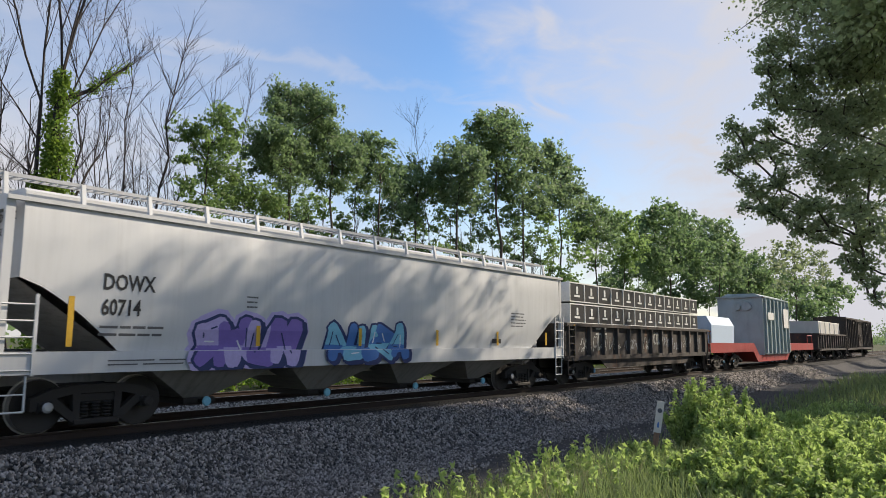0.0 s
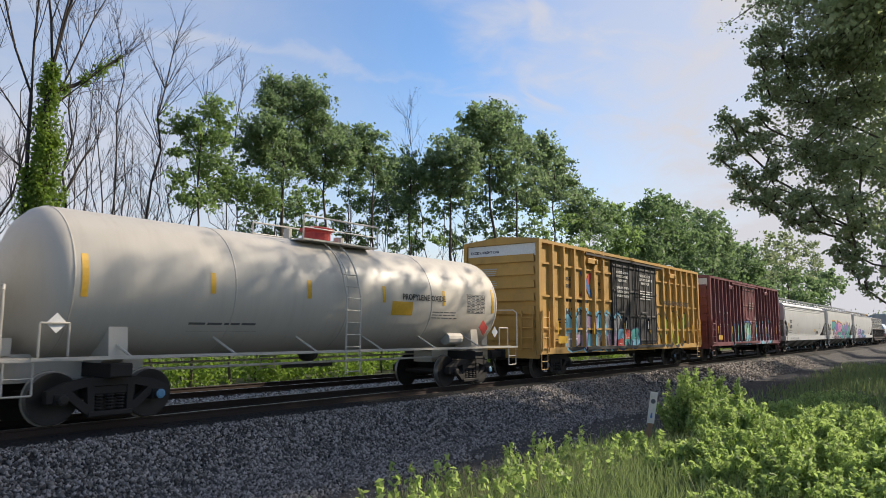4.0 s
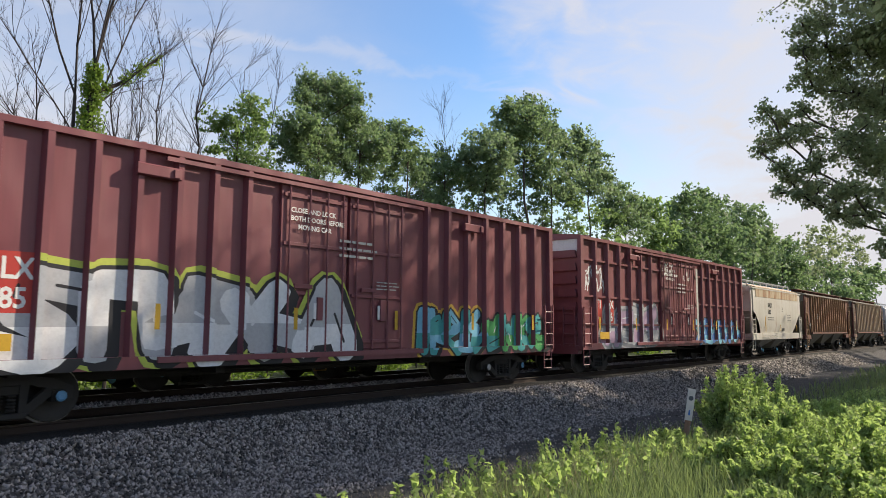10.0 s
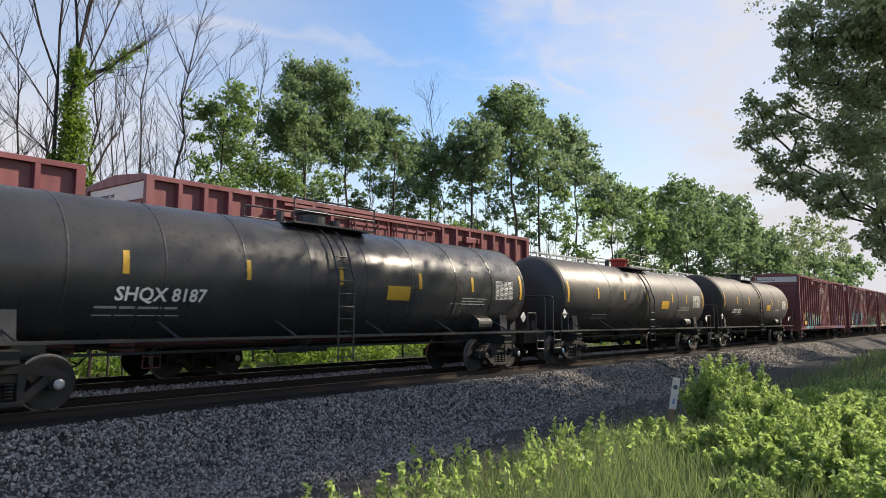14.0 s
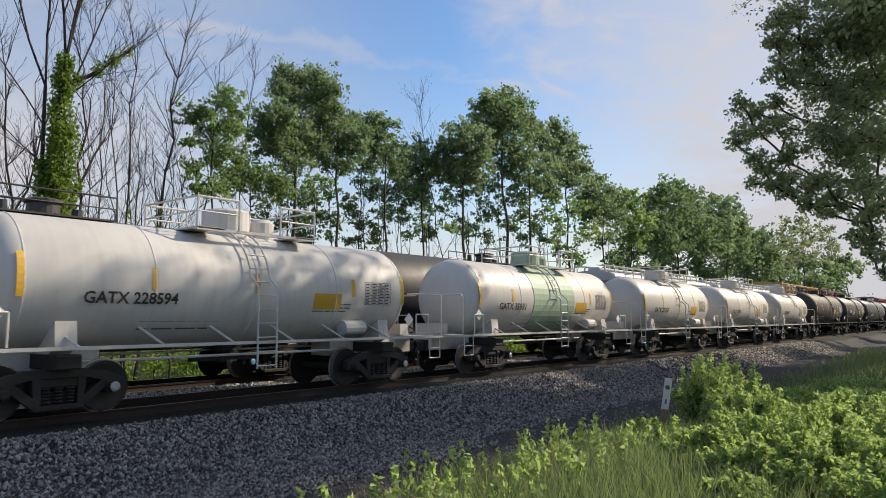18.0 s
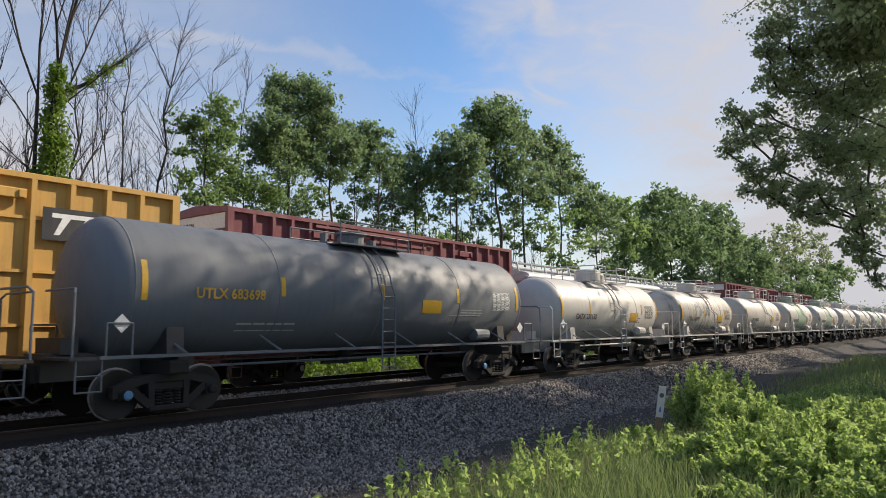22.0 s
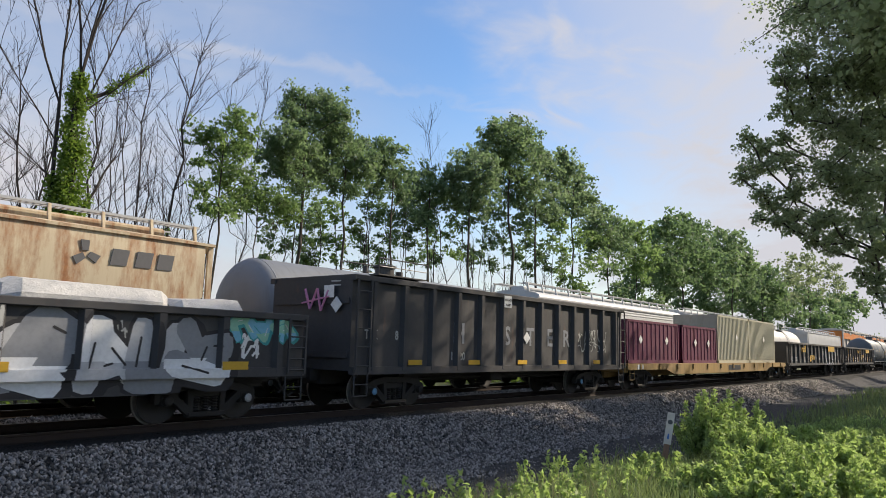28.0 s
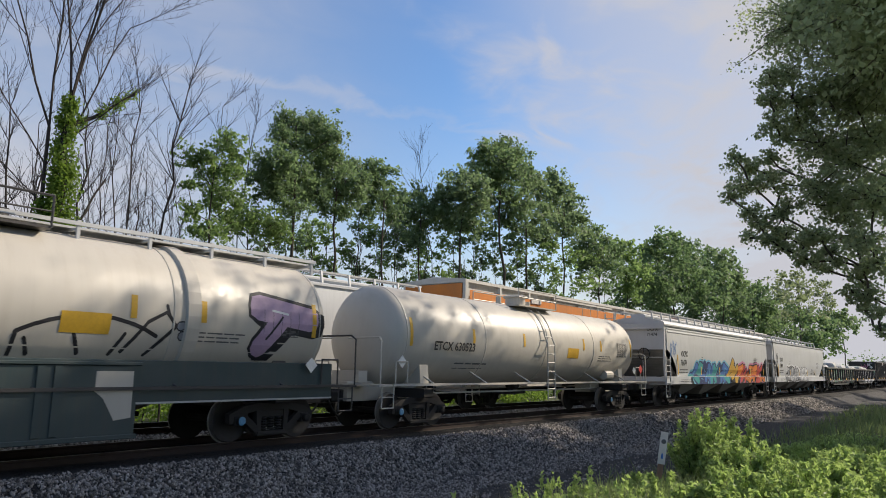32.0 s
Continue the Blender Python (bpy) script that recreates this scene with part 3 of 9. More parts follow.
def bare_tree(x, y, lean, height, r, seed, label, twigs=2, vines=0):
    """A slender leafless tree: a straight stem, fine side twigs over its upper half, some creeper at the foot."""
    rnd, rng = random.Random(seed), np.random.default_rng(seed)
    t = thing("bare_tree", label, "tree", "leafless trees", Matrix.Translation((x, y, land(x, y) - 0.15)))
    s = Shape()
    stem = limb(s, (0, 0, 0), (lean, rnd.uniform(-0.4, 0.4), height), r, max(0.012, r * 0.3), 6, 0.012, rnd, 10)
    way = (stem[-1] - stem[0]).normalized()
    for i, p in enumerate(stem[4:]):
        for _ in range(twigs):
            w = (way * 1.1 + Vector((rnd.uniform(-1, 1), rnd.uniform(-1, 1), rnd.uniform(-0.1, 0.5)))).normalized()
            branch_out(s, rnd, p, w, height * rnd.uniform(0.07, 0.15), r * 0.30, 2, 0.45)
    part("trunk", s, DEADBARK, t, "", None, True)
    if vines:
        vine = soup("vine", creeper(rng, stem[1:6], 0.22, 0.10, vines, 0.12), 4)
        vine.materials.append(LEAF_VINE)
        part("vine", vine, LEAF_VINE, t, "green creeper leaves round the trunk")
    return t


def tree_line():
    g = "tree belt behind the tracks"
    dark = "tall broadleaf tree in full green leaf behind the tracks"
    pop = "tall poplar in pale green leaf in the belt"
    vine_tree()
    # slender leafless stems: place, lean, height, radius, twigs, creeper
    slim, snag, fine = "slender leafless tree behind the tracks", "broken leafless trunk behind the tracks", "tall leafless tree with fine grey twigs behind the tracks"
    stems = [(12.5, 27.0, -0.2, 12.6, 0.075, 2, 8, slim), (14.2, 29.0, -0.2, 12.8, 0.05, 2, 0, slim), (14.9, 29.0, -0.5, 13.6, 0.05, 2, 6, slim), (15.7, 30.0, -0.2, 15.5, 0.06, 2, 12, fine),
             (15.3, 29.0, 0.3, 11.3, 0.05, 1, 10, snag), (17.4, 29.0, -1.3, 9.8, 0.05, 1, 10, snag), (16.3, 30.0, 2.0, 16.1, 0.085, 4, 16, fine), (14.3, 30.0, -0.4, 12.0, 0.04, 2, 0, slim),
             (16.1, 31.0, -1.0, 12.7, 0.04, 2, 8, slim), (16.9, 31.0, 0.2, 11.3, 0.04, 2, 8, slim), (17.8, 31.0, 0.8, 11.6, 0.04, 2, 12, slim), (8.8, 28.0, 2.6, 10.9, 0.07, 3, 0, fine),
             (12.5, 30.0, -1.0, 12.3, 0.05, 2, 0, slim), (10.9, 28.0, -1.2, 12.0, 0.07, 3, 0, fine), (22.7, 33.0, 1.7, 16.7, 0.05, 3, 0, fine), (20.8, 33.0, 1.2, 17.0, 0.05, 3, 0, fine),
             (48.9, 37.0, -4.4, 20.6, 0.06, 3, 0, fine), (20.5, 31.0, -1.6, 10.2, 0.04, 2, 12, slim), (14.4, 31.0, -0.8, 11.8, 0.04, 2, 0, slim), (17.0, 32.0, -0.2, 13.9, 0.04, 2, 8, slim),
             (20.9, 32.0, -2.2, 12.3, 0.04, 2, 8, slim), (7.6, 26.8, -0.6, 17.0, 0.10, 4, 0, fine), (5.6, 28.0, 0.5, 15.5, 0.09, 4, 0, fine), (9.3, 29.0, 0.4, 12.0, 0.05, 3, 0, slim), (3.6, 29.0, 0.6, 15.0, 0.08, 4, 0, fine)]
    for i, (x, y, lean, height, r, twigs, vines, lab) in enumerate(stems):
        bare_tree(x, y, lean, height, r, 500 + i, lab, twigs, vines)
    # leafy trees from the young one beside the bare trunks to the far end of the belt
    leafy_tree(19.9, 30.0, [(0.2, -0.6, 13.8, 0.57, 0.60), (1.1, 0.1, 13.4, 0.62, 0.75), (-0.8, -0.3, 13.0, 0.59, 0.41), (-1.1, 0.2, 12.6, 0.59, 0.53), (0.4, 0.3, 12.6, 0.86, 0.61), (0.6, -1.0, 12.2, 0.36, 0.48), (-2.0, -1.1, 11.1, 0.34, 0.25), (0.3, 0.8, 11.8, 0.62, 0.37), (0.4, -0.6, 11.3, 0.84, 0.48), (-1.4, -0.6, 10.0, 0.55, 0.43), (0.9, 1.1, 11.0, 0.75, 0.44), (1.3, -0.1, 11.0, 0.43, 0.37)], 0.14, 1.06, LEAF_YOUNG, 120, "young open-crowned green tree behind the tracks", 0.09, g)
    leafy_tree(22.9, 31.0, [(0.4, 0.8, 10.7, 1.13, 0.73), (1.2, -0.1, 10.4, 1.00, 0.73), (-1.0, 0.3, 10.2, 0.77, 0.58), (-3.1, -0.8, 9.3, 0.90, 0.48), (2.4, 0.3, 9.9, 0.55, 0.69)], 0.14, 1.26, LEAF_YOUNG, 121, "low leafy young tree among bare trunks", 0.07, g)
    leafy_tree(25.8, 31.0, [(0.1, 0.9, 17.0, 0.78, 0.71), (-1.0, 0.1, 15.8, 0.62, 0.55), (1.0, 0.6, 16.7, 0.94, 0.72), (2.3, 0.4, 17.5, 0.74, 0.70), (1.9, -1.0, 16.2, 0.64, 0.64), (2.2, 0.6, 16.3, 1.11, 0.74), (-0.1, 0.2, 15.3, 0.91, 0.63), (-2.3, -0.5, 13.8, 0.79, 0.59), (-1.7, -1.1, 13.9, 0.79, 0.66), (-1.6, 0.9, 13.4, 0.62, 0.48), (-1.4, -0.1, 13.1, 0.88, 0.68), (0.5, 0.5, 14.0, 0.92, 0.78), (-1.3, 0.9, 12.6, 0.62, 0.48), (-0.2, 0.5, 12.7, 0.91, 0.63), (1.7, 1.0, 13.2, 0.88, 0.73), (-0.2, -0.2, 11.6, 0.89, 0.48)], 0.14, 1.44, LEAF_A, 122, dark, 0.15, g)
    leafy_tree(30.2, 32.0, [(-1.2, 0.7, 15.6, 0.99, 0.76), (-0.5, -0.1, 15.6, 0.92, 0.61), (2.3, 1.1, 16.1, 0.90, 0.69), (-0.3, 0.9, 14.8, 1.08, 0.77), (-0.3, -1.0, 14.3, 1.05, 0.68), (1.1, -0.9, 14.5, 0.62, 0.62), (-2.4, -0.7, 13.1, 0.87, 0.65), (0.9, 1.1, 13.8, 1.11, 0.63), (1.3, -0.2, 13.8, 0.86, 0.70), (-0.8, 0.3, 12.5, 0.83, 0.45), (0.1, -0.5, 12.4, 0.76, 0.46)], 0.15, 1.35, LEAF_A, 123, dark, 0.13, g)
    leafy_tree(35.5, 33.0, [(-1.4, 0.0, 16.4, 0.75, 0.50), (-0.4, -0.3, 16.3, 0.84, 0.59), (-1.2, -0.4, 15.4, 1.00, 0.66), (0.9, 0.2, 15.2, 0.78, 0.61), (-0.9, 0.2, 14.7, 0.84, 0.59), (1.4, 1.0, 14.5, 0.97, 0.62), (-0.9, 0.5, 13.5, 0.84, 0.59), (2.4, 1.1, 13.8, 0.71, 0.63)], 0.18, 1.35, LEAF_A, 124, dark, 0.12, g)
    leafy_tree(43.2, 36.0, [(-1.1, 1.0, 16.4, 0.79, 0.69), (1.3, 1.4, 17.2, 0.92, 0.66), (-0.8, 0.5, 15.6, 1.18, 0.79), (-0.0, -0.9, 15.7, 0.88, 0.68), (-1.3, 1.0, 14.6, 0.98, 0.78), (1.4, 1.3, 14.9, 1.22, 0.92), (3.6, 1.1, 15.7, 0.84, 0.84), (-3.0, 0.2, 12.9, 0.95, 0.76), (-0.1, 0.6, 13.1, 1.09, 0.79)], 0.20, 1.26, LEAF_A, 125, dark, 0.12, g)
    leafy_tree(46.3, 34.0, [(-1.8, -0.8, 17.8, 1.08, 0.74), (2.3, 0.9, 19.6, 0.95, 0.74), (-1.8, 0.2, 16.9, 1.09, 0.79), (-0.5, -0.6, 17.0, 1.30, 0.90), (0.7, -1.1, 18.0, 0.81, 0.91), (-1.3, 0.9, 15.9, 1.10, 0.80), (1.5, 1.3, 16.1, 1.36, 0.94), (0.7, -1.1, 16.2, 1.11, 1.01), (-0.7, 0.8, 14.6, 1.11, 0.70), (0.9, -0.2, 14.5, 1.12, 0.71)], 0.22, 1.35, LEAF_B, 126, pop, 0.16, g)
    leafy_tree(54.0, 35.0, [(-4.2, -0.9, 21.9, 1.07, 0.75), (-2.0, -0.6, 22.9, 0.88, 0.66), (2.4, 0.7, 24.1, 0.94, 0.82), (4.2, 1.0, 23.6, 0.96, 1.08), (-2.1, -1.2, 21.5, 1.53, 0.98), (-2.4, 0.3, 21.4, 1.10, 0.88), (-0.7, -1.2, 20.4, 1.33, 1.00), (-1.1, 0.6, 20.3, 1.35, 1.01), (3.0, -0.5, 21.8, 0.70, 0.82), (1.3, 1.0, 19.7, 1.51, 1.04), (-1.0, 1.3, 18.2, 1.13, 0.90), (1.4, 0.0, 18.2, 1.26, 0.92), (1.2, 1.3, 17.0, 1.27, 0.81)], 0.23, 1.44, LEAF_A, 127, dark, 0.20, g)
    leafy_tree(59.9, 36.0, [(0.8, -0.5, 22.0, 1.23, 0.98), (-1.9, -1.2, 20.2, 1.06, 0.95), (3.5, 0.3, 21.3, 1.27, 1.15), (-2.7, -1.3, 18.1, 1.17, 1.05), (1.1, -0.8, 18.6, 1.35, 1.10), (-2.6, -0.3, 16.6, 1.18, 0.82), (1.8, 0.3, 17.0, 1.37, 1.00)], 0.26, 1.26, LEAF_B, 128, pop, 0.17, g)
    leafy_tree(69.7, 37.0, [(-4.5, -1.0, 23.3, 1.04, 0.78), (-3.6, -1.3, 22.4, 1.31, 1.04), (3.1, 1.0, 23.0, 1.14, 1.00), (-3.2, -0.5, 21.2, 1.32, 1.05), (3.8, 1.3, 21.4, 1.43, 1.15), (-0.2, 1.1, 19.9, 1.51, 1.10), (2.5, -0.3, 19.9, 1.26, 1.12), (0.0, -0.1, 18.4, 1.63, 1.09), (-3.5, 0.1, 17.1, 1.31, 0.92), (5.6, 0.4, 18.9, 1.01, 1.01)], 0.28, 1.35, LEAF_B, 129, pop, 0.17, g)
    leafy_tree(80.8, 38.0, [(-0.3, 0.3, 20.2, 1.07, 0.76), (-2.2, 0.2, 18.6, 1.35, 1.05), (2.4, 0.3, 18.7, 1.40, 1.09), (-2.1, 1.3, 17.6, 1.51, 1.05), (-0.4, 0.0, 16.9, 1.67, 1.06), (4.3, -0.2, 17.8, 1.26, 0.95), (-2.9, 0.6, 15.5, 1.49, 1.04), (1.3, -0.8, 15.6, 1.68, 1.07)], 0.31, 1.26, LEAF_A, 130, dark, 0.15, g)
    leafy_tree(98.5, 42.0, [(-2.4, -0.6, 20.9, 1.24, 0.89), (0.5, 1.5, 19.5, 1.65, 1.28), (2.3, 0.1, 20.2, 1.47, 1.29), (-0.8, 0.2, 17.1, 1.97, 1.26), (0.3, -1.6, 17.3, 1.61, 1.43), (0.1, -0.3, 15.0, 2.34, 1.26)], 0.38, 1.18, LEAF_YOUNG, 131, "pale green young tree in the belt", 0.12, g)
    leafy_tree(120.1, 43.0, [(1.3, 0.3, 26.2, 1.50, 0.96), (-9.9, -1.6, 23.6, 1.77, 1.18), (5.8, 0.4, 25.6, 2.42, 1.32), (-8.9, 0.4, 22.4, 1.80, 1.40), (-5.2, -1.4, 22.2, 2.84, 1.62), (11.2, 0.4, 24.5, 1.82, 1.59), (-11.7, -0.1, 19.4, 1.95, 1.56), (-1.2, 0.6, 19.9, 2.94, 1.89), (6.3, -0.5, 20.9, 2.85, 1.97), (-6.3, 0.7, 16.9, 2.84, 1.62), (4.6, 0.8, 17.5, 3.27, 1.74), (8.8, -1.6, 18.6, 1.99, 2.21), (8.3, -1.4, 15.7, 2.42, 1.54), (-3.0, 0.6, 14.7, 3.10, 1.24)], 0.44, 1.44, LEAF_BELT, 132, "broad sunlit green tree in the belt", 0.22, g)
    leafy_tree(159.5, 46.0, [(-2.9, 1.6, 29.0, 1.87, 1.07), (-2.1, -0.9, 28.0, 2.12, 1.33), (-6.7, -0.2, 25.8, 3.11, 1.82), (5.9, 0.3, 25.8, 2.22, 1.94), (-13.5, -0.6, 22.4, 2.24, 1.99), (-2.8, -0.5, 22.6, 3.43, 2.11), (7.7, -0.7, 23.3, 1.95, 1.95), (-7.9, -0.5, 18.7, 3.07, 2.05), (7.2, 0.3, 20.0, 3.06, 2.22), (15.2, -0.7, 22.2, 2.30, 2.02)], 0.55, 1.44, LEAF_A, 133, dark, 0.22, g)
    leafy_tree(199.3, 50.0, [(2.8, -0.5, 24.7, 2.31, 1.65), (-0.2, 1.0, 21.5, 3.60, 2.29), (4.4, -1.8, 21.4, 2.64, 2.31), (-14.1, 0.3, 18.1, 3.37, 2.15), (7.2, 0.9, 18.3, 4.03, 2.35)], 0.67, 1.44, LEAF_BELT, 134, "broad sunlit green tree in the belt", 0.25, g)
    leafy_tree(257.8, 50.0, [(-30.3, -0.7, 30.0, 2.92, 2.19), (-10.7, -1.1, 33.5, 3.13, 2.35), (16.6, 1.2, 34.5, 3.45, 3.02), (-36.0, -1.0, 25.1, 3.56, 2.85), (-14.3, -1.2, 27.7, 4.63, 3.47), (17.3, -0.2, 29.3, 4.30, 3.44), (48.0, 0.8, 36.3, 3.31, 3.79), (41.4, -1.5, 29.1, 3.23, 3.69), (-31.9, -0.7, 21.1, 4.33, 2.53), (-0.1, -0.6, 23.3, 6.07, 3.24)], 0.84, 0.46, LEAF_PALE, 135, "open-crowned pale tree with visible twigs along the line", 0.28, g)
    leafy_tree(423.3, 62.0, [(-3.2, 1.6, 34.0, 4.49, 2.57), (4.1, -0.3, 30.7, 5.84, 3.24), (-23.7, 1.7, 28.6, 4.90, 3.06), (22.7, -1.6, 29.2, 4.03, 2.69)], 1.33, 1.35, LEAF_A, 136, dark, 0.35, g)
    leafy_tree(29.1, 37.6, [(0.2, -0.5, 11.6, 0.54, 0.52), (0.7, 0.4, 11.2, 0.49, 0.38), (0.6, 1.1, 10.5, 0.54, 0.48), (-0.5, -0.1, 9.5, 0.74, 0.44), (0.4, -0.8, 9.2, 0.70, 0.54), (-1.5, -1.1, 8.0, 0.60, 0.53)], 0.17, 0.67, LEAF_A, 137, "leafy young tree under the crowns of the belt", 0.06, g)
    leafy_tree(33.2, 39.4, [(-1.0, 0.1, 12.7, 0.81, 0.50), (-0.3, -0.9, 11.8, 0.76, 0.57), (1.2, 0.9, 11.5, 0.63, 0.42), (0.9, 1.0, 10.5, 0.84, 0.49), (-0.7, -1.0, 9.1, 0.55, 0.51), (-0.1, -0.7, 8.6, 0.60, 0.45)], 0.18, 0.67, LEAF_A, 138, "leafy young tree under the crowns of the belt", 0.06, g)
    leafy_tree(34.2, 39.2, [(1.3, 0.9, 13.3, 0.75, 0.63), (0.3, 0.4, 12.2, 0.83, 0.54), (0.7, 0.9, 11.6, 0.78, 0.49), (-0.1, -0.5, 10.5, 0.71, 0.56), (-1.0, -1.1, 9.6, 0.82, 0.59), (-1.2, -0.6, 8.7, 0.71, 0.48)], 0.18, 0.67, LEAF_YOUNG, 139, "leafy young tree under the crowns of the belt", 0.06, g)
    leafy_tree(35.1, 37.9, [(0.5, 0.9, 13.3, 0.56, 0.44), (-0.8, -0.7, 11.8, 0.67, 0.57), (1.2, -0.4, 11.3, 0.51, 0.61), (-0.7, -0.2, 10.3, 0.78, 0.54), (0.1, -0.2, 10.0, 0.52, 0.54), (-0.3, -0.3, 8.9, 0.58, 0.43)], 0.18, 0.67, LEAF_YOUNG, 140, "leafy young tree under the crowns of the belt", 0.06, g)
    leafy_tree(38.6, 38.1, [(0.7, 1.2, 13.7, 0.73, 0.54), (-0.3, -1.0, 12.4, 0.60, 0.49), (-2.7, -1.4, 11.4, 0.50, 0.57), (1.0, 1.3, 11.3, 0.88, 0.51), (0.8, 1.1, 10.1, 0.74, 0.58), (0.6, 1.4, 9.2, 0.82, 0.50)], 0.19, 0.67, LEAF_A, 141, "leafy young tree under the crowns of the belt", 0.06, g)
    leafy_tree(40.1, 37.3, [(-1.5, -0.2, 13.2, 0.78, 0.60), (0.8, 1.3, 12.9, 0.74, 0.57), (0.8, 1.2, 12.3, 0.64, 0.68), (-0.3, -0.8, 10.9, 0.80, 0.47), (-0.3, 0.7, 10.1, 0.79, 0.44), (0.5, 1.0, 9.2, 0.77, 0.68)], 0.19, 0.67, LEAF_YOUNG, 142, "leafy young tree under the crowns of the belt", 0.06, g)
    leafy_tree(43.0, 37.9, [(0.9, 0.5, 14.6, 0.65, 0.63), (1.4, 0.1, 13.7, 0.74, 0.47), (-0.3, -0.6, 12.9, 0.76, 0.51), (-0.7, -0.5, 11.8, 0.86, 0.68), (-0.9, -0.8, 11.1, 0.83, 0.52), (-0.4, -1.3, 9.8, 0.55, 0.62)], 0.20, 0.67, LEAF_A, 143, "leafy young tree under the crowns of the belt", 0.06, g)
    leafy_tree(47.5, 39.4, [(-0.2, 0.3, 14.9, 0.72, 0.52), (-1.2, -0.6, 13.5, 0.71, 0.53), (1.1, 0.9, 13.3, 1.04, 0.71), (-2.4, -1.4, 11.7, 0.74, 0.60), (1.5, 1.2, 11.2, 0.95, 0.54), (1.3, 0.6, 10.4, 0.84, 0.58)], 0.22, 0.67, LEAF_YOUNG, 144, "leafy young tree under the crowns of the belt", 0.06, g)
    leafy_tree(50.6, 38.0, [(1.1, 1.2, 15.9, 0.95, 0.73), (0.3, 1.2, 14.6, 0.96, 0.72), (1.7, 1.2, 13.8, 0.74, 0.59), (-1.8, 0.2, 12.5, 0.65, 0.62), (-3.0, -1.4, 10.7, 0.73, 0.51), (1.6, 0.7, 10.9, 0.78, 0.72)], 0.22, 0.67, LEAF_YOUNG, 145, "leafy young tree under the crowns of the belt", 0.06, g)
    leafy_tree(54.9, 39.0, [(0.1, -1.0, 15.9, 0.88, 0.57), (-2.4, -0.6, 14.6, 1.03, 0.70), (1.8, 0.5, 14.2, 0.78, 0.61), (1.6, 0.1, 13.1, 0.87, 0.62), (-2.1, -0.3, 11.9, 1.04, 0.57), (1.0, 1.3, 11.5, 0.93, 0.56)], 0.24, 0.67, LEAF_A, 146, "leafy young tree under the crowns of the belt", 0.06, g)
    leafy_tree(57.6, 38.2, [(-0.6, 0.3, 16.3, 1.12, 0.77), (-2.1, -0.5, 15.4, 0.82, 0.78), (0.6, -0.7, 14.7, 0.97, 0.66), (1.1, 1.1, 13.8, 1.03, 0.79), (1.6, -0.1, 12.5, 0.89, 0.75), (-0.7, 0.8, 11.0, 1.03, 0.61)], 0.26, 0.67, LEAF_A, 147, "leafy young tree under the crowns of the belt", 0.06, g)
    leafy_tree(60.8, 37.8, [(-1.3, -0.4, 15.9, 1.13, 0.81), (-0.9, -0.9, 15.1, 0.87, 0.85), (0.6, 0.1, 14.0, 0.78, 0.57), (1.9, 0.9, 13.6, 0.83, 0.59), (-2.8, -0.9, 11.7, 0.70, 0.62), (2.4, 0.8, 11.3, 0.86, 0.70)], 0.26, 0.67, LEAF_A, 148, "leafy young tree under the crowns of the belt", 0.06, g)
    leafy_tree(65.2, 37.1, [(2.3, 1.2, 18.1, 1.24, 0.84), (0.3, 0.9, 16.6, 1.20, 0.90), (3.0, 0.9, 16.1, 0.94, 0.77), (-3.4, -1.4, 13.5, 0.92, 0.86), (-2.0, 0.4, 12.6, 0.76, 0.74), (-0.2, 1.0, 12.0, 1.03, 0.90)], 0.27, 0.67, LEAF_A, 149, "leafy young tree under the crowns of the belt", 0.06, g)
    leafy_tree(67.5, 37.3, [(-2.2, -1.3, 16.0, 1.13, 0.59), (3.1, -0.7, 15.5, 1.30, 0.65), (-1.4, -0.7, 13.6, 0.88, 0.80), (1.0, 0.1, 12.9, 0.75, 0.63), (-1.2, -0.2, 11.4, 1.17, 0.76), (0.7, -0.1, 10.4, 1.14, 0.89)], 0.28, 0.67, LEAF_YOUNG, 150, "leafy young tree under the crowns of the belt", 0.06, g)
    leafy_tree(72.4, 37.4, [(5.5, 0.8, 16.4, 1.21, 0.95), (-3.1, -1.4, 14.2, 0.76, 0.65), (2.4, -1.3, 13.3, 0.89, 0.74), (-0.4, -1.1, 12.2, 1.21, 0.75), (-2.6, -1.1, 10.5, 0.96, 0.86), (-1.8, -1.2, 9.6, 1.01, 0.74)], 0.29, 0.67, LEAF_YOUNG, 151, "leafy young tree under the crowns of the belt", 0.06, g)
    leafy_tree(86.6, 40.0, [(5.1, 1.5, 17.6, 1.48, 0.86), (-0.1, 1.1, 15.7, 1.24, 0.82), (-2.7, -1.3, 13.3, 1.25, 0.78), (-2.4, 0.0, 12.7, 0.90, 0.81), (0.7, -0.6, 10.8, 1.14, 0.74), (-0.6, -0.6, 9.2, 0.89, 0.97)], 0.33, 0.67, LEAF_A, 152, "leafy young tree under the crowns of the belt", 0.06, g)
    leafy_tree(118.5, 52.0, [(3.9, -0.6, 17.5, 1.67, 1.35), (4.0, 0.6, 16.3, 1.97, 1.38), (3.2, 0.3, 14.7, 1.63, 1.01), (-3.5, -0.6, 13.5, 1.94, 1.34), (-6.4, -1.2, 12.7, 1.69, 1.21), (-1.2, -0.7, 11.5, 1.63, 1.27)], 0.46, 1.09, LEAF_BELT, 153, "leafy young tree under the crowns of the belt", 0.10, g)
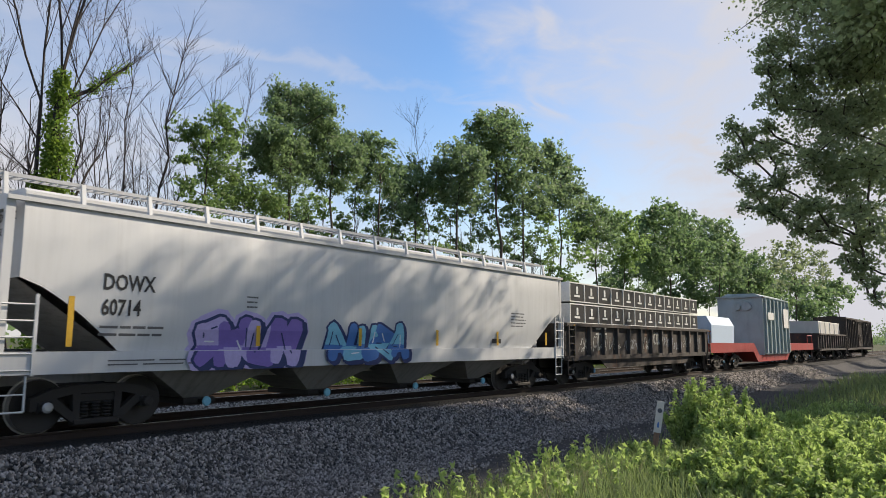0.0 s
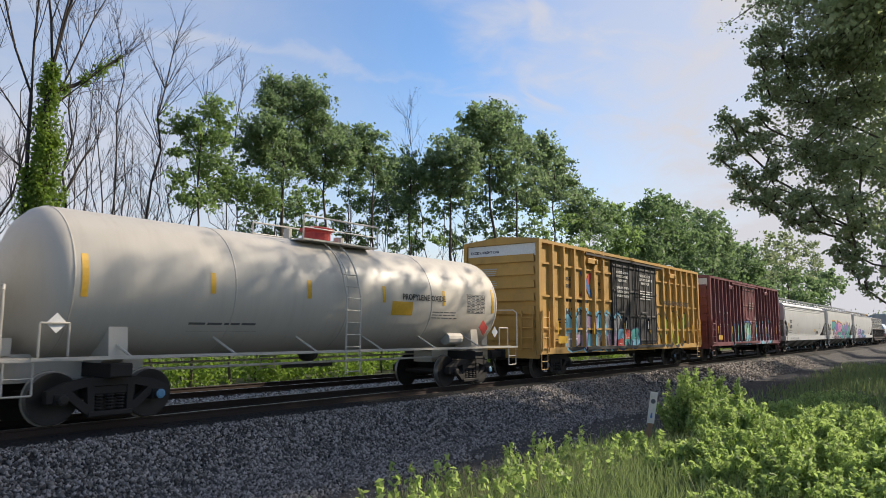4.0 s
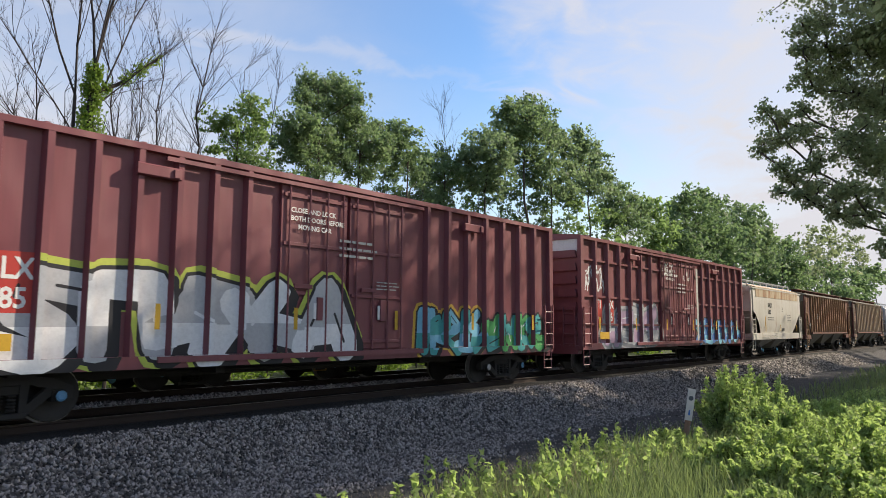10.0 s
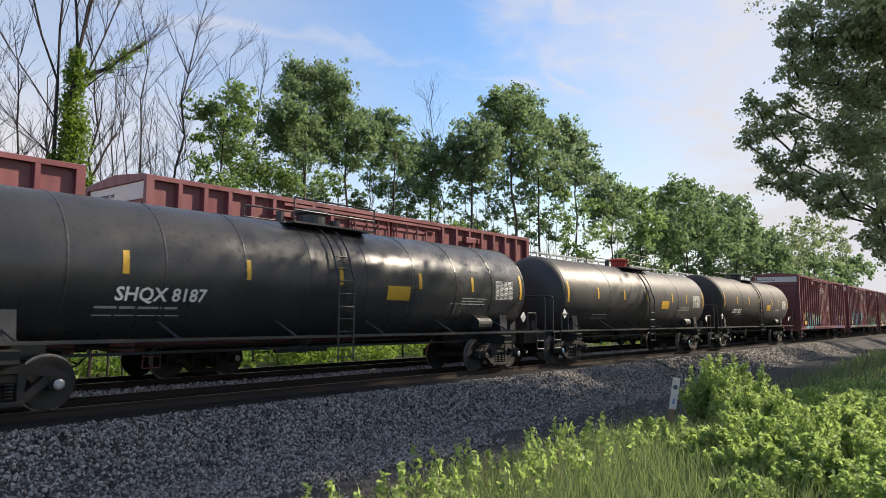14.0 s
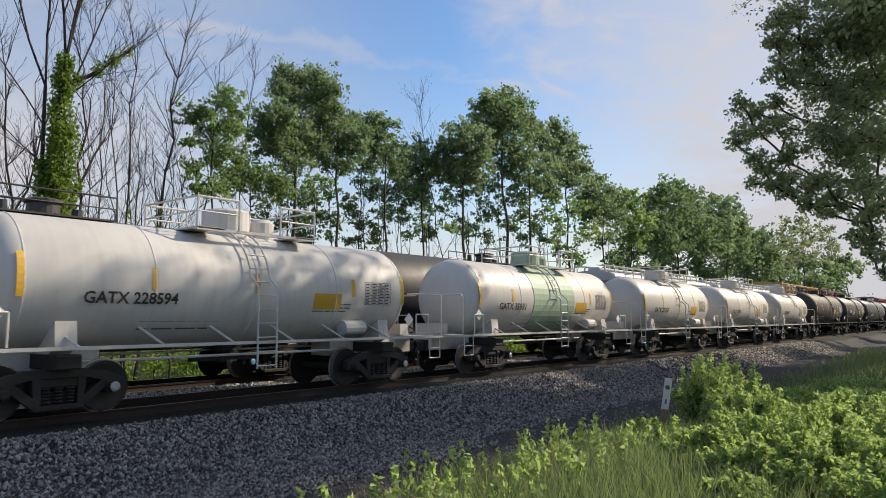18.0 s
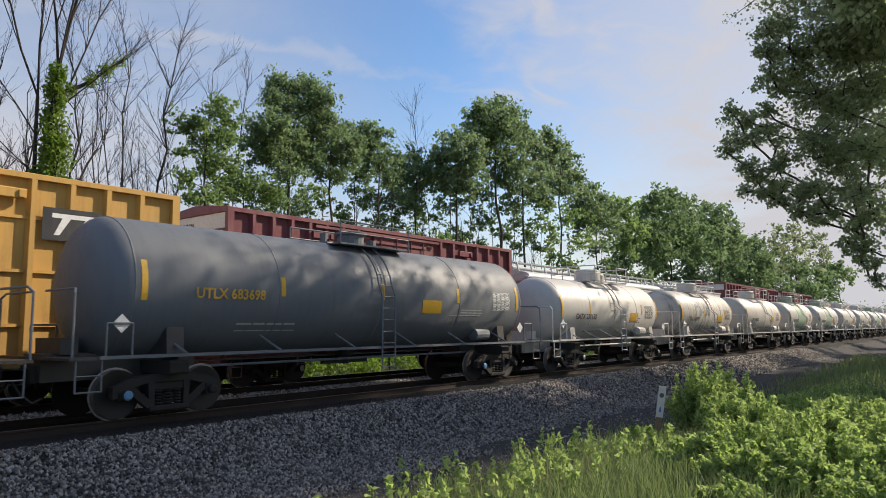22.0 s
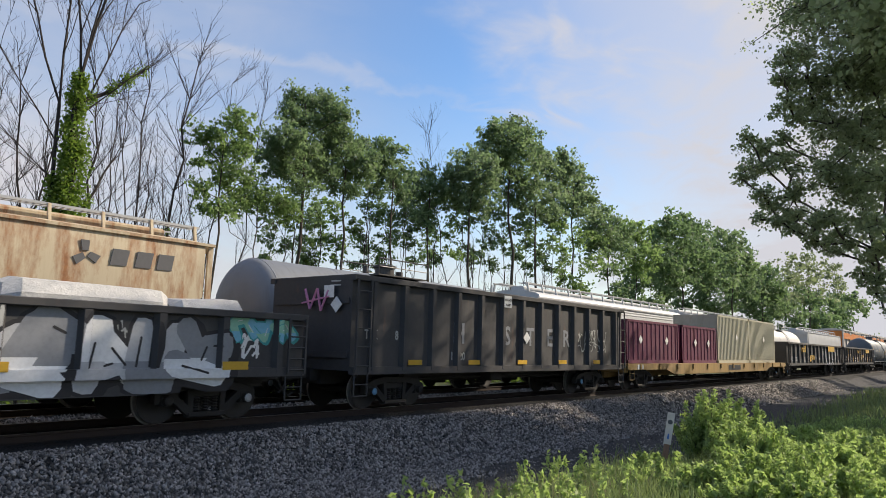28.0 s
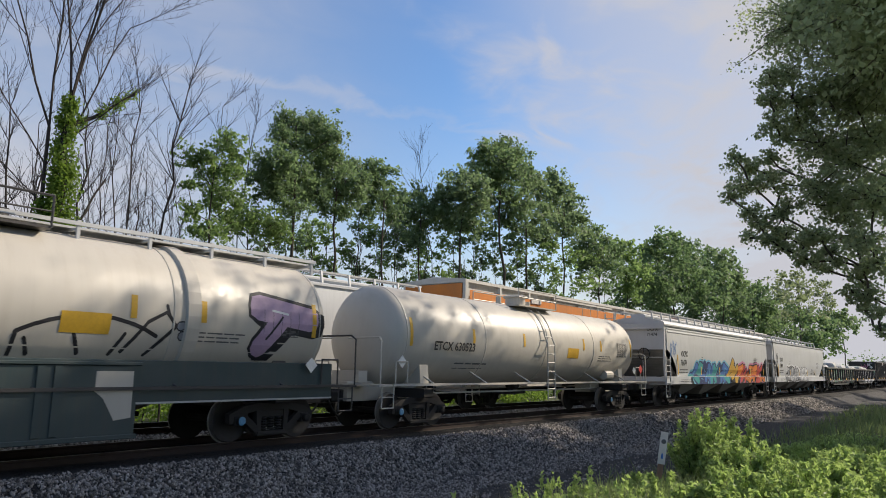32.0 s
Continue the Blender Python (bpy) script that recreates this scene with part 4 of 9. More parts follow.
    leafy_tree(128.5, 52.0, [(-1.9, -1.5, 18.0, 2.25, 1.34), (1.5, 0.2, 16.8, 1.95, 1.09), (1.1, 0.9, 15.8, 1.85, 1.17), (5.3, -0.5, 15.1, 1.99, 1.31), (-6.5, -1.7, 12.3, 1.72, 1.06), (0.4, -1.3, 12.2, 1.63, 1.09)], 0.49, 1.09, LEAF_A, 154, "leafy young tree under the crowns of the belt", 0.10, g)
    leafy_tree(142.4, 52.0, [(-1.9, -0.5, 19.7, 1.86, 1.53), (4.0, 0.4, 18.3, 1.80, 1.63), (-2.0, 1.1, 16.3, 2.23, 1.32), (-2.2, -0.5, 15.1, 2.16, 1.53), (-1.6, 1.2, 14.5, 2.21, 1.26), (3.7, 0.5, 12.9, 1.81, 1.57)], 0.51, 1.09, LEAF_A, 155, "leafy young tree under the crowns of the belt", 0.10, g)
    leafy_tree(159.0, 52.0, [(1.8, -0.3, 19.8, 2.64, 1.75), (-6.0, -0.5, 18.7, 2.22, 1.63), (0.7, -0.0, 17.1, 2.50, 1.35), (1.6, 0.8, 16.0, 2.66, 1.41), (-2.4, -0.3, 13.9, 2.45, 1.63), (4.3, 0.8, 13.5, 2.76, 1.28)], 0.56, 1.09, LEAF_BELT, 156, "leafy young tree under the crowns of the belt", 0.10, g)
    leafy_tree(171.5, 52.0, [(-6.6, -0.2, 20.1, 2.06, 1.38), (6.7, -1.0, 18.8, 2.42, 1.64), (3.2, 0.1, 17.7, 2.18, 1.58), (9.9, 0.8, 15.5, 2.68, 1.85), (-6.8, -1.7, 13.1, 2.62, 1.75), (-6.5, -0.3, 12.1, 2.02, 1.58)], 0.60, 1.09, LEAF_A, 157, "leafy young tree under the crowns of the belt", 0.10, g)
    leafy_tree(197.2, 52.0, [(-5.3, -0.3, 21.3, 2.36, 1.63), (7.1, 1.5, 20.6, 3.33, 2.08), (-4.6, 1.7, 17.7, 3.01, 1.45), (-1.5, -0.5, 16.1, 2.91, 1.45), (3.3, 1.6, 15.2, 2.59, 1.89), (1.0, 1.2, 12.7, 2.54, 1.71)], 0.67, 1.09, LEAF_A, 158, "leafy young tree under the crowns of the belt", 0.10, g)
    leafy_tree(213.7, 52.0, [(-11.3, -0.9, 20.8, 3.07, 2.04), (-4.8, -0.1, 18.5, 2.74, 2.10), (0.7, -1.5, 17.3, 3.37, 1.98), (14.1, 1.2, 17.1, 3.13, 2.07), (1.4, 0.6, 14.9, 2.71, 2.01), (-0.1, 1.5, 11.6, 3.20, 1.95)], 0.72, 1.09, LEAF_A, 159, "leafy young tree under the crowns of the belt", 0.10, g)
    leafy_tree(242.9, 52.0, [(16.9, 1.2, 24.1, 2.99, 2.49), (-5.2, 0.7, 20.7, 3.25, 2.41), (2.0, 0.9, 19.0, 2.74, 2.09), (-11.5, 0.3, 14.6, 3.58, 2.39), (1.2, -1.6, 14.4, 3.44, 2.16), (-3.2, 0.3, 11.6, 2.92, 1.83)], 0.79, 1.09, LEAF_A, 160, "leafy young tree under the crowns of the belt", 0.10, g)
    leafy_tree(272.1, 52.0, [(-20.9, -2.0, 20.8, 3.54, 2.03), (11.7, -1.4, 22.2, 3.36, 2.69), (1.4, 1.1, 17.4, 3.64, 1.93), (9.1, -1.8, 15.0, 3.64, 2.58), (-0.7, -1.6, 14.4, 3.92, 2.32), (-0.6, -1.6, 12.3, 3.48, 2.07)], 0.91, 1.09, LEAF_BELT, 161, "leafy young tree under the crowns of the belt", 0.10, g)
    leafy_tree(306.2, 52.0, [(-10.0, 1.5, 23.7, 4.36, 2.25), (5.4, -1.3, 20.6, 4.21, 2.52), (4.6, -1.9, 19.7, 3.72, 2.97), (-3.9, 1.4, 16.4, 3.47, 2.61), (15.4, -1.5, 14.7, 4.19, 3.09), (-11.5, 1.4, 10.5, 3.61, 2.56)], 0.99, 1.09, LEAF_BELT, 162, "leafy young tree under the crowns of the belt", 0.10, g)
    # bare lower trunks with creeper under the crowns
    rnd = random.Random(61)
    for i in range(22):
        x = 25.5 + 40 * i / 21 + rnd.uniform(-0.8, 0.8)
        bare_tree(x, 31.5 + 0.07 * (x - 25) + rnd.uniform(-1, 2), rnd.uniform(-0.8, 0.8), rnd.uniform(9.0, 11.5), rnd.uniform(0.05, 0.09), 560 + i, "slim trunk under the crowns of the tree belt", 1, rnd.choice((0, 10, 26)))
    # low growth at the foot of the belt
    rng = np.random.default_rng(77)
    pts = []
    for i in range(300):
        x = 6 + 150 * rng.uniform() ** 1.5
        y = 28.5 + 6 * rng.uniform() + x * 0.04
        h = rng.uniform(0.5, 1.7)
        pts.append(cloud_points(rng, 190, (x, y, land(x, y) + h * 0.7), (rng.uniform(0.8, 1.7), 0.8, h), 0.2))
    for i in range(90):
        x = 28 + 100 * rng.uniform() ** 1.2
        y = 34 + 4 * rng.uniform() + x * 0.04
        h = rng.uniform(1.2, 2.8)
        pts.append(cloud_points(rng, 110, (x, y, land(x, y) + h), (rng.uniform(1.0, 2.0), 0.9, h), 0.2))
    brush = soup("undergrowth", leaves(rng, np.concatenate(pts), 0.16, 1.3), 4)
    brush.materials.append(LEAF_VINE)
    tagged(new("undergrowth", brush), "tangled green undergrowth at the foot of the tree belt", "undergrowth", "", "stuff")
    # far woods closing the view
    pts = []
    for i in range(500):
        x = rng.uniform(-260, 900)
        y = rng.uniform(75, 130)
        h = rng.uniform(2.5, 5.0)
        pts.append(cloud_points(rng, 46, (x, y, h), (4.5, 4.0, h), 0.3))
    for i in range(240):
        x = rng.uniform(420, 900)
        y = rng.uniform(-60, 60)
        if -9 < y - 14 < 16:
            continue
        h = rng.uniform(4, 9)
        pts.append(cloud_points(rng, 60, (x, y, h), (6.0, 5.0, h), 0.3))
    woods = soup("far_woods", leaves(rng, np.concatenate(pts), 1.15, 1.2), 4)
    woods.materials.append(LEAF_A)
    tagged(new("far_woods", woods), "distant green woods beyond the line", "woods", "", "stuff")


def verge_trees():
    g = "roadside trees"
    lab = "large cottonwood with small grey-green leaves over the verge"
    leafy_tree(25.0, 0.6, [(-1.7, 4.3, 11.6, 0.49, 0.37), (0.1, 4.1, 12.3, 0.59, 0.47), (-1.9, 4.3, 10.8, 0.48, 0.37), (-0.5, 3.9, 11.1, 0.65, 0.50), (-2.0, 4.2, 10.0, 0.40, 0.33), (-1.6, 4.1, 9.6, 0.48, 0.30), (0.2, 3.9, 10.5, 0.78, 0.55), (-1.7, 5.5, 9.1, 0.38, 0.34), (-0.7, 5.3, 9.1, 0.39, 0.35), (-1.1, 4.6, 9.2, 0.42, 0.34), (-1.1, 5.7, 8.3, 0.43, 0.27), (-1.0, 5.9, 8.0, 0.28, 0.20), (-1.7, 5.0, 8.2, 0.45, 0.37), (-0.2, 4.8, 8.7, 0.51, 0.47), (-2.0, 5.1, 7.3, 0.41, 0.30), (-1.6, 4.9, 6.9, 0.41, 0.34), (-2.2, 5.1, 6.4, 0.29, 0.18), (-1.6, 4.7, 6.4, 0.41, 0.30), (-1.2, 4.3, 7.2, 0.48, 0.45), (-0.0, 4.5, 6.8, 0.51, 0.39), (-1.3, 4.3, 6.1, 0.37, 0.26), (-1.9, 3.7, 6.1, 0.43, 0.35), (-1.6, 3.6, 5.6, 0.43, 0.29), (0.2, 3.5, 5.6, 0.38, 0.19), (-2.0, 3.3, 6.3, 0.52, 0.42), (-0.7, 3.1, 6.0, 0.47, 0.36), (-1.3, 2.9, 5.6, 0.32, 0.18), (-0.6, 3.2, 9.5, 0.93, 0.75), (-1.4, 3.3, 7.9, 0.83, 0.72), (-0.5, 2.7, 7.4, 0.80, 0.73), (-1.0, 2.4, 8.7, 0.90, 0.79), (-0.6, 3.0, 11.1, 0.93, 0.75), (-0.0, 2.2, 10.9, 0.93, 0.82), (-0.8, 1.8, 9.3, 0.78, 0.71), (-1.9, 1.8, 7.3, 0.68, 0.68), (-2.0, 2.0, 6.0, 0.54, 0.47), (0.1, 2.6, 6.6, 0.56, 0.44), (-1.0, 2.2, 5.4, 0.46, 0.28), (-1.7, 1.8, 5.4, 0.34, 0.34), (0.1, 2.5, 5.2, 0.44, 0.33), (-0.8, 2.6, 4.7, 0.36, 0.28), (-0.5, 2.2, 4.6, 0.43, 0.36), (-0.1, 2.4, 4.2, 0.29, 0.18), (-1.5, 1.9, 4.0, 0.24, 0.30), (-1.3, 1.9, 3.5, 0.20, 0.24), (-1.0, 3.4, 13.6, 1.6, 1.3), (-1.2, 1.8, 13.6, 1.9, 1.6), (0, 0.2, 15.4, 2.4, 2.0), (-0.5, 1.2, 11.8, 2.2, 2.0)], 0.088, 0.85, LEAF_C, 41, lab, 0.24, g, (-0.3, 0.6), 0.46)
    # the next two stand out of view, added to shade the near ballast
    leafy_tree(19.8, 0.0, [(-1.2, 0.9, 11.8, 1.9, 1.6), (0.4, 0.5, 13.2, 2.0, 1.7), (1.8, 0.9, 11.8, 1.9, 1.6), (-0.5, -0.4, 15.0, 2.0, 1.7), (1.0, 0.4, 15.8, 1.8, 1.5)], 0.16, 0.85, LEAF_C, 44, lab, 0.26, g)
    leafy_tree(29.4, 0.0, [(-0.8, 0.9, 13.6, 2.2, 1.8), (1.2, 0.6, 14.8, 2.2, 1.8), (0, 0, 17.0, 2.2, 1.8)], 0.20, 0.85, LEAF_C, 45, lab, 0.28, g)
    leafy_tree(33.0, 0.2, [(-0.6, 1.0, 8.9, 2.2, 2.0), (0, 0, 12.7, 3.0, 2.6), (0.5, -1.5, 9.3, 3.0, 2.6), (0, 0, 16.5, 2.8, 2.6), (-0.5, 0.6, 5.7, 1.8, 1.4)], 0.19, 1.5, LEAF_C, 42, lab, 0.28, g)
    leafy_tree(46.0, -0.6, [(0, 1.6, 7.6, 2.6, 2.2), (0, 0, 11.8, 3.4, 3.0), (0, 0, 15.6, 2.8, 2.6), (0, 1.0, 4.6, 2.4, 1.8)], 0.26, 1.5, LEAF_C, 43, lab, 0.28, g)
    # unseen row added further along, to throw dappled shade on distant cars
    for i, x in enumerate((60.0, 73.0, 88.0, 106.0, 128.0)):
        leafy_tree(x, -4.0, [(-1.5, 0, 9.0, 2.8, 2.4), (1.8, 0.4, 11.6, 3.0, 2.6), (-1.0, 0, 15.0, 3.0, 2.6), (1.2, 0, 18.4, 2.6, 2.4)], 0.34, 1.0, LEAF_C, 46 + i, lab, 0.3, g)


def shrubs():
    """Sunlit shrubs on the verge: each has stem and leaves."""
    lab = "bright sunlit green shrub on the gravel verge"
    rows = [(14.6, 4.72, 1.5, 0.72, 4800), (15.5, 4.5, 1.45, 0.8, 4600), (13.9, 4.0, 1.0, 0.6, 3000), (13.0, 5.25, 0.62, 0.4, 1600), (16.6, 4.2, 0.8, 0.8, 2600), (18.8, 4.3, 0.55, 1.0, 2400),
            (12.2, 3.2, 1.0, 0.75, 3400), (10.6, 2.95, 0.88, 0.62, 3400), (9.6, 2.7, 0.72, 0.55, 3000), (11.0, 2.15, 0.95, 0.8, 3600), (9.2, 1.9, 0.8, 0.65, 3200),
            (13.8, 2.6, 0.9, 0.9, 3400), (15.6, 2.7, 0.75, 1.0, 3000), (17.6, 2.6, 0.6, 1.1, 2600), (20.5, 3.2, 0.4, 1.2, 2200), (24.0, 3.4, 0.32, 1.4, 2200),
            (8.2, 2.35, 0.5, 0.4, 1700), (10.2, 3.6, 0.55, 0.45, 1800), (11.4, 3.75, 0.5, 0.5, 1500),
            (8.4, 1.05, 0.75, 0.6, 3000), (10.2, 1.2, 0.85, 0.7, 3200), (12.6, 1.4, 0.85, 0.8, 3200), (7.0, 0.95, 0.5, 0.45, 2200), (15.0, 1.5, 0.75, 1.0, 2800)]
    for i, (x, y, h, w, n) in enumerate(rows):
        rng, rnd = np.random.default_rng(300 + i), random.Random(300 + i)
        z0 = land(x, y) - 0.03
        t = thing("shrub", lab, "shrub", "shrubs on the verge", Matrix.Translation((x, y, z0)))
        s, pts = Shape(), []
        far = max(1.0, x / 13.0)
        for k in range(max(14, n // 90)):
            a, r = rnd.uniform(0, 6.28), rnd.uniform(0.1, 1.0) ** 0.7 * w
            tip = Vector((math.cos(a) * r, math.sin(a) * r, h * (1 - 0.45 * (r / w) ** 2) * rnd.uniform(0.72, 1.12)))
            limb(s, (tip.x * 0.25, tip.y * 0.25, 0), tip, 0.012, 0.004, 4, 0.06, rnd, 2)
            m = max(20, int(2.7 * n / max(14, n // 90)))
            along = rng.uniform(0.25, 1.0, m)[:, None]
            foot = np.array((tip.x * 0.25, tip.y * 0.25, 0.0))
            spread = 0.14 * (0.6 + 0.5 * w)
            pts.append(foot + (np.array(tip) - foot) * along + rng.normal(0, spread, (m, 3)) * (1.15 - along))
        part("stem", s, BARK, t)
        lf = soup("foliage", leaves(rng, np.concatenate(pts), 0.038 * far ** 0.7, 1.9, -0.1), 4)
        lf.materials.append(LEAF_BUSH)
        part("foliage", lf, LEAF_BUSH, t)


def grasses():
    rng = np.random.default_rng(9)

    def blades(n, box, h0, h1, width, limit):
        x, y = rng.uniform(box[0], box[1], n), rng.uniform(box[2], box[3], n)
        keep = y < limit(x) - rng.exponential(0.35, n)
        x, y = x[keep], y[keep]
        n = len(x)
        z = np.array([land(a, b) for a, b in zip(x, y)]) - 0.02
        h = rng.uniform(h0, h1, n)
        a = rng.uniform(0, 6.28, n)
        lean = rng.normal(0, 0.28, (n, 2)) * h[:, None]
        dx, dy = np.cos(a) * width, np.sin(a) * width
        p0 = np.stack([x - dx, y - dy, z], 1)
        p1 = np.stack([x + dx, y + dy, z], 1)
        mid = np.stack([x + lean[:, 0] * 0.4, y + lean[:, 1] * 0.4, z + h * 0.6], 1)
        w = np.stack([dx, dy, 0 * dx], 1) * 0.8
        tip = np.stack([x + lean[:, 0], y + lean[:, 1], z + h], 1)
        return np.concatenate([np.stack([p0, p1, mid + w, mid - w], 1), np.stack([mid - w, mid + w, tip, tip], 1)], 0)

    edge = lambda x: 6.5 + 0.22 * np.sin(x * 1.7) - np.maximum(5.4 - x, 0) * 1.3
    me = soup("grass", blades(34000, (3.4, 14.5, 0.3, 7.0), 0.18, 0.55, 0.006, edge), 4)
    me.materials.append(GRASS)
    tagged(new("grass", me), "tall green grass and weeds along the gravel edge", "grass", "", "stuff")
    me = soup("grass", blades(9000, (13.0, 60.0, 0.5, 8.5), 0.2, 0.6, 0.016, lambda x: 6.2 + 0.03 * x + 0.3 * np.sin(x)), 4)
    me.materials.append(GRASS)
    tagged(new("grass", me), "rough green grass on the far verge", "grass", "", "stuff")
    me = soup("dry_stalks", blades(1100, (3.8, 10.5, 4.2, 6.9), 0.25, 0.75, 0.004, lambda x: edge(x) + 0.25), 4)
    me.materials.append(STRAW)
    tagged(new("dry_stalks", me), "dry straw-coloured weed stalks among the grass", "grass", "", "stuff")
    # leafy weeds standing up in the grass
    pts = []
    for i in range(170):
        x = rng.uniform(4.6, 12.5)
        y = 6.35 - max(0.0, 5.4 - x) * 1.2 - rng.uniform(0.0, 2.0) ** 1.2
        h = rng.uniform(0.3, 0.75)
        z = land(x, y)
        m = 34
        u = rng.uniform(0.15, 1, m)[:, None]
        pts.append(np.array((x, y, z)) + np.concatenate([rng.normal(0, 0.055, (m, 2)) * (1.3 - u), u * h], 1))
    me = soup("weeds", leaves(rng, np.concatenate(pts), 0.055, 2.0, -0.8), 4)
    me.materials.append(LEAF_BUSH)
    tagged(new("weeds", me), "leafy yellow-green weeds standing in the grass", "weeds", "", "stuff")


tree_line()
verge_trees()
shrubs()
grasses()


def marker_post():
    t = thing("marker_post", "leaning brown wooden stake with a narrow pale sign plate", "post", "", pose(13.47, 5.27, land(13.47, 5.27) + 0.02, 0, 9, -62))
    part("stake", Shape().box(-0.05, 0.05, -0.02, 0.02, -0.12, 1.15, 0.006), bark_mat("stake_wood", (0.20, 0.10, 0.06), (0.40, 0.24, 0.16)), t)
    part("plate", Shape().box(-0.068, 0.068, -0.036, -0.022, 0.62, 1.22, 0.003), plain_paint("sign_pale", (0.66, 0.58, 0.50), 0.7), t, "narrow pale sign plate")
    part("symbol", Shape().lathe([(-0.042, 0.001), (-0.042, 0.045), (-0.035, 0.045)], "y", 12, (0, 0, 1.04)), DIMBLACK, t, "dark round symbol")
    part("symbol", Shape().plate([(-0.02, 0.72), (0.02, 0.72), (0.012, 0.82), (-0.012, 0.82)], -0.042, -0.035), SPRAY["blue"], t, "small blue symbol")


marker_post()


# ---- railway cars: x along the track, y=0 the middle, z=0 the rail; the side towards the camera is -y ----
SHARED = {}


def shared(key, make, material):
    """A mesh that many parts share."""
    if key not in SHARED:
        me = outward(make().mesh(key if isinstance(key, str) else key[0]))
        me.materials.append(material)
        SHARED[key] = me
    return SHARED[key]


def wheel_shape():
    s = Shape()
    s.lathe([(-0.065, 0.0), (-0.065, 0.10), (-0.045, 0.12), (-0.03, 0.30), (-0.065, 0.37), (-0.065, 0.445), (0.05, 0.457), (0.052, 0.49), (0.07, 0.49), (0.07, 0.38), (0.03, 0.30), (0.05, 0.12), (0.06, 0.0)], "y", 26)
    s.smooth = True
    return s


def frame_shape():
    """A cast side frame: arched top, deep window with springs, bearing ends."""
    s = Shape()
    half = [(-1.12, 0.40), (-1.12, 0.60), (-0.80, 0.74), (-0.42, 0.80), (0, 0.80), (0, 0.66), (-0.40, 0.66), (-0.66, 0.60), (-1.0, 0.53), (-1.02, 0.40)]
    s.plate(half, -0.10, 0.06)
    s.plate([(-x, z) for x, z in half][::-1], -0.10, 0.06)
    for k in (1, -1):
        leg = [(k * 0.74, 0.62), (k * 0.90, 0.56), (k * 0.46, 0.20), (k * 0.36, 0.14), (k * 0.36, 0.30)]
        s.plate(leg, -0.09, 0.05)
        s.plate([(k * 0.30, 0.66), (k * 0.44, 0.68), (k * 0.40, 0.18), (k * 0.30, 0.18)], -0.09, 0.05)
        s.box(k * 0.889 - 0.11, k * 0.889 + 0.11, -0.12, 0.08, 0.36, 0.56, 0.02)
    s.box(-0.40, 0.40, -0.12, 0.08, 0.12, 0.22, 0.02)
    for x in (-0.20, 0.0, 0.20):
        for z in range(5):
            s.lathe([(0.235 + z * 0.055, 0.055), (0.26 + z * 0.055, 0.085), (0.285 + z * 0.055, 0.055)], "z", 8, (x, -0.03, 0))
    s.box(-0.30, 0.30, -0.06, 0.06, 0.50, 0.66, 0.02)
    return s


def add_truck(car, x):
    t = part("truck", shared("truck", lambda: Shape().box(-0.22, 0.22, -0.95, 0.95, 0.42, 0.74, 0.05).box(-0.5, 0.5, -0.35, 0.35, 0.60, 0.80, 0.04).tube((-0.889, -0.75, 0.457), (-0.889, 0.75, 0.457), 0.08, 0.08, 8).tube((0.889, -0.75, 0.457), (0.889, 0.75, 0.457), 0.08, 0.08, 8), GEAR), GEAR, car, "", (x, 0, 0))
    fr = shared("side_frame", frame_shape, GEAR)
    wh = shared("wheel", wheel_shape, WHEEL)
    if len(wh.materials) == 1:
        wh.materials.append(RIM)
        for p in wh.polygons:
            away = math.hypot(sum(wh.vertices[i].co.x for i in p.vertices), sum(wh.vertices[i].co.z for i in p.vertices)) / len(p.vertices)
            p.material_index = 1 if away > 0.43 and p.center.y < 0.06 else 0
    caps = []
    for key, mat in (("bearing_cap", GEAR), ("bearing_cap_grey", GALV), ("bearing_cap_blue", CAP), ("bearing_cap", GEAR)):
        cap = shared(key, lambda: Shape().lathe([(-0.16, 0.0), (-0.16, 0.055), (-0.14, 0.09), (-0.02, 0.10), (0.05, 0.10)], "y", 12), GEAR)
        if len(cap.materials) == 1:
            cap.materials.append(mat)
            for p in cap.polygons:
                p.material_index = 1 if p.center.y < -0.13 else 0
        caps.append(cap)
    for k in (-1, 1):
        part("side_frame", fr, GEAR, t, "", pose(0, k * 1.0, 0, 0, 0, 0 if k < 0 else 180))
        for dx in (-0.889, 0.889):
            part("wheel", wh, WHEEL, t, "", pose(dx, k * 0.76, 0.457, 0, 0, 0 if k < 0 else 180))
            if k < 0:
                part("bearing_cap", caps[(len(SHARED) + int(abs(x) * 7 + dx * 3)) % 4], GEAR, t, "", (dx, -1.08, 0.457))
    return t


def add_couplers(car, half):
    for k in (-1, 1):
        s = lambda: Shape().box(0, 0.55, -0.09, 0.09, 0.74, 0.96, 0.02).box(0.5, 0.80, -0.17, 0.13, 0.70, 1.0, 0.05).box(-0.9, 0.05, -0.22, 0.22, 0.70, 1.02, 0.02)
        part("coupler", shared("coupler", s, GEAR), GEAR, car, "", pose(k * half, 0, 0, 0, 0, 0 if k > 0 else 180))
        h = lambda: Shape().line([(0.1, -0.45, 0.80), (0.25, -0.47, 0.55), (0.45, -0.45, 0.38), (0.62, -0.40, 0.45)], 0.025, 6)
        part("air_hose", shared("air_hose", h, RUBBERY), RUBBERY, car, "", pose(k * half, 0, 0, 0, 0, 0 if k > 0 else 180))


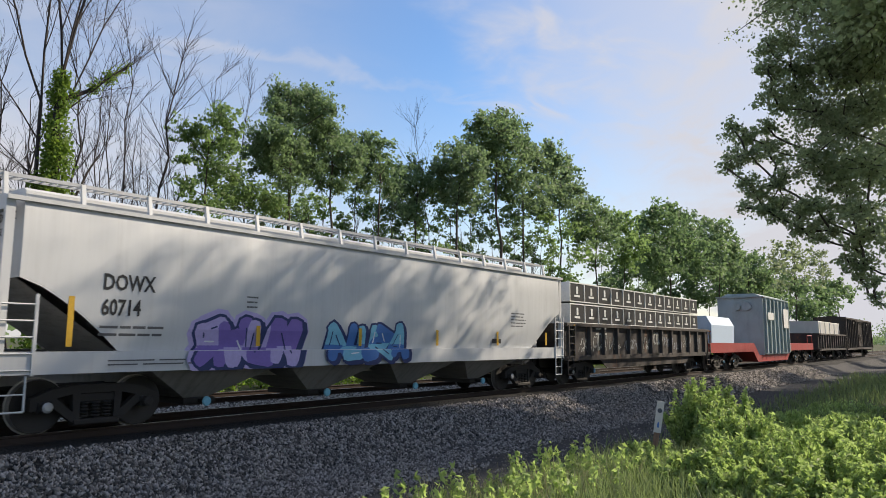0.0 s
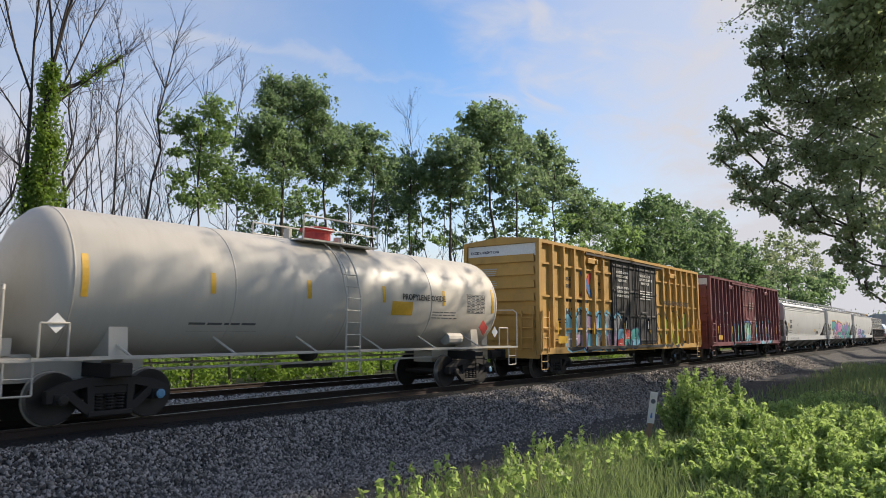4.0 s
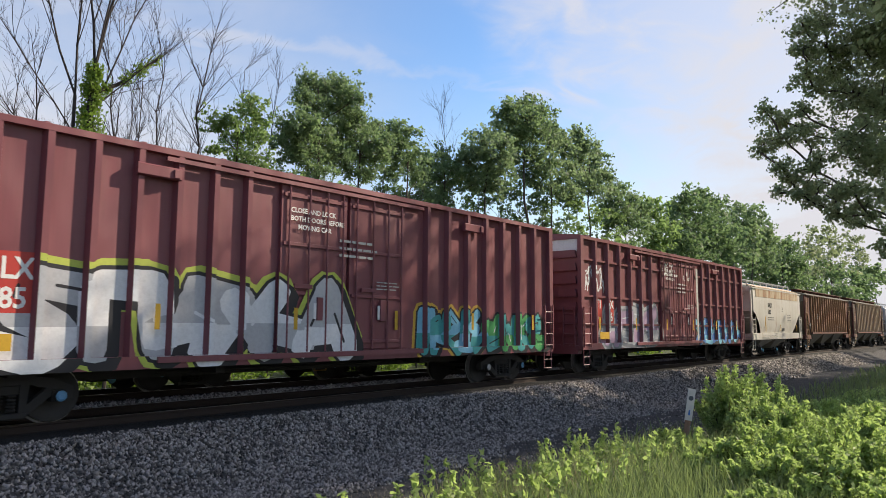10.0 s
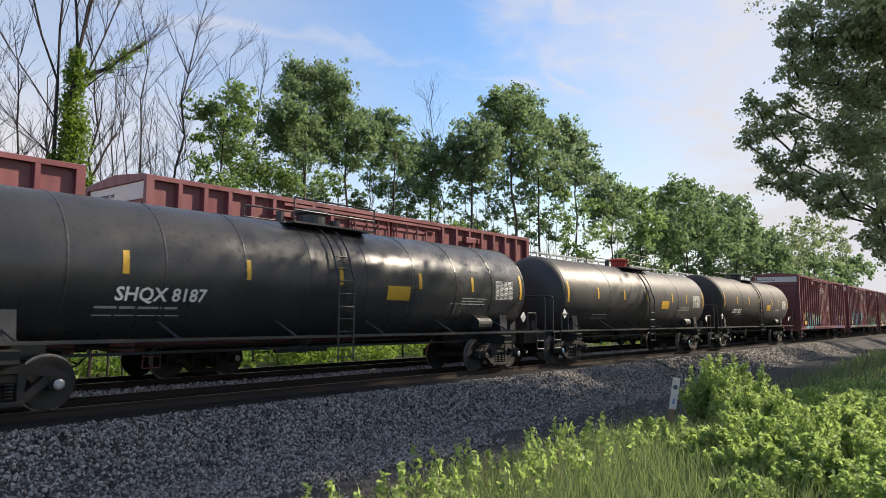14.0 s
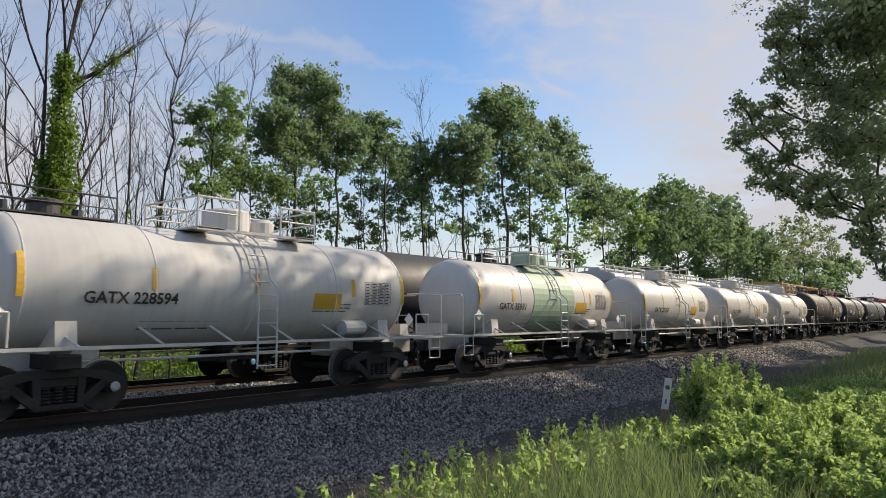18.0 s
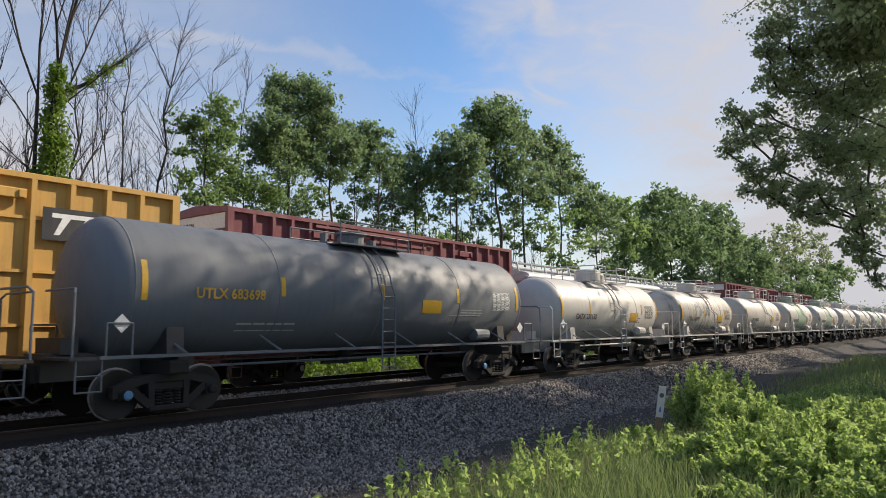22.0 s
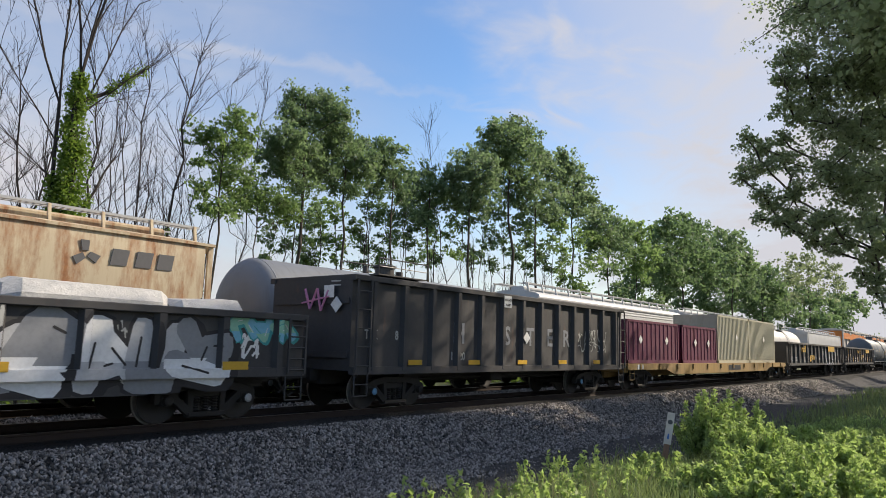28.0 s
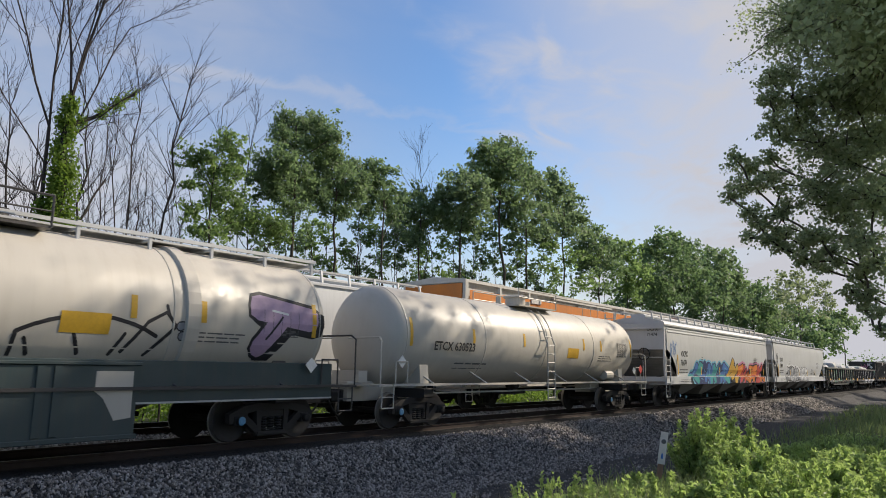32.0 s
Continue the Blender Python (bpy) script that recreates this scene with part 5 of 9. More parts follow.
def ladder(car, mat, x0, x1, z0, z1, y, rungs, name="ladder", label="", along="x"):
    """An upright ladder: two stiles and rungs."""
    s = Shape()
    r = 0.016
    if along == "x":
        s.box(x0 - 0.025, x0 + 0.025, y - 0.02, y + 0.02, z0, z1)
        s.box(x1 - 0.025, x1 + 0.025, y - 0.02, y + 0.02, z0, z1)
        for i in range(rungs):
            z = z0 + (z1 - z0) * (i + 0.35) / rungs
            s.tube((x0, y, z), (x1, y, z), r, r, 5)
    else:
        s.box(y - 0.02, y + 0.02, x0 - 0.025, x0 + 0.025, z0, z1)
        s.box(y - 0.02, y + 0.02, x1 - 0.025, x1 + 0.025, z0, z1)
        for i in range(rungs):
            z = z0 + (z1 - z0) * (i + 0.35) / rungs
            s.tube((y, x0, z), (y, x1, z), r, r, 5)
    return part(name, s, mat, car, label)


def step(car, mat, x, y, z_top=1.0):
    """A stirrup step below the sill."""
    part("sill_step", shared(("sill_step", mat.name), lambda: Shape().line([(-0.22, 0, 0), (-0.22, 0, -0.55), (0.22, 0, -0.55), (0.22, 0, 0)], 0.018, 5).line([(-0.22, 0, -0.28), (0.22, 0, -0.28)], 0.014, 5), mat), mat, car, "", (x, y, z_top))


LETTERS = {}


def lettering(car, words, size, x, z, y, mat, name="lettering", wide=1.0, lean=0.0):
    """Painted letters on a side that faces -y; x, z is the lower left corner."""
    key = (words, size, wide, lean, mat.name)
    if key not in LETTERS:
        cu = bpy.data.curves.new("lettering", "FONT")
        cu.body, cu.size, cu.extrude, cu.resolution_u, cu.shear, cu.offset = words, size, 0.0008, 2, lean, size * 0.022
        ob = bpy.data.objects.new("lettering", cu)
        me = bpy.data.meshes.new_from_object(ob)
        bpy.data.objects.remove(ob)
        if wide != 1.0:
            me.transform(Matrix.Diagonal((wide, 1, 1, 1)))
        me.materials.clear()
        me.materials.append(mat)
        LETTERS[key] = me
    if car.name.startswith("covered_hopper") and len(BANDS.get(car.name, ())) == 1:
        prof = BANDS[car.name][0][2]
        mid = z + size * 0.35
        for (z0, y0), (z1, y1) in zip(prof, prof[1:]):
            if z0 <= mid < z1:
                slope = (y1 - y0) / (z1 - z0)
                return part(name, LETTERS[key], mat, car, "", pose(x, y0 + slope * (z - z0) - 0.007, z, 90 - math.degrees(math.atan(slope))))
    return part(name, LETTERS[key], mat, car, "", pose(x, y - 0.004, z, 90))


def panel(car, x, z, w, h, y, mat, name="decal", label="", off=0.004):
    return part(name, Shape().box(x, x + w, y - off - 0.002, y - off + 0.0015, z, z + h), mat, car, label)


BANDS = {}


def clipped(poly, k, lo, hi):
    """A convex polygon of (x, z) cut to lo..hi along axis k."""
    for edge, sign in ((lo, 1), (hi, -1)):
        out = []
        for p, q in zip(poly, poly[1:] + poly[:1]):
            a, b = sign * (p[k] - edge), sign * (q[k] - edge)
            if a >= 0:
                out.append(p)
            if (a > 0 > b) or (a < 0 < b):
                u = a / (a - b)
                out.append((p[0] + (q[0] - p[0]) * u, p[1] + (q[1] - p[1]) * u))
        poly = out
        if len(poly) < 3:
            return []
    return poly


def sprayed(car, name, coats, y, label=""):
    """Lays flat coats of paint, (outline, material, height over the steel), onto the steps and curves of a car's near side."""
    bands = BANDS.get(car.name) or [(-99, 99, [(-9, y), (9, y)])]
    mats, verts, faces, index = [], [], [], []
    for n, (poly, mat, over) in enumerate(coats):
        if mat not in mats:
            mats.append(mat)
        off = over + n * 0.000012
        for x0, x1, prof in bands:
            strip = clipped(poly, 0, x0, x1)
            if not strip:
                continue
            for (z0, y0), (z1, y1) in zip(prof, prof[1:]):
                if z1 - z0 < 1e-4:
                    continue
                cut = clipped(strip, 1, z0, z1)
                if cut:
                    k = len(verts)
                    verts += [(px, y0 + (y1 - y0) * (pz - z0) / (z1 - z0) - off, pz) for px, pz in cut]
                    faces.append(tuple(range(k, k + len(cut))))
                    index.append(mats.index(mat))
    me = bpy.data.meshes.new(name)
    me.from_pydata(verts, [], faces)
    for m in mats:
        me.materials.append(m)
    me.polygons.foreach_set("material_index", index)
    return part(name, me, mats[0], car, label, None, None, "stuff")


def bars(car, x, z, w, h, rows, y, mat, seed=0, name="small_print"):
    """Print too small to read, as plain bars."""
    r, coats = random.Random(seed), []
    for i in range(rows):
        zz = z + h * (rows - 1 - i) / rows
        a = x
        while a < x + w * r.uniform(0.75, 1.0):
            b = min(a + r.uniform(0.12, 0.3) * w, x + w)
            coats.append(([(a, zz), (b, zz), (b, zz + h / rows * 0.34), (a, zz + h / rows * 0.34)], mat, 0.003))
            a = b + 0.03 * w
    return sprayed(car, name, coats, y)


def capsule(a, b, f0, f1, square=0.0):
    """A fat stroke from a to b with rounded or flared ends."""
    a, b = Vector(a), Vector(b)
    d = (b - a).normalized() if (b - a).length > 1e-5 else Vector((1, 0))
    n = Vector((-d.y, d.x))
    pts = []
    for c, f, k in ((b, f1, 1), (a, f0, -1)):
        for i in range(5):
            u = math.pi * (i / 4 - 0.5)
            w, l = math.sin(u), math.cos(u)
            if square:
                l = l ** 0.5
            q = c + n * (-w * f * k) * -1 * -1 + d * (l * f * k * 0.85)
            pts.append((q.x, q.y))
    return pts


GLYPHS = [
    [(-0.7, -1, -0.7, 1), (0.7, -1, 0.7, 1), (-0.7, 0.9, 0.7, -0.9)],
    [(-0.6, -1, -0.6, 1), (-0.6, 0, 0.75, 1), (-0.4, 0.1, 0.8, -1)],
    [(-0.8, -1, 0, 1), (0, 1, 0.8, -1), (-0.4, -0.35, 0.45, -0.35)],
    [(-0.65, -1, -0.65, 1), (-0.6, 0.95, 0.6, 0.7), (0.6, 0.7, 0.4, 0.1), (0.4, 0.1, -0.5, 0.0), (-0.1, 0.0, 0.75, -1)],
    [(0.7, 0.9, -0.5, 0.85), (-0.6, 0.8, -0.5, 0.15), (-0.4, 0.1, 0.6, -0.15), (0.65, -0.2, 0.5, -0.85), (0.4, -0.95, -0.7, -0.9)],
    [(-0.65, -0.95, -0.65, 0.95), (-0.6, 0.95, 0.7, 0.95), (-0.6, 0.0, 0.5, 0.0), (-0.6, -0.95, 0.75, -0.95)],
    [(-0.75, 0.9, -0.6, -0.7), (-0.55, -0.9, 0.5, -0.9), (0.6, -0.8, 0.7, 0.95)],
    [(-0.75, 0.9, 0.75, 0.9), (0.0, 0.85, -0.1, -1.0)],
    [(-0.8, -1, -0.65, 1), (-0.6, 0.8, 0, -0.3), (0, -0.3, 0.6, 0.8), (0.65, 1, 0.8, -1)],
]


def graffito(car, x, z, w, h, y, seed, fills, outline="black", letters=5, halo="", label="sprayed bubble-letter graffiti", mark=""):
    """Sprayed piece: swelling figures without meaning, filled in two tones, with a dark outline, a thrown shadow and a pale rim."""
    rnd = random.Random(seed)
    coats = []
    step_w = w / letters
    rim, shade, dark, fill, low, cut, last = [], [], [], [], [], [], -1
    for i in range(letters):
        g = rnd.choice([n for n in range(len(GLYPHS)) if n != last])
        last = g
        flip, spin = rnd.choice((1, -1)), rnd.uniform(-0.5, 0.5) + rnd.choice((0, 0, 1.57, 3.14))
        cx, cz = x + step_w * (i + 0.5), z + h * (0.5 + rnd.uniform(-0.02, 0.02))
        ln = rnd.uniform(-0.06, 0.14)
        fat = min(0.26 * step_w, 0.17 * h) * rnd.uniform(0.9, 1.12)
        rx, rz = step_w * 0.66 - fat * 0.5, h * 0.5 - fat * 0.8
        one, two = SPRAY[fills[i % len(fills)]], SPRAY[fills[(i + 1) % len(fills)]]
        for ax, az, bx, bz in GLYPHS[g]:
            j = lambda: rnd.uniform(-0.07, 0.07)
            ax, az = ax * math.cos(spin) - az * math.sin(spin), max(-1.0, min(1.0, ax * math.sin(spin) + az * math.cos(spin)))
            bx, bz = bx * math.cos(spin) - bz * math.sin(spin), max(-1.0, min(1.0, bx * math.sin(spin) + bz * math.cos(spin)))
            a = (cx + flip * (ax + j()) * rx + ln * az * rz, cz + (az + j()) * rz)
            b = (cx + flip * (bx + j()) * rx + ln * bz * rz, cz + (bz + j()) * rz)
            f0, f1 = fat * rnd.uniform(0.85, 1.3), fat * rnd.uniform(0.8, 1.15)
            edge = min(0.075, fat * 0.40)
            sq = rnd.random() < 0.6
            shade.append((capsule((a[0] + fat * 0.5, a[1] - fat * 0.35), (b[0] + fat * 0.5, b[1] - fat * 0.35), f0 + edge, f1 + edge, sq), SPRAY[outline], 0.003))
            if halo:
                rim.append((capsule(a, b, f0 + edge * 2.6, f1 + edge * 2.6), SPRAY[halo], 0.0015))
            dark.append((capsule(a, b, f0 + edge, f1 + edge, sq), SPRAY[outline], 0.0045))
            body = capsule(a, b, f0, f1, sq)
            fill.append((body, one, 0.006))
            under = clipped(body, 1, z - 1, z + h * rnd.uniform(0.34, 0.46))
            if under:
                low.append((under, two, 0.0075))
            if rnd.random() < 0.6:
                m0 = Vector(a).lerp(Vector(b), rnd.uniform(0.1, 0.3))
                m1 = Vector(a).lerp(Vector(b), rnd.uniform(0.5, 0.8))
                cut.append((capsule(m0, m1, fat * 0.10, fat * 0.10), SPRAY[mark or ("white" if rnd.random() < 0.6 else outline)], 0.009))
    sprayed(car, "graffiti", rim + shade + dark + fill + low + cut, y, label)


def scrawl(car, x, z, w, h, y, seed, mat, strokes=7, thick=0.02):
    """A thin one-colour sprayed tag: looping strokes without meaning."""
    rnd, coats = random.Random(seed), []
    for run in range(2):
        n = strokes * 6
        turn, lean = rnd.uniform(0, 6.28), rnd.uniform(0.1, 0.5)
        f1, f2, f3 = rnd.uniform(1.4, 2.3), rnd.uniform(0.7, 1.3), rnd.uniform(2.4, 3.6)
        last = None
        for i in range(n):
            u = i / (n - 1)
            a = turn + u * strokes * 3.0
            up = 0.5 + 0.34 * math.sin(a * f1 * 0.5) + 0.14 * math.sin(a * f3)
            p = (x + w * (0.06 + 0.82 * u + 0.09 * math.sin(a * f2)) + lean * h * (up - 0.5) * 0.5, z + h * min(1.0, max(0.0, up)))
            if last and rnd.random() < 0.88:
                coats.append((capsule(last, p, thick * 0.5, thick * 0.45), mat, 0.003))
            last = p
    return sprayed(car, "graffiti_scrawl", coats, y, "thin sprayed scrawl")


def old_paint(car, x0, x1, z0, z1, seed, colors, y=-1.6):
    """Faded overlapping swathes of old spray paint along a side."""
    rnd, coats = random.Random(seed), []
    x = x0
    while x < x1:
        for _ in range(3):
            cx, cz, rx, rz = x + rnd.uniform(-0.3, 0.5), rnd.uniform(z0, z1), rnd.uniform(0.25, 0.6), rnd.uniform(0.15, 0.45)
            turn = rnd.uniform(-0.6, 0.6)
            poly = []
            for i in range(7):
                u = 6.283 * i / 7
                px, pz = rx * math.cos(u) * rnd.uniform(0.8, 1.1), rz * math.sin(u) * rnd.uniform(0.8, 1.1)
                poly.append((min(x1, max(x0, cx + px * math.cos(turn) - pz * math.sin(turn))), min(z1, max(z0, cz + px * math.sin(turn) + pz * math.cos(turn)))))
            coats.append((poly, SPRAY[rnd.choice(colors)], 0.0012))
        x += 0.42
    return sprayed(car, "old_graffiti", coats, y, "faded swathes of old graffiti")


def car_thing(name, label, category, train, L):
    c = thing(name, label, category, train)
    c["half"] = L / 2
    return c


def profile_at(prof, z):
    """Half width of a profile of (half width, z) at height z."""
    for (y0, z0), (y1, z1) in zip(prof, prof[1:]):
        if z0 <= z <= z1:
            return y0 + (y1 - y0) * (z - z0) / max(1e-6, z1 - z0)
    return prof[-1][0]


# Underside grey, darker than the hull: shade beneath painted in, with grime streaks.
BAY = car_paint("bay_shade_grime_grey", (0.27, 0.265, 0.255), 0.5, 0.05, 0.8, (0.05, 0.045, 0.04))
HOPPER_CURVED = [(1.36, 1.36), (1.50, 1.75), (1.57, 2.3), (1.59, 2.9), (1.57, 3.4), (1.51, 3.76), (1.45, 3.90), (1.30, 3.98), (0.95, 4.06), (0.55, 4.12), (0.0, 4.15)]
HOPPER_FLAT = [(1.46, 1.36), (1.56, 1.8), (1.59, 2.4), (1.60, 3.2), (1.58, 3.80), (1.55, 3.92), (1.34, 4.0), (0.95, 4.08), (0.55, 4.14), (0.0, 4.17)]


def covered_hopper(label, L, paint, train="cars of the near train", prof=HOPPER_CURVED, bays=4, beads=True, trim=None, dark=None, seed=0, high=0.0, cut=1.75, ends=2.62):
    """Covered hopper: a long bulged hull cut away over the trucks, sloped end sheets, sill, outlet bays, roof walk, end frames and ladders."""
    c = car_thing("covered_hopper_car", label, "hopper car", train, L)
    trim, dark = trim or paint, dark or BAY
    prof = [(a, b + high * max(0.0, (b - 1.4) / 2.9)) for a, b in prof]
    top = prof[-1][1]
    h = L / 2
    xe = h - 0.42
    # hull
    s = Shape()
    xs = [-xe, -xe + 0.35, -xe + 0.7, -xe + 1.05, -xe + 1.4, -xe + cut, -xe + cut + 0.5] + [-xe + cut + 0.5 + (2 * xe - 2 * cut - 1.0) * i / 14 for i in range(1, 14)] + [xe - cut - 0.5, xe - cut, xe - 1.4, xe - 1.05, xe - 0.7, xe - 0.35, xe]
    rows = []
    for x in xs:
        d = xe - abs(x)
        zmin = 1.36 if d > cut else 1.36 + (ends + high * 0.5 - 1.36) * (1 - (d / cut) ** 1.35)
        near = [(-profile_at(prof, max(z, zmin)) if z < zmin else -y, max(z, zmin)) for y, z in prof]
        far = [(-y, z) for y, z in near[::-1][1:]]
        rows.append([(x, y, z) for y, z in near + far])
    s.grid(rows)
    for row in (rows[0], rows[-1]):
        k = len(s.v)
        s.v += row
        s.f.append(tuple(range(k, k + len(row))))
    part("hull", s, paint, c, "", None, True)
    # beads under the eave
    if beads:
        for z in (3.46, 3.60, 3.74):
            zz = z + high * 0.75
            s = Shape()
            for k in (-1, 1):
                yy = profile_at(prof, zz) * k
                s.prism([(yy - 0.02, zz - 0.035), (yy + 0.02, zz - 0.035), (yy + 0.03, zz), (yy + 0.02, zz + 0.035), (yy - 0.02, zz + 0.035), (yy - 0.03, zz)], -xe + 0.1, xe - 0.1)
            part("bead", s, paint, c)
    ze = prof[5][1] if prof is not HOPPER_FLAT else 3.92
    s = Shape()
    for k in (-1, 1):
        y = k * (profile_at(prof, ze) + 0.025)
        s.prism([(y - 0.05, ze - 0.03), (y + 0.05, ze - 0.03), (y + 0.05, ze + 0.04), (y - 0.05, ze + 0.04)], -h + 0.15, h - 0.15)
    part("eave_angle", s, trim, c)
    # end sheets
    for k in (-1, 1):
        s = Shape()
        a, b = k * (xe - 0.02), k * (xe - cut - 0.55)
        s.add([(a, -1.40, ends + high * 0.5), (a, 1.40, ends + high * 0.5), (b, 1.30, 1.0), (b, -1.30, 1.0)], [(0, 1, 2, 3)])
        s.add([(a - k * 0.03, -1.40, ends + high * 0.5), (a - k * 0.03, 1.40, ends + high * 0.5), (b - k * 0.03, 1.30, 0.97), (b - k * 0.03, -1.30, 0.97)], [(3, 2, 1, 0)])
        part("slope_sheet", s, dark, c)
    BANDS[c.name] = [(-h, h, [(1.0, -1.638), (1.37, -1.638), (1.372, -profile_at(prof, 1.372))] + [(b, -a) for a, b in prof if 1.45 < b < 3.9])]
    # side sills, centre sill
    for k in (-1, 1):
        s = Shape()
        y0, y1 = k * 1.585, k * 1.50
        s.prism([(y0, 1.02), (y1, 1.02), (y1, 1.06), (y0 - k * 0.05, 1.06), (y0 - k * 0.05, 1.34), (y1 - k * 0.12, 1.38), (y0, 1.38)], -h + 0.1, h - 0.1)
        part("side_sill", s, paint, c)
    part("centre_sill", Shape().box(-h + 0.3, h - 0.3, -0.3, 0.3, 0.78, 1.05), dark, c)
    # outlet bays
    span = 2 * (xe - cut - 0.5)
    wdt = span / bays
    for i in range(bays):
        x = -span / 2 + wdt * (i + 0.5)
        s = Shape()
        a, b = wdt * 0.46, 0.28
        s.add([(x - a, -1.38, 1.05), (x + a, -1.38, 1.05), (x + a, 1.38, 1.05), (x - a, 1.38, 1.05), (x - b, -0.62, 0.42), (x + b, -0.62, 0.42), (x + b, 0.62, 0.42), (x - b, 0.62, 0.42)],
              [(0, 1, 5, 4), (1, 2, 6, 5), (2, 3, 7, 6), (3, 0, 4, 7), (4, 5, 6, 7), (3, 2, 1, 0)])
        bay = part("outlet_bay", s, dark, c)
        part("outlet_gate", Shape().box(x - 0.36, x + 0.36, -0.75, 0.75, 0.30, 0.42, 0.02).tube((x, -0.98, 0.36), (x, -0.7, 0.36), 0.05, 0.05, 8), GEAR, bay)
        part("outlet_cap", shared("outlet_cap", lambda: Shape().lathe([(-1.03, 0.0), (-1.03, 0.085), (-1.0, 0.10), (-0.97, 0.085), (-0.97, 0.0)], "y", 12, (0, 0, 0.36)), SPRAY["sky"]), SPRAY["sky"], bay, "blue pipe cap", (x, 0, 0))
    # roof walk
    wz = top + 0.27
    s = Shape()
    for k in (-1, 1):
        s.box(-h + 0.2, h - 0.2, k * 0.86 - 0.03, k * 0.86 + 0.03, wz - 0.03, wz + 0.03)
        s.box(-h + 0.2, h - 0.2, k * 0.52 - 0.02, k * 0.52 + 0.02, wz - 0.02, wz + 0.02)
        n = int(L / 0.16)
        for i in range(n):
            x = -h + 0.25 + (L - 0.5) * i / n
            s.box(x, x + 0.03, min(k * 0.86, k * 0.52), max(k * 0.86, k * 0.52), wz - 0.012, wz + 0.008)
    part("roof_walk", s, GALV, c, "galvanised open roof walkway")
    post = shared(("walk_post", round(top, 2), trim.name), lambda: Shape().prism([(-1.0, top - 0.12), (-0.92, top - 0.12), (-0.86, wz + 0.02), (-0.92, wz + 0.02)], -0.035, 0.035), trim)
    n = int(L / 1.25)
    back = Shape()
    for i in range(n + 1):
        x = -h + 0.35 + (L - 0.7) * i / n
        part("walk_post", post, trim, c, "", (x, 0, 0))
        back.prism([(1.0, top - 0.12), (0.92, top - 0.12), (0.86, wz + 0.02), (0.92, wz + 0.02)], x - 0.035, x + 0.035)
    part("back_walk_post", back, trim, c, "", None, None, "stuff")
    part("hatch_trough", Shape().prism([(-0.36, top - 0.02), (-0.36, top + 0.14), (-0.25, top + 0.2), (0.25, top + 0.2), (0.36, top + 0.14), (0.36, top - 0.02)], -h + 0.9, h - 0.9), trim, c)
    # end frames, platforms and ladders
    for k in (-1, 1):
        x = k * (h - 0.16)
        s = Shape()
        s.box(min(x, x - k * 0.14), max(x, x - k * 0.14), -1.55, -1.47, 1.0, ze + 0.02)
        s.box(min(x, x - k * 0.14), max(x, x - k * 0.14), 1.47, 1.55, 1.0, ze + 0.02)
        s.box(min(x, x - k * 0.12), max(x, x - k * 0.12), -1.5, 1.5, ze - 0.18, ze + 0.06)
        s.box(min(x, x - k * 0.10), max(x, x - k * 0.10), -1.5, 1.5, 1.0, 1.36)
        part("end_frame", s, trim, c)
        s = Shape()
        s.box(min(k * h, k * (h - 0.9)), max(k * h, k * (h - 0.9)), -1.5, 1.5, 1.12, 1.16)
        part("end_platform", s, GALV, c)
        s = Shape().line([(x, -1.45, 2.25), (x, 1.45, 2.25)], 0.018).line([(x, -0.5, 1.1), (x, -0.5, 2.25)], 0.02).line([(x, 0.5, 1.1), (x, 0.5, 2.25)], 0.02)
        part("end_rail", s, trim, c)
        ladder(c, trim, min(x, x - k * 0.55), max(x, x - k * 0.55), 1.0, 2.45 if k > 0 else 2.3, -1.60, 5)
        ladder(c, trim, min(x, x - k * 0.5), max(x, x - k * 0.5), 1.0, 2.3, 1.60, 5)
        ladder(c, trim, 0.85, 1.3, 1.1, top + 0.2, k * (h - 0.05), 9, "end_ladder", "", "y")
        step(c, trim, k * (h - 0.42), -1.56)
        step(c, trim, k * (h - 0.42), 1.56)
    tank = Shape().lathe([(-0.45, 0.0), (-0.43, 0.12), (-0.38, 0.19), (0.38, 0.19), (0.43, 0.12), (0.45, 0.0)], "x", 14, (h - 1.25, -0.75, 1.55))
    part("air_reservoir", tank, trim, c, "", None, True)
    part("brake_wheel", Shape().lathe([(-0.02, 0.28), (0.02, 0.30), (0.02, 0.25), (-0.02, 0.28)], "x", 16, (-h + 0.02, -0.6, 2.4)).box(-h, -h + 0.03, -0.88, -0.32, 2.385, 2.415).box(-h, -h + 0.03, -0.615, -0.585, 2.12, 2.68), GEAR, c)
    for k in (-1, 1):
        add_truck(c, k * (h - 2.05))
    add_couplers(c, h)
    return c


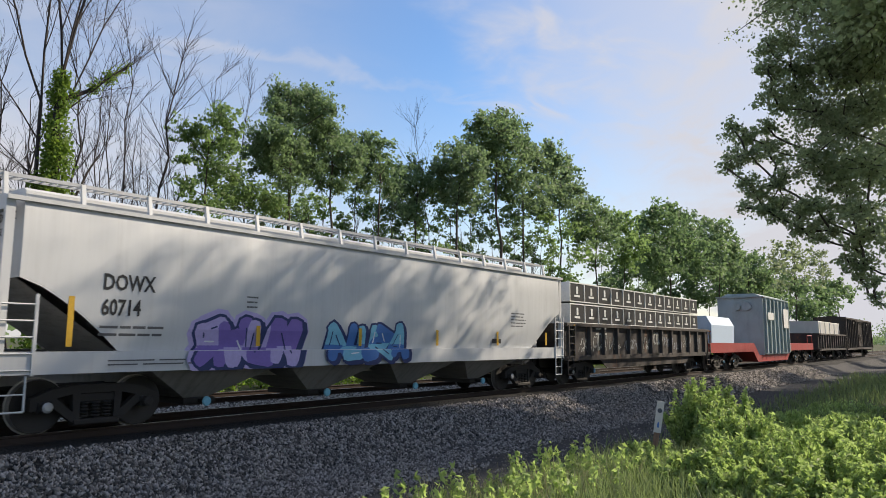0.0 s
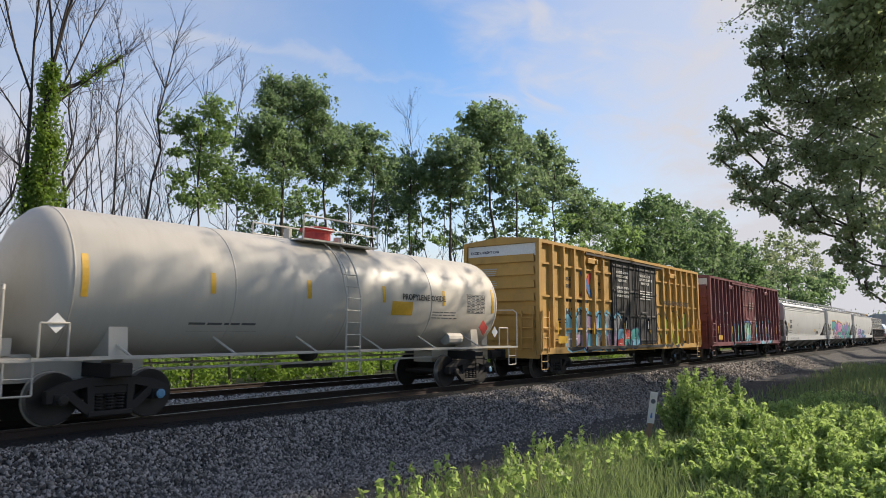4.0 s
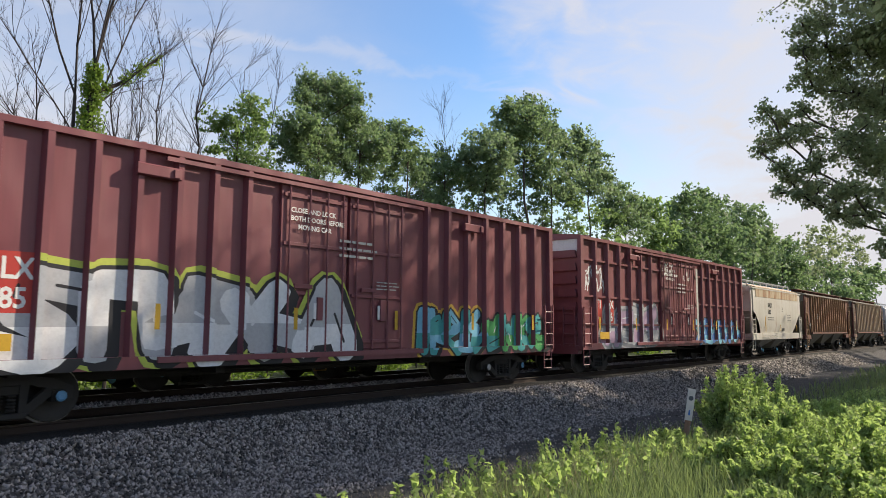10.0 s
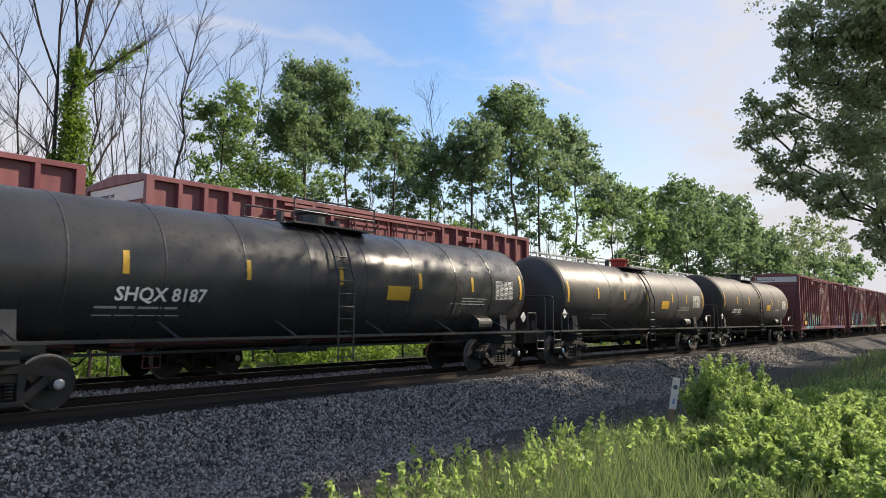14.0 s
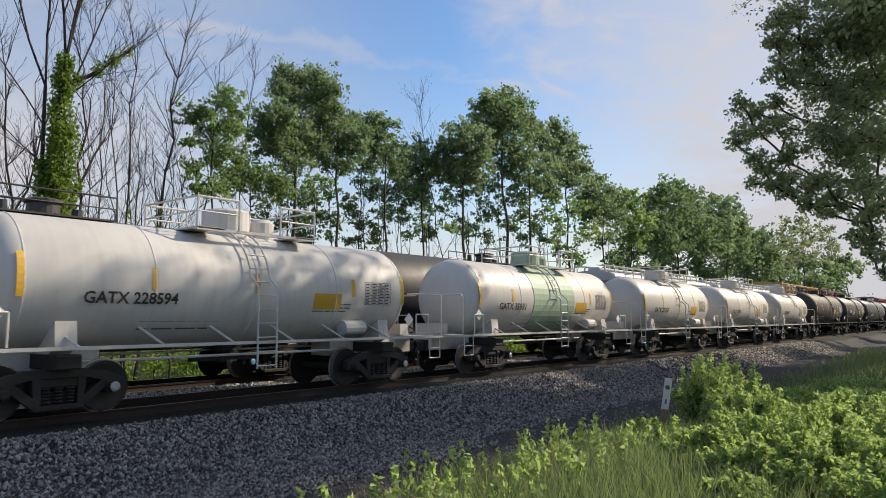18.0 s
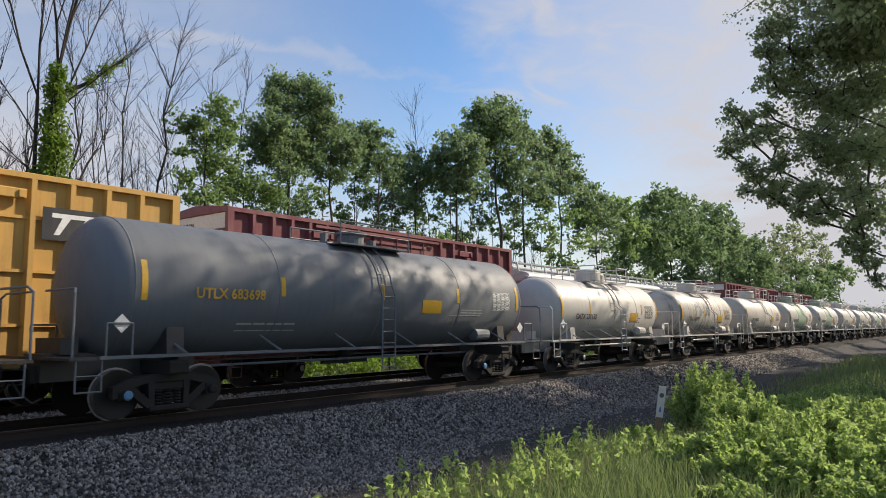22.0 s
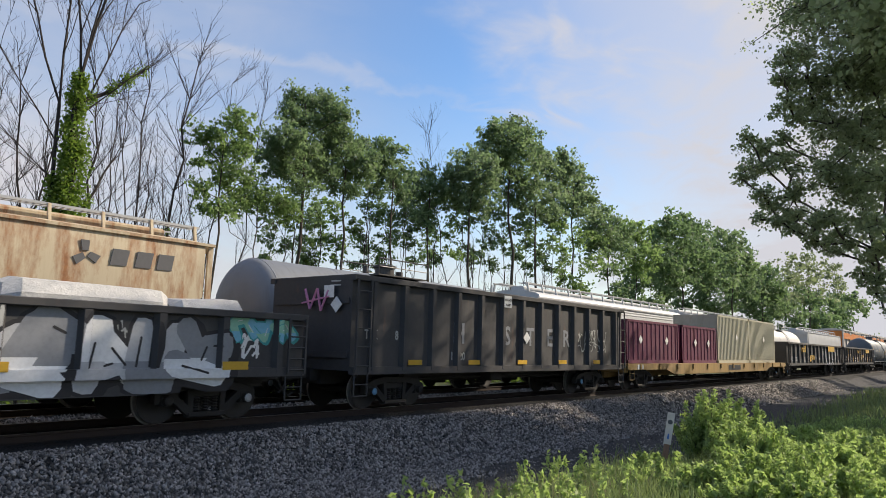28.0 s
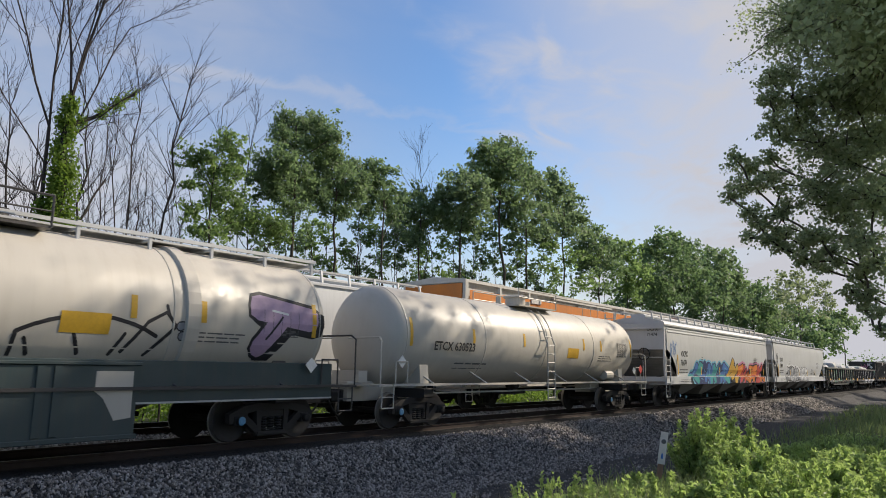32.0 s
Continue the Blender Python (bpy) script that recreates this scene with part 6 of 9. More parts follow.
def ribbed_hopper(label, L, paint, train="cars of the near train", dark=None, posts=17, trim=None, seed=0):
    """Old post-sided covered hopper: upright side posts, triangular end cut-outs, deep bays below."""
    c = car_thing("covered_hopper_car", label, "hopper car", train, L)
    dark, trim = dark or paint, trim or paint
    h, z0, z1 = L / 2, 1.36, 3.98
    xe = h - 0.55
    s = Shape()
    for k in (-1, 1):
        y0, y1 = k * 1.44, k * 1.47
        s.plate([(-xe - 0.35, z1), (-xe - 0.35, z1 - 0.45), (-xe + 1.15, z0 + 0.2), (-xe + 1.15, z0), (xe - 1.15, z0), (xe - 1.15, z0 + 0.2), (xe + 0.35, z1 - 0.45), (xe + 0.35, z1)], min(y0, y1), max(y0, y1))
    part("side_sheet", s, paint, c)
    s = Shape().prism([(-1.58, z1), (-1.58, z1 + 0.07), (-0.9, z1 + 0.24), (0, z1 + 0.30), (0.9, z1 + 0.24), (1.58, z1 + 0.07), (1.58, z1)], -h + 0.2, h - 0.2)
    part("roof", s, dark, c)
    post = shared(("side_post", paint.name, trim.name, "hop"), lambda: Shape().box(-0.042, 0.042, -1.58, -1.465, z0, z1 - 0.02, 0.012), trim)
    BANDS[c.name] = [(-h, h, [(1.3, -1.472), (4.2, -1.472)])] + [(-xe + 1.2 + (2 * xe - 2.4) * i / (posts - 1) - 0.045, -xe + 1.2 + (2 * xe - 2.4) * i / (posts - 1) + 0.045, [(1.3, -1.582), (4.0, -1.582)]) for i in range(posts)]
    back = Shape()
    for i in range(posts):
        x = -xe + 1.2 + (2 * xe - 2.4) * i / (posts - 1)
        part("side_post", post, trim, c, "", (x, 0, 0))
        back.box(x - 0.05, x + 0.05, 1.465, 1.58, z0, z1 - 0.02)
    part("back_post", back, trim, c, "", None, None, "stuff")
    for k in (-1, 1):
        s = Shape().box(-xe + 1.1, xe - 1.1, min(k * 1.46, k * 1.6), max(k * 1.46, k * 1.6), z0 - 0.06, z0 + 0.04)
        part("side_sill", s, paint, c)
        x = k * (h - 0.2)
        a, b = k * (xe + 0.3), k * (xe - 2.0)
        s = Shape()
        s.add([(a, -1.43, z1 - 0.4), (a, 1.43, z1 - 0.4), (b, 1.38, 0.9), (b, -1.38, 0.9)], [(0, 1, 2, 3)])
        s.box(min(a, a - k * 0.05), max(a, a - k * 0.05), -1.43, 1.43, z1 - 0.45, z1)
        part("slope_sheet", s, dark, c)
        s = Shape()
        s.box(min(x, x - k * 0.1), max(x, x - k * 0.1), -1.5, -1.4, 0.95, z1)
        s.box(min(x, x - k * 0.1), max(x, x - k * 0.1), 1.4, 1.5, 0.95, z1)
        s.box(min(k * h, k * (h - 1.6)), max(k * h, k * (h - 1.6)), -1.5, 1.5, 0.95, 1.2)
        part("end_frame", s, paint, c)
        ladder(c, trim, min(x, x - k * 0.5), max(x, x - k * 0.5), 0.7, z1 - 0.2, -1.56, 8)
        ladder(c, trim, 0.8, 1.25, 1.1, z1 + 0.1, k * (h - 0.05), 8, "end_ladder", "", "y")
        step(c, trim, k * (h - 0.45), -1.54, 0.98)
    n = 3
    wdt = (2 * xe - 3.6) / n
    for i in range(n):
        x = -(2 * xe - 3.6) / 2 + wdt * (i + 0.5)
        s = Shape()
        a = wdt * 0.5
        s.add([(x - a, -1.44, z0 - 0.05), (x + a, -1.44, z0 - 0.05), (x + a, 1.44, z0 - 0.05), (x - a, 1.44, z0 - 0.05), (x - 0.5, -0.9, 0.55), (x + 0.5, -0.9, 0.55), (x + 0.5, 0.9, 0.55), (x - 0.5, 0.9, 0.55)],
              [(0, 1, 5, 4), (1, 2, 6, 5), (2, 3, 7, 6), (3, 0, 4, 7), (4, 5, 6, 7), (3, 2, 1, 0)])
        bay = part("outlet_bay", s, dark, c)
        part("outlet_gate", Shape().box(x - 0.55, x + 0.55, -0.95, 0.95, 0.40, 0.55, 0.02), GEAR, bay)
    part("centre_sill", Shape().box(-h + 0.3, h - 0.3, -0.28, 0.28, 0.70, 1.0), GEAR, c)
    s = Shape()
    for k in (-1, 1):
        s.box(-h + 0.3, h - 0.3, k * 0.75 - 0.25, k * 0.75 + 0.25, z1 + 0.40, z1 + 0.44)
        for i in range(14):
            x = -h + 0.8 + (L - 1.6) * i / 13
            s.box(x - 0.03, x + 0.03, k * 0.75 - 0.22, k * 0.75 + 0.22, z1 + 0.15, z1 + 0.41)
    part("roof_walk", s, paint, c, "rusty roof walkway")
    for k in (-1, 1):
        add_truck(c, k * (h - 2.0))
    add_couplers(c, h)
    return c


def end_letters(car, words, size, x, y, z, mat):
    """Letters on the end wall that faces -x."""
    ob = lettering(car, words, size, 0, z, 0, mat)
    ob.matrix_basis = pose(x - 0.006, y, z, 90, 0, -90)
    return ob


def end_bars(car, x, y, z, w, h, mat, seed, rows=4):
    """Print too small to read on the end wall that faces -x, as plain bars."""
    rnd, s = random.Random(seed), Shape()
    for i in range(rows):
        zz, wide = z - h * i / rows, w * rnd.uniform(0.7, 1.0)
        s.box(x - 0.003, x, y - wide / 2, y + wide / 2, zz - 0.022, zz + 0.012)
    return part("small_print", s, mat, car)


def box_car(label, L, paint, train="cars of the near train", door=None, posts=(7, 7), door_w=3.2, doors=1, belts=(), white_end=True, roof=None, top=4.86, seed=0):
    """Boxcar: sheeted body with outside posts, sliding or plug doors on a track, ribbed ends with a pale roof-height panel, roof with ribs."""
    c = car_thing("boxcar", label, "boxcar", train, L)
    door, roof = door or paint, roof or paint
    h, z0 = L / 2, 0.98
    part("body", Shape().box(-h + 0.1, h - 0.1, -1.46, 1.46, z0, top - 0.05), paint, c)
    s = Shape().prism([(-1.60, top - 0.11), (-1.60, top), (-1.50, top + 0.03), (0, top + 0.17), (1.50, top + 0.03), (1.60, top), (1.60, top - 0.11)], -h + 0.02, h - 0.02)
    part("roof", s, roof, c)
    rib = shared(("roof_rib", roof.name), lambda: Shape().prism([(-1.5, top + 0.03), (-1.5, top + 0.07), (0, top + 0.21), (1.5, top + 0.07), (1.5, top + 0.03), (0, top + 0.17)], -0.04, 0.04), roof)
    for i in range(11):
        part("roof_rib", rib, roof, c, "", (-h + 0.8 + (L - 1.6) * i / 10, 0, 0))
    for k in (-1, 1):
        y0, y1 = min(k * 1.46, k * 1.60), max(k * 1.46, k * 1.60)
        part("side_sill", Shape().box(-h + 0.05, h - 0.05, y0, y1, z0 - 0.12, z0 + 0.10), paint, c)
        for a in (-h + 0.02, h - 0.22):
            part("corner_post", Shape().box(a, a + 0.20, y0, y1, z0, top - 0.1, 0.01), paint, c)
    dw = door_w * doors
    post = shared(("side_post", paint.name, round(top, 2)), lambda: Shape().add([(-0.10, -1.462, z0), (-0.055, -1.595, z0), (0.055, -1.595, z0), (0.10, -1.462, z0), (-0.10, -1.462, top - 0.1), (-0.055, -1.595, top - 0.1), (0.055, -1.595, top - 0.1), (0.10, -1.462, top - 0.1)], [(0, 1, 5, 4), (1, 2, 6, 5), (2, 3, 7, 6), (3, 2, 1, 0), (4, 5, 6, 7), (0, 4, 7, 3)]), paint)
    bands = [(-h, -dw / 2, [(z0, -1.462), (top, -1.462)]), (dw / 2, h, [(z0, -1.462), (top, -1.462)]), (-dw / 2, dw / 2, [(z0 + 0.1, -1.592), (top, -1.592)]), (-h, h, [(z0 - 0.12, -1.602), (z0 + 0.1, -1.602)])]
    BANDS[c.name] = bands
    back = Shape()
    for a, b, n in ((-h + 0.2, -dw / 2, posts[0]), (dw / 2, h - 0.2, posts[1])):
        for i in range(1, n + 1):
            x = a + (b - a) * i / (n + 1)
            part("side_post", post, paint, c, "", (x, 0, 0))
            bands.append((x - 0.052, x + 0.052, [(z0, -1.597), (top, -1.597)]))
            back.box(-x - 0.07, -x + 0.07, 1.46, 1.595, z0, top - 0.1)
        for z in belts:
            part("belt_rail", Shape().box(a + 0.02, b - 0.02, -1.53, -1.46, z - 0.035, z + 0.035), paint, c)
    part("back_post", back, paint, c, "", None, None, "stuff")
    # doors with their locking rods
    for i in range(doors):
        for k in (-1, 1):
            x0 = -dw / 2 + door_w * i
            d = part("door", Shape().box(x0 + 0.05, x0 + door_w - 0.05, min(k * 1.46, k * 1.55), max(k * 1.46, k * 1.55), z0 + 0.12, top - 0.22, 0.02), door, c)
            if k > 0:
                continue
            for j in range(4):
                z = z0 + 0.3 + (top - z0 - 0.75) * j / 3
                part("door_rail", Shape().box(x0 + 0.1, x0 + door_w - 0.1, -1.59, -1.55, z - 0.04, z + 0.04, 0.008), door, d)
            for j in (0.12, 0.40, 0.66, 0.90):
                part("lock_rod", Shape().tube((x0 + door_w * j, -1.60, z0 + 0.1), (x0 + door_w * j, -1.60, top - 0.2), 0.024, 0.024, 6), door, d)
            part("door_handle", Shape().box(x0 + door_w * 0.52, x0 + door_w * 0.60, -1.64, -1.56, 1.75, 2.25, 0.01).box(x0 + door_w * 0.2, x0 + door_w * 0.45, -1.62, -1.58, 2.42, 2.52, 0.008), door, d)
            panel(c, x0 + door_w * 0.48, 1.78, 0.22, 0.34, -1.60, WHITE, "notice_card")
    part("door_track", Shape().box(-dw / 2 - 2.6, dw / 2 + 0.6, -1.66, -1.55, z0 - 0.02, z0 + 0.09), door, c)
    part("door_track", Shape().box(-dw / 2 - 2.6, dw / 2 + 0.6, -1.64, -1.58, top - 0.24, top - 0.16), door, c)
    # tack plates high on the side, print on the end
    for dx in (-h * 0.52, h * 0.52):
        part("tack_plate", Shape().box(dx - 0.42, dx + 0.42, -1.66, -1.55, top - 0.58, top - 0.36, 0.02).box(dx + 0.26, dx + 0.36, -1.70, -1.62, top - 0.56, top - 0.40, 0.01), paint, c)
    if white_end:
        end_letters(c, "EXCESS HEIGHT CAR", 0.13, -h + 0.08, 1.30, top - 0.40, BLACK)
    for i, (y, z) in enumerate(((0.5, top - 0.98), (0.5, top - 1.42))):
        end_bars(c, -h + 0.024, y, z, 0.75, 0.30, DIMWHITE, seed + i)
    # ends
    for k in (-1, 1):
        x = k * (h - 0.1)
        for i in range(7):
            z = z0 + 0.35 + i * 0.46
            s = Shape().prism([(-1.40, z), (1.40, z), (1.36, z + 0.26), (-1.36, z + 0.26)], min(x, x + k * 0.075), max(x, x + k * 0.075))
            part("end_rib", s, paint, c)
        if white_end:
            part("end_panel", Shape().box(min(x, x + k * 0.02), max(x, x + k * 0.02), -1.42, 1.42, top - 0.55, top - 0.12), WHITE, c, "white clearance panel")
        ladder(c, paint, min(k * (h - 0.12), k * (h - 0.6)), max(k * (h - 0.12), k * (h - 0.6)), 0.95, 2.35, -1.64, 4)
        ladder(c, paint, -1.35, -0.9, 0.95, 2.35, k * (h + 0.06), 4, "end_ladder", "", "y")
        step(c, paint, k * (h - 0.36), -1.58, 0.9)
        part("end_sill", Shape().box(min(k * h, k * (h - 0.25)), max(k * h, k * (h - 0.25)), -1.45, 1.45, 0.72, 1.02), paint, c)
        part("cross_bearer", Shape().box(k * (h - 2.35) - 0.2, k * (h - 2.35) + 0.2, -1.4, 1.4, 0.80, 1.0), GEAR, c)
    part("centre_sill", Shape().box(-h + 0.2, h - 0.2, -0.32, 0.32, 0.62, 0.98), GEAR, c)
    part("brake_rigging", Shape().box(-0.5, 0.5, 0.5, 1.0, 0.55, 0.9, 0.05).line([(-4, -0.6, 0.72), (4, -0.6, 0.72)], 0.03).box(-3.1, -2.9, -1.2, 1.2, 0.7, 0.95).box(2.9, 3.1, -1.2, 1.2, 0.7, 0.95), GEAR, c)
    for k in (-1, 1):
        add_truck(c, k * (h - 2.15))
    add_couplers(c, h)
    return c


def tank_car(label, L, paint, train="cars of the near train", r=1.47, trim=None, fitting="low", band=None, sill=None, seed=0, zc=None, ladder_x=0.0, hatch=None, rings=4):
    """Tank car: a long barrel with dished heads on saddles, running sills, a manway with its platform, side ladder, hand rails."""
    c = car_thing("tank_car", label, "tank car", train, L)
    trim = trim or paint
    sill = sill or trim
    h = L / 2
    zc = zc or 1.06 + r
    hb = h - (0.85 if fitting == "high" else 0.62)
    prof = [(-hb, 0.0), (-hb + 0.03, r * 0.35), (-hb + 0.12, r * 0.66), (-hb + 0.26, r * 0.86), (-hb + 0.42, r * 0.965), (-hb + 0.55, r), (hb - 0.55, r), (hb - 0.42, r * 0.965), (hb - 0.26, r * 0.86), (hb - 0.12, r * 0.66), (hb - 0.03, r * 0.35), (hb, 0.0)]
    part("barrel", Shape().lathe(prof, "x", 40, (0, 0, zc)), paint, c, "", None, True)
    for x in (-hb + 0.56, hb - 0.56):
        part("weld_seam", Shape().lathe([(x - 0.02, r - 0.01), (x - 0.01, r + 0.008), (x + 0.01, r + 0.008), (x + 0.02, r - 0.01)], "x", 40, (0, 0, zc)), paint, c)
    for i in range(1, rings):
        x = -hb + 0.56 + (2 * hb - 1.12) * i / rings
        part("weld_seam", Shape().lathe([(x - 0.03, r - 0.01), (x - 0.015, r + 0.010), (x + 0.015, r + 0.010), (x + 0.03, r - 0.01)], "x", 40, (0, 0, zc)), paint, c)
    if band:
        part("middle_band", Shape().lathe([(-1.45, r - 0.01), (-1.45, r + 0.014), (1.45, r + 0.014), (1.45, r - 0.01)], "x", 40, (0, 0, zc)), band, c, "pale green middle band")
    # stub sills, saddles, platforms
    for k in (-1, 1):
        a, b = k * (h - 0.05), k * (h - 3.1)
        part("stub_sill", Shape().box(min(a, b), max(a, b), -0.35, 0.35, 0.72, 1.22), sill, c)
        part("saddle", Shape().prism([(-1.25, 1.18), (-0.9, 1.0), (0.9, 1.0), (1.25, 1.18), (1.2, zc - r * 0.55), (0.6, zc - r * 0.93), (0, zc - r * 1.0), (-0.6, zc - r * 0.93), (-1.2, zc - r * 0.55)], k * (h - 2.1) - 0.18, k * (h - 2.1) + 0.18), sill, c)
        p0, p1 = k * h, k * (h - 0.62)
        part("end_platform", Shape().box(min(p0, p1), max(p0, p1), -1.52, 1.52, 1.12, 1.17), sill, c)
        for s in (-1, 1):
            y = s * 1.50
            rail = Shape().line([(k * (h - 0.05), y, 1.15), (k * (h - 0.05), y, 2.25), (k * (h - 0.10), y * 0.93, 2.34), (k * (h - 0.10), y * 0.2, 2.34)], 0.022, 6).line([(k * (h - 0.62), y, 1.15), (k * (h - 0.62), y, 1.75), (k * (h - 1.1), y * 0.99, 1.75), (k * (h - 1.1), y * 0.99, 1.2)], 0.02, 6)
            part("end_rail", rail, trim, c)
            step(c, trim, k * (h - 0.34), y, 1.14)
        part("head_block", Shape().box(min(k * (h - 0.62), k * (h - 0.3)), max(k * (h - 0.62), k * (h - 0.3)), -0.5, 0.5, 1.2, 1.5), sill, c)
        part("bolster", Shape().box(k * (h - 2.1) - 0.2, k * (h - 2.1) + 0.2, -1.4, 1.4, 0.80, 1.05, 0.03), GEAR, c)
    # running rails along both flanks
    for s in (-1, 1):
        part("flank_rail", Shape().box(-h + 0.5, h - 0.5, min(s * 1.50, s * 1.56), max(s * 1.50, s * 1.56), 1.13, 1.19), trim, c)
        for i in range(6):
            x = -h + 2.2 + (L - 4.4) * i / 5
            zb = 1.50
            part("bracket", Shape().line([(x, s * 1.53, 1.16), (x - 0.2, s * r * math.sqrt(1 - ((zb - zc) / r) ** 2), zb)], 0.026, 5), trim, c)
    # top fittings
    zt = zc + r
    if fitting == "high":
        part("valve_housing", Shape().lathe([(zt - 0.15, 0.52), (zt + 0.50, 0.52), (zt + 0.55, 0.46), (zt + 0.55, 0.0)], "z", 18), hatch or band or trim, c, "", None)
        part("manway", Shape().lathe([(zt - 0.1, 0.28), (zt + 0.36, 0.28), (zt + 0.44, 0.2), (zt + 0.44, 0.0)], "z", 16, (1.0, 0, 0)), hatch or band or trim, c)
        s = Shape()
        for y in (-1.0, 0.9):
            s.box(-1.35, 1.75, y, y + 0.10, zt - 0.06, zt + 0.0)
        s.box(-1.35, -0.7, -1.0, 1.0, zt - 0.03, zt + 0.01).box(1.2, 1.75, -1.0, 1.0, zt - 0.03, zt + 0.01)
        part("top_platform", s, trim, c)
        for x0, x1, end in ((-1.35, -0.35, -1.35), (0.75, 1.75, 1.75)):
            rail = Shape()
            for y in (-1.0, 1.0):
                rail.line([(x0, y, zt), (x0, y, zt + 0.62), (x1, y, zt + 0.62), (x1, y, zt)], 0.024, 6).line([(x0, y, zt + 0.32), (x1, y, zt + 0.32)], 0.018, 5)
            rail.line([(end, -1.0, zt + 0.62), (end, 1.0, zt + 0.62)], 0.022, 6).line([(end, -1.0, zt + 0.32), (end, 1.0, zt + 0.32)], 0.018, 5)
            part("top_rail", rail, trim, c)
    else:
        part("manway", Shape().lathe([(zt - 0.1, 0.36), (zt + 0.26, 0.36), (zt + 0.30, 0.44), (zt + 0.36, 0.44), (zt + 0.40, 0.30), (zt + 0.40, 0.0)], "z", 18, (0.2, 0, 0)), hatch or band or trim, c)
        part("valve", Shape().lathe([(zt - 0.1, 0.14), (zt + 0.22, 0.14), (zt + 0.24, 0.0)], "z", 10, (1.0, 0, 0)), trim, c)
        part("valve", Shape().lathe([(zt - 0.1, 0.10), (zt + 0.30, 0.10), (zt + 0.32, 0.0)], "z", 10, (-0.6, 0.2, 0)), trim, c)
        part("top_platform", Shape().box(-1.1, 1.5, -0.95, -0.42, zt - 0.10, zt - 0.06).box(-1.1, 1.5, 0.42, 0.95, zt - 0.10, zt - 0.06), trim, c)
        for y in (-0.95, 0.95):
            part("top_rail", Shape().line([(-1.1, y, zt - 0.08), (-1.1, y, zt + 0.48), (1.5, y, zt + 0.48), (1.5, y, zt - 0.08)], 0.022, 6).line([(-1.1, y, zt + 0.2), (1.5, y, zt + 0.2)], 0.016, 5), trim, c)
    # ladder up the flank
    for s in (-1, 1):
        st = Shape()
        for dx in (-0.24, 0.24):
            pts = [(ladder_x + dx, s * 1.58, 0.62), (ladder_x + dx, s * 1.58, zc)]
            for i in range(1, 8):
                a = radians(10 * i)
                pts.append((ladder_x + dx, s * (r + 0.1) * math.cos(a), zc + (r + 0.1) * math.sin(a)))
            st.line(pts, 0.022, 5)
        for i in range(9):
            z = 0.68 + i * 0.29
            y = 1.58 if z < zc else (r + 0.1) * math.sqrt(max(0.05, 1 - ((z - zc) / (r + 0.1)) ** 2))
            st.tube((ladder_x - 0.24, s * y, z), (ladder_x + 0.24, s * y, z), 0.016, 0.016, 5)
        part("ladder", st, trim, c)
    part("bottom_outlet", Shape().lathe([(0.72, 0.14), (0.9, 0.14), (0.95, 0.22), (zc - r + 0.1, 0.30)], "z", 12).box(-0.8, 0.8, -0.06, 0.06, 0.74, 0.86), GEAR, c)
    part("brake_rigging", Shape().tube((-h + 2.6, -0.55, 0.88), (h - 2.6, -0.55, 0.88), 0.03, 0.03, 6).tube((-h + 2.6, 0.4, 0.95), (h - 2.6, 0.4, 0.95), 0.025, 0.025, 6).lathe([(h - 3.4, 0.0), (h - 3.38, 0.18), (h - 2.7, 0.18), (h - 2.68, 0.0)], "x", 12, (0, -1.05, 1.42)), trim, c)
    for k in (-1, 1):
        add_truck(c, k * (h - 2.1))
    add_couplers(c, h)
    c["r"], c["zc"] = r, zc
    BANDS[c.name] = [(-h, h, [(zc + r * math.sin(radians(a)), -r * math.cos(radians(a))) for a in range(-70, 71, 10)])]
    return c


def on_barrel(c, x, z, w, h, mat, name="decal", label=""):
    """A thin decal bent round the near flank of a tank."""
    r, zc = c["r"] + 0.006, c["zc"]
    n = 6
    rows = []
    for xx in (x, x + w):
        row = []
        for i in range(n + 1):
            zz = z + h * i / n
            d = max(-0.999, min(0.999, (zz - zc) / r))
            row.append((xx, -r * math.sqrt(1 - d * d), zz))
        rows.append(row)
    return part(name, Shape().grid(rows), mat, c, label)


def tank_print(c, words, size, x, z, mat, wide=1.0):
    """Letters laid on the flank of a tank, tilted with its curve."""
    r, zc = c["r"], c["zc"]
    d = (z + size * 0.4 - zc) / r
    y = -r * math.sqrt(max(0.02, 1 - d * d))
    tilt = math.degrees(math.asin(max(-1, min(1, d))))
    ob = lettering(c, words, size, x, z, y, mat, "lettering", wide)
    k = radians(tilt)
    ob.matrix_basis = pose(x, y - 0.012 * math.cos(k) - size * 0.02, z, 90 - tilt)
    return ob


def data_table(c, x, z, w, h, mat, seed, rows=7, cols=4):
    """A ruled table of print too small to read, laid on the flank."""
    rnd, coats, t = random.Random(seed), [], 0.012
    for i in range(rows + 1):
        zz = z + (h - t) * i / rows
        coats.append(([(x, zz), (x + w, zz), (x + w, zz + t), (x, zz + t)], mat, 0.004))
        if i < rows and rows > 3:
            for j in range(cols):
                a = x + w * (j + 0.12) / cols
                b = a + w / cols * rnd.uniform(0.45, 0.76)
                lo, hi = zz + h / rows * 0.35, zz + h / rows * 0.75
                coats.append(([(a, lo), (b, lo), (b, hi), (a, hi)], mat, 0.005))
    for j in range(cols + 1):
        xx = x + (w - t) * j / cols
        coats.append(([(xx, z), (xx + t, z), (xx + t, z + h), (xx, z + h)], mat, 0.006))
    return sprayed(c, "data_panel", coats, -c["r"], "ruled table of small print")


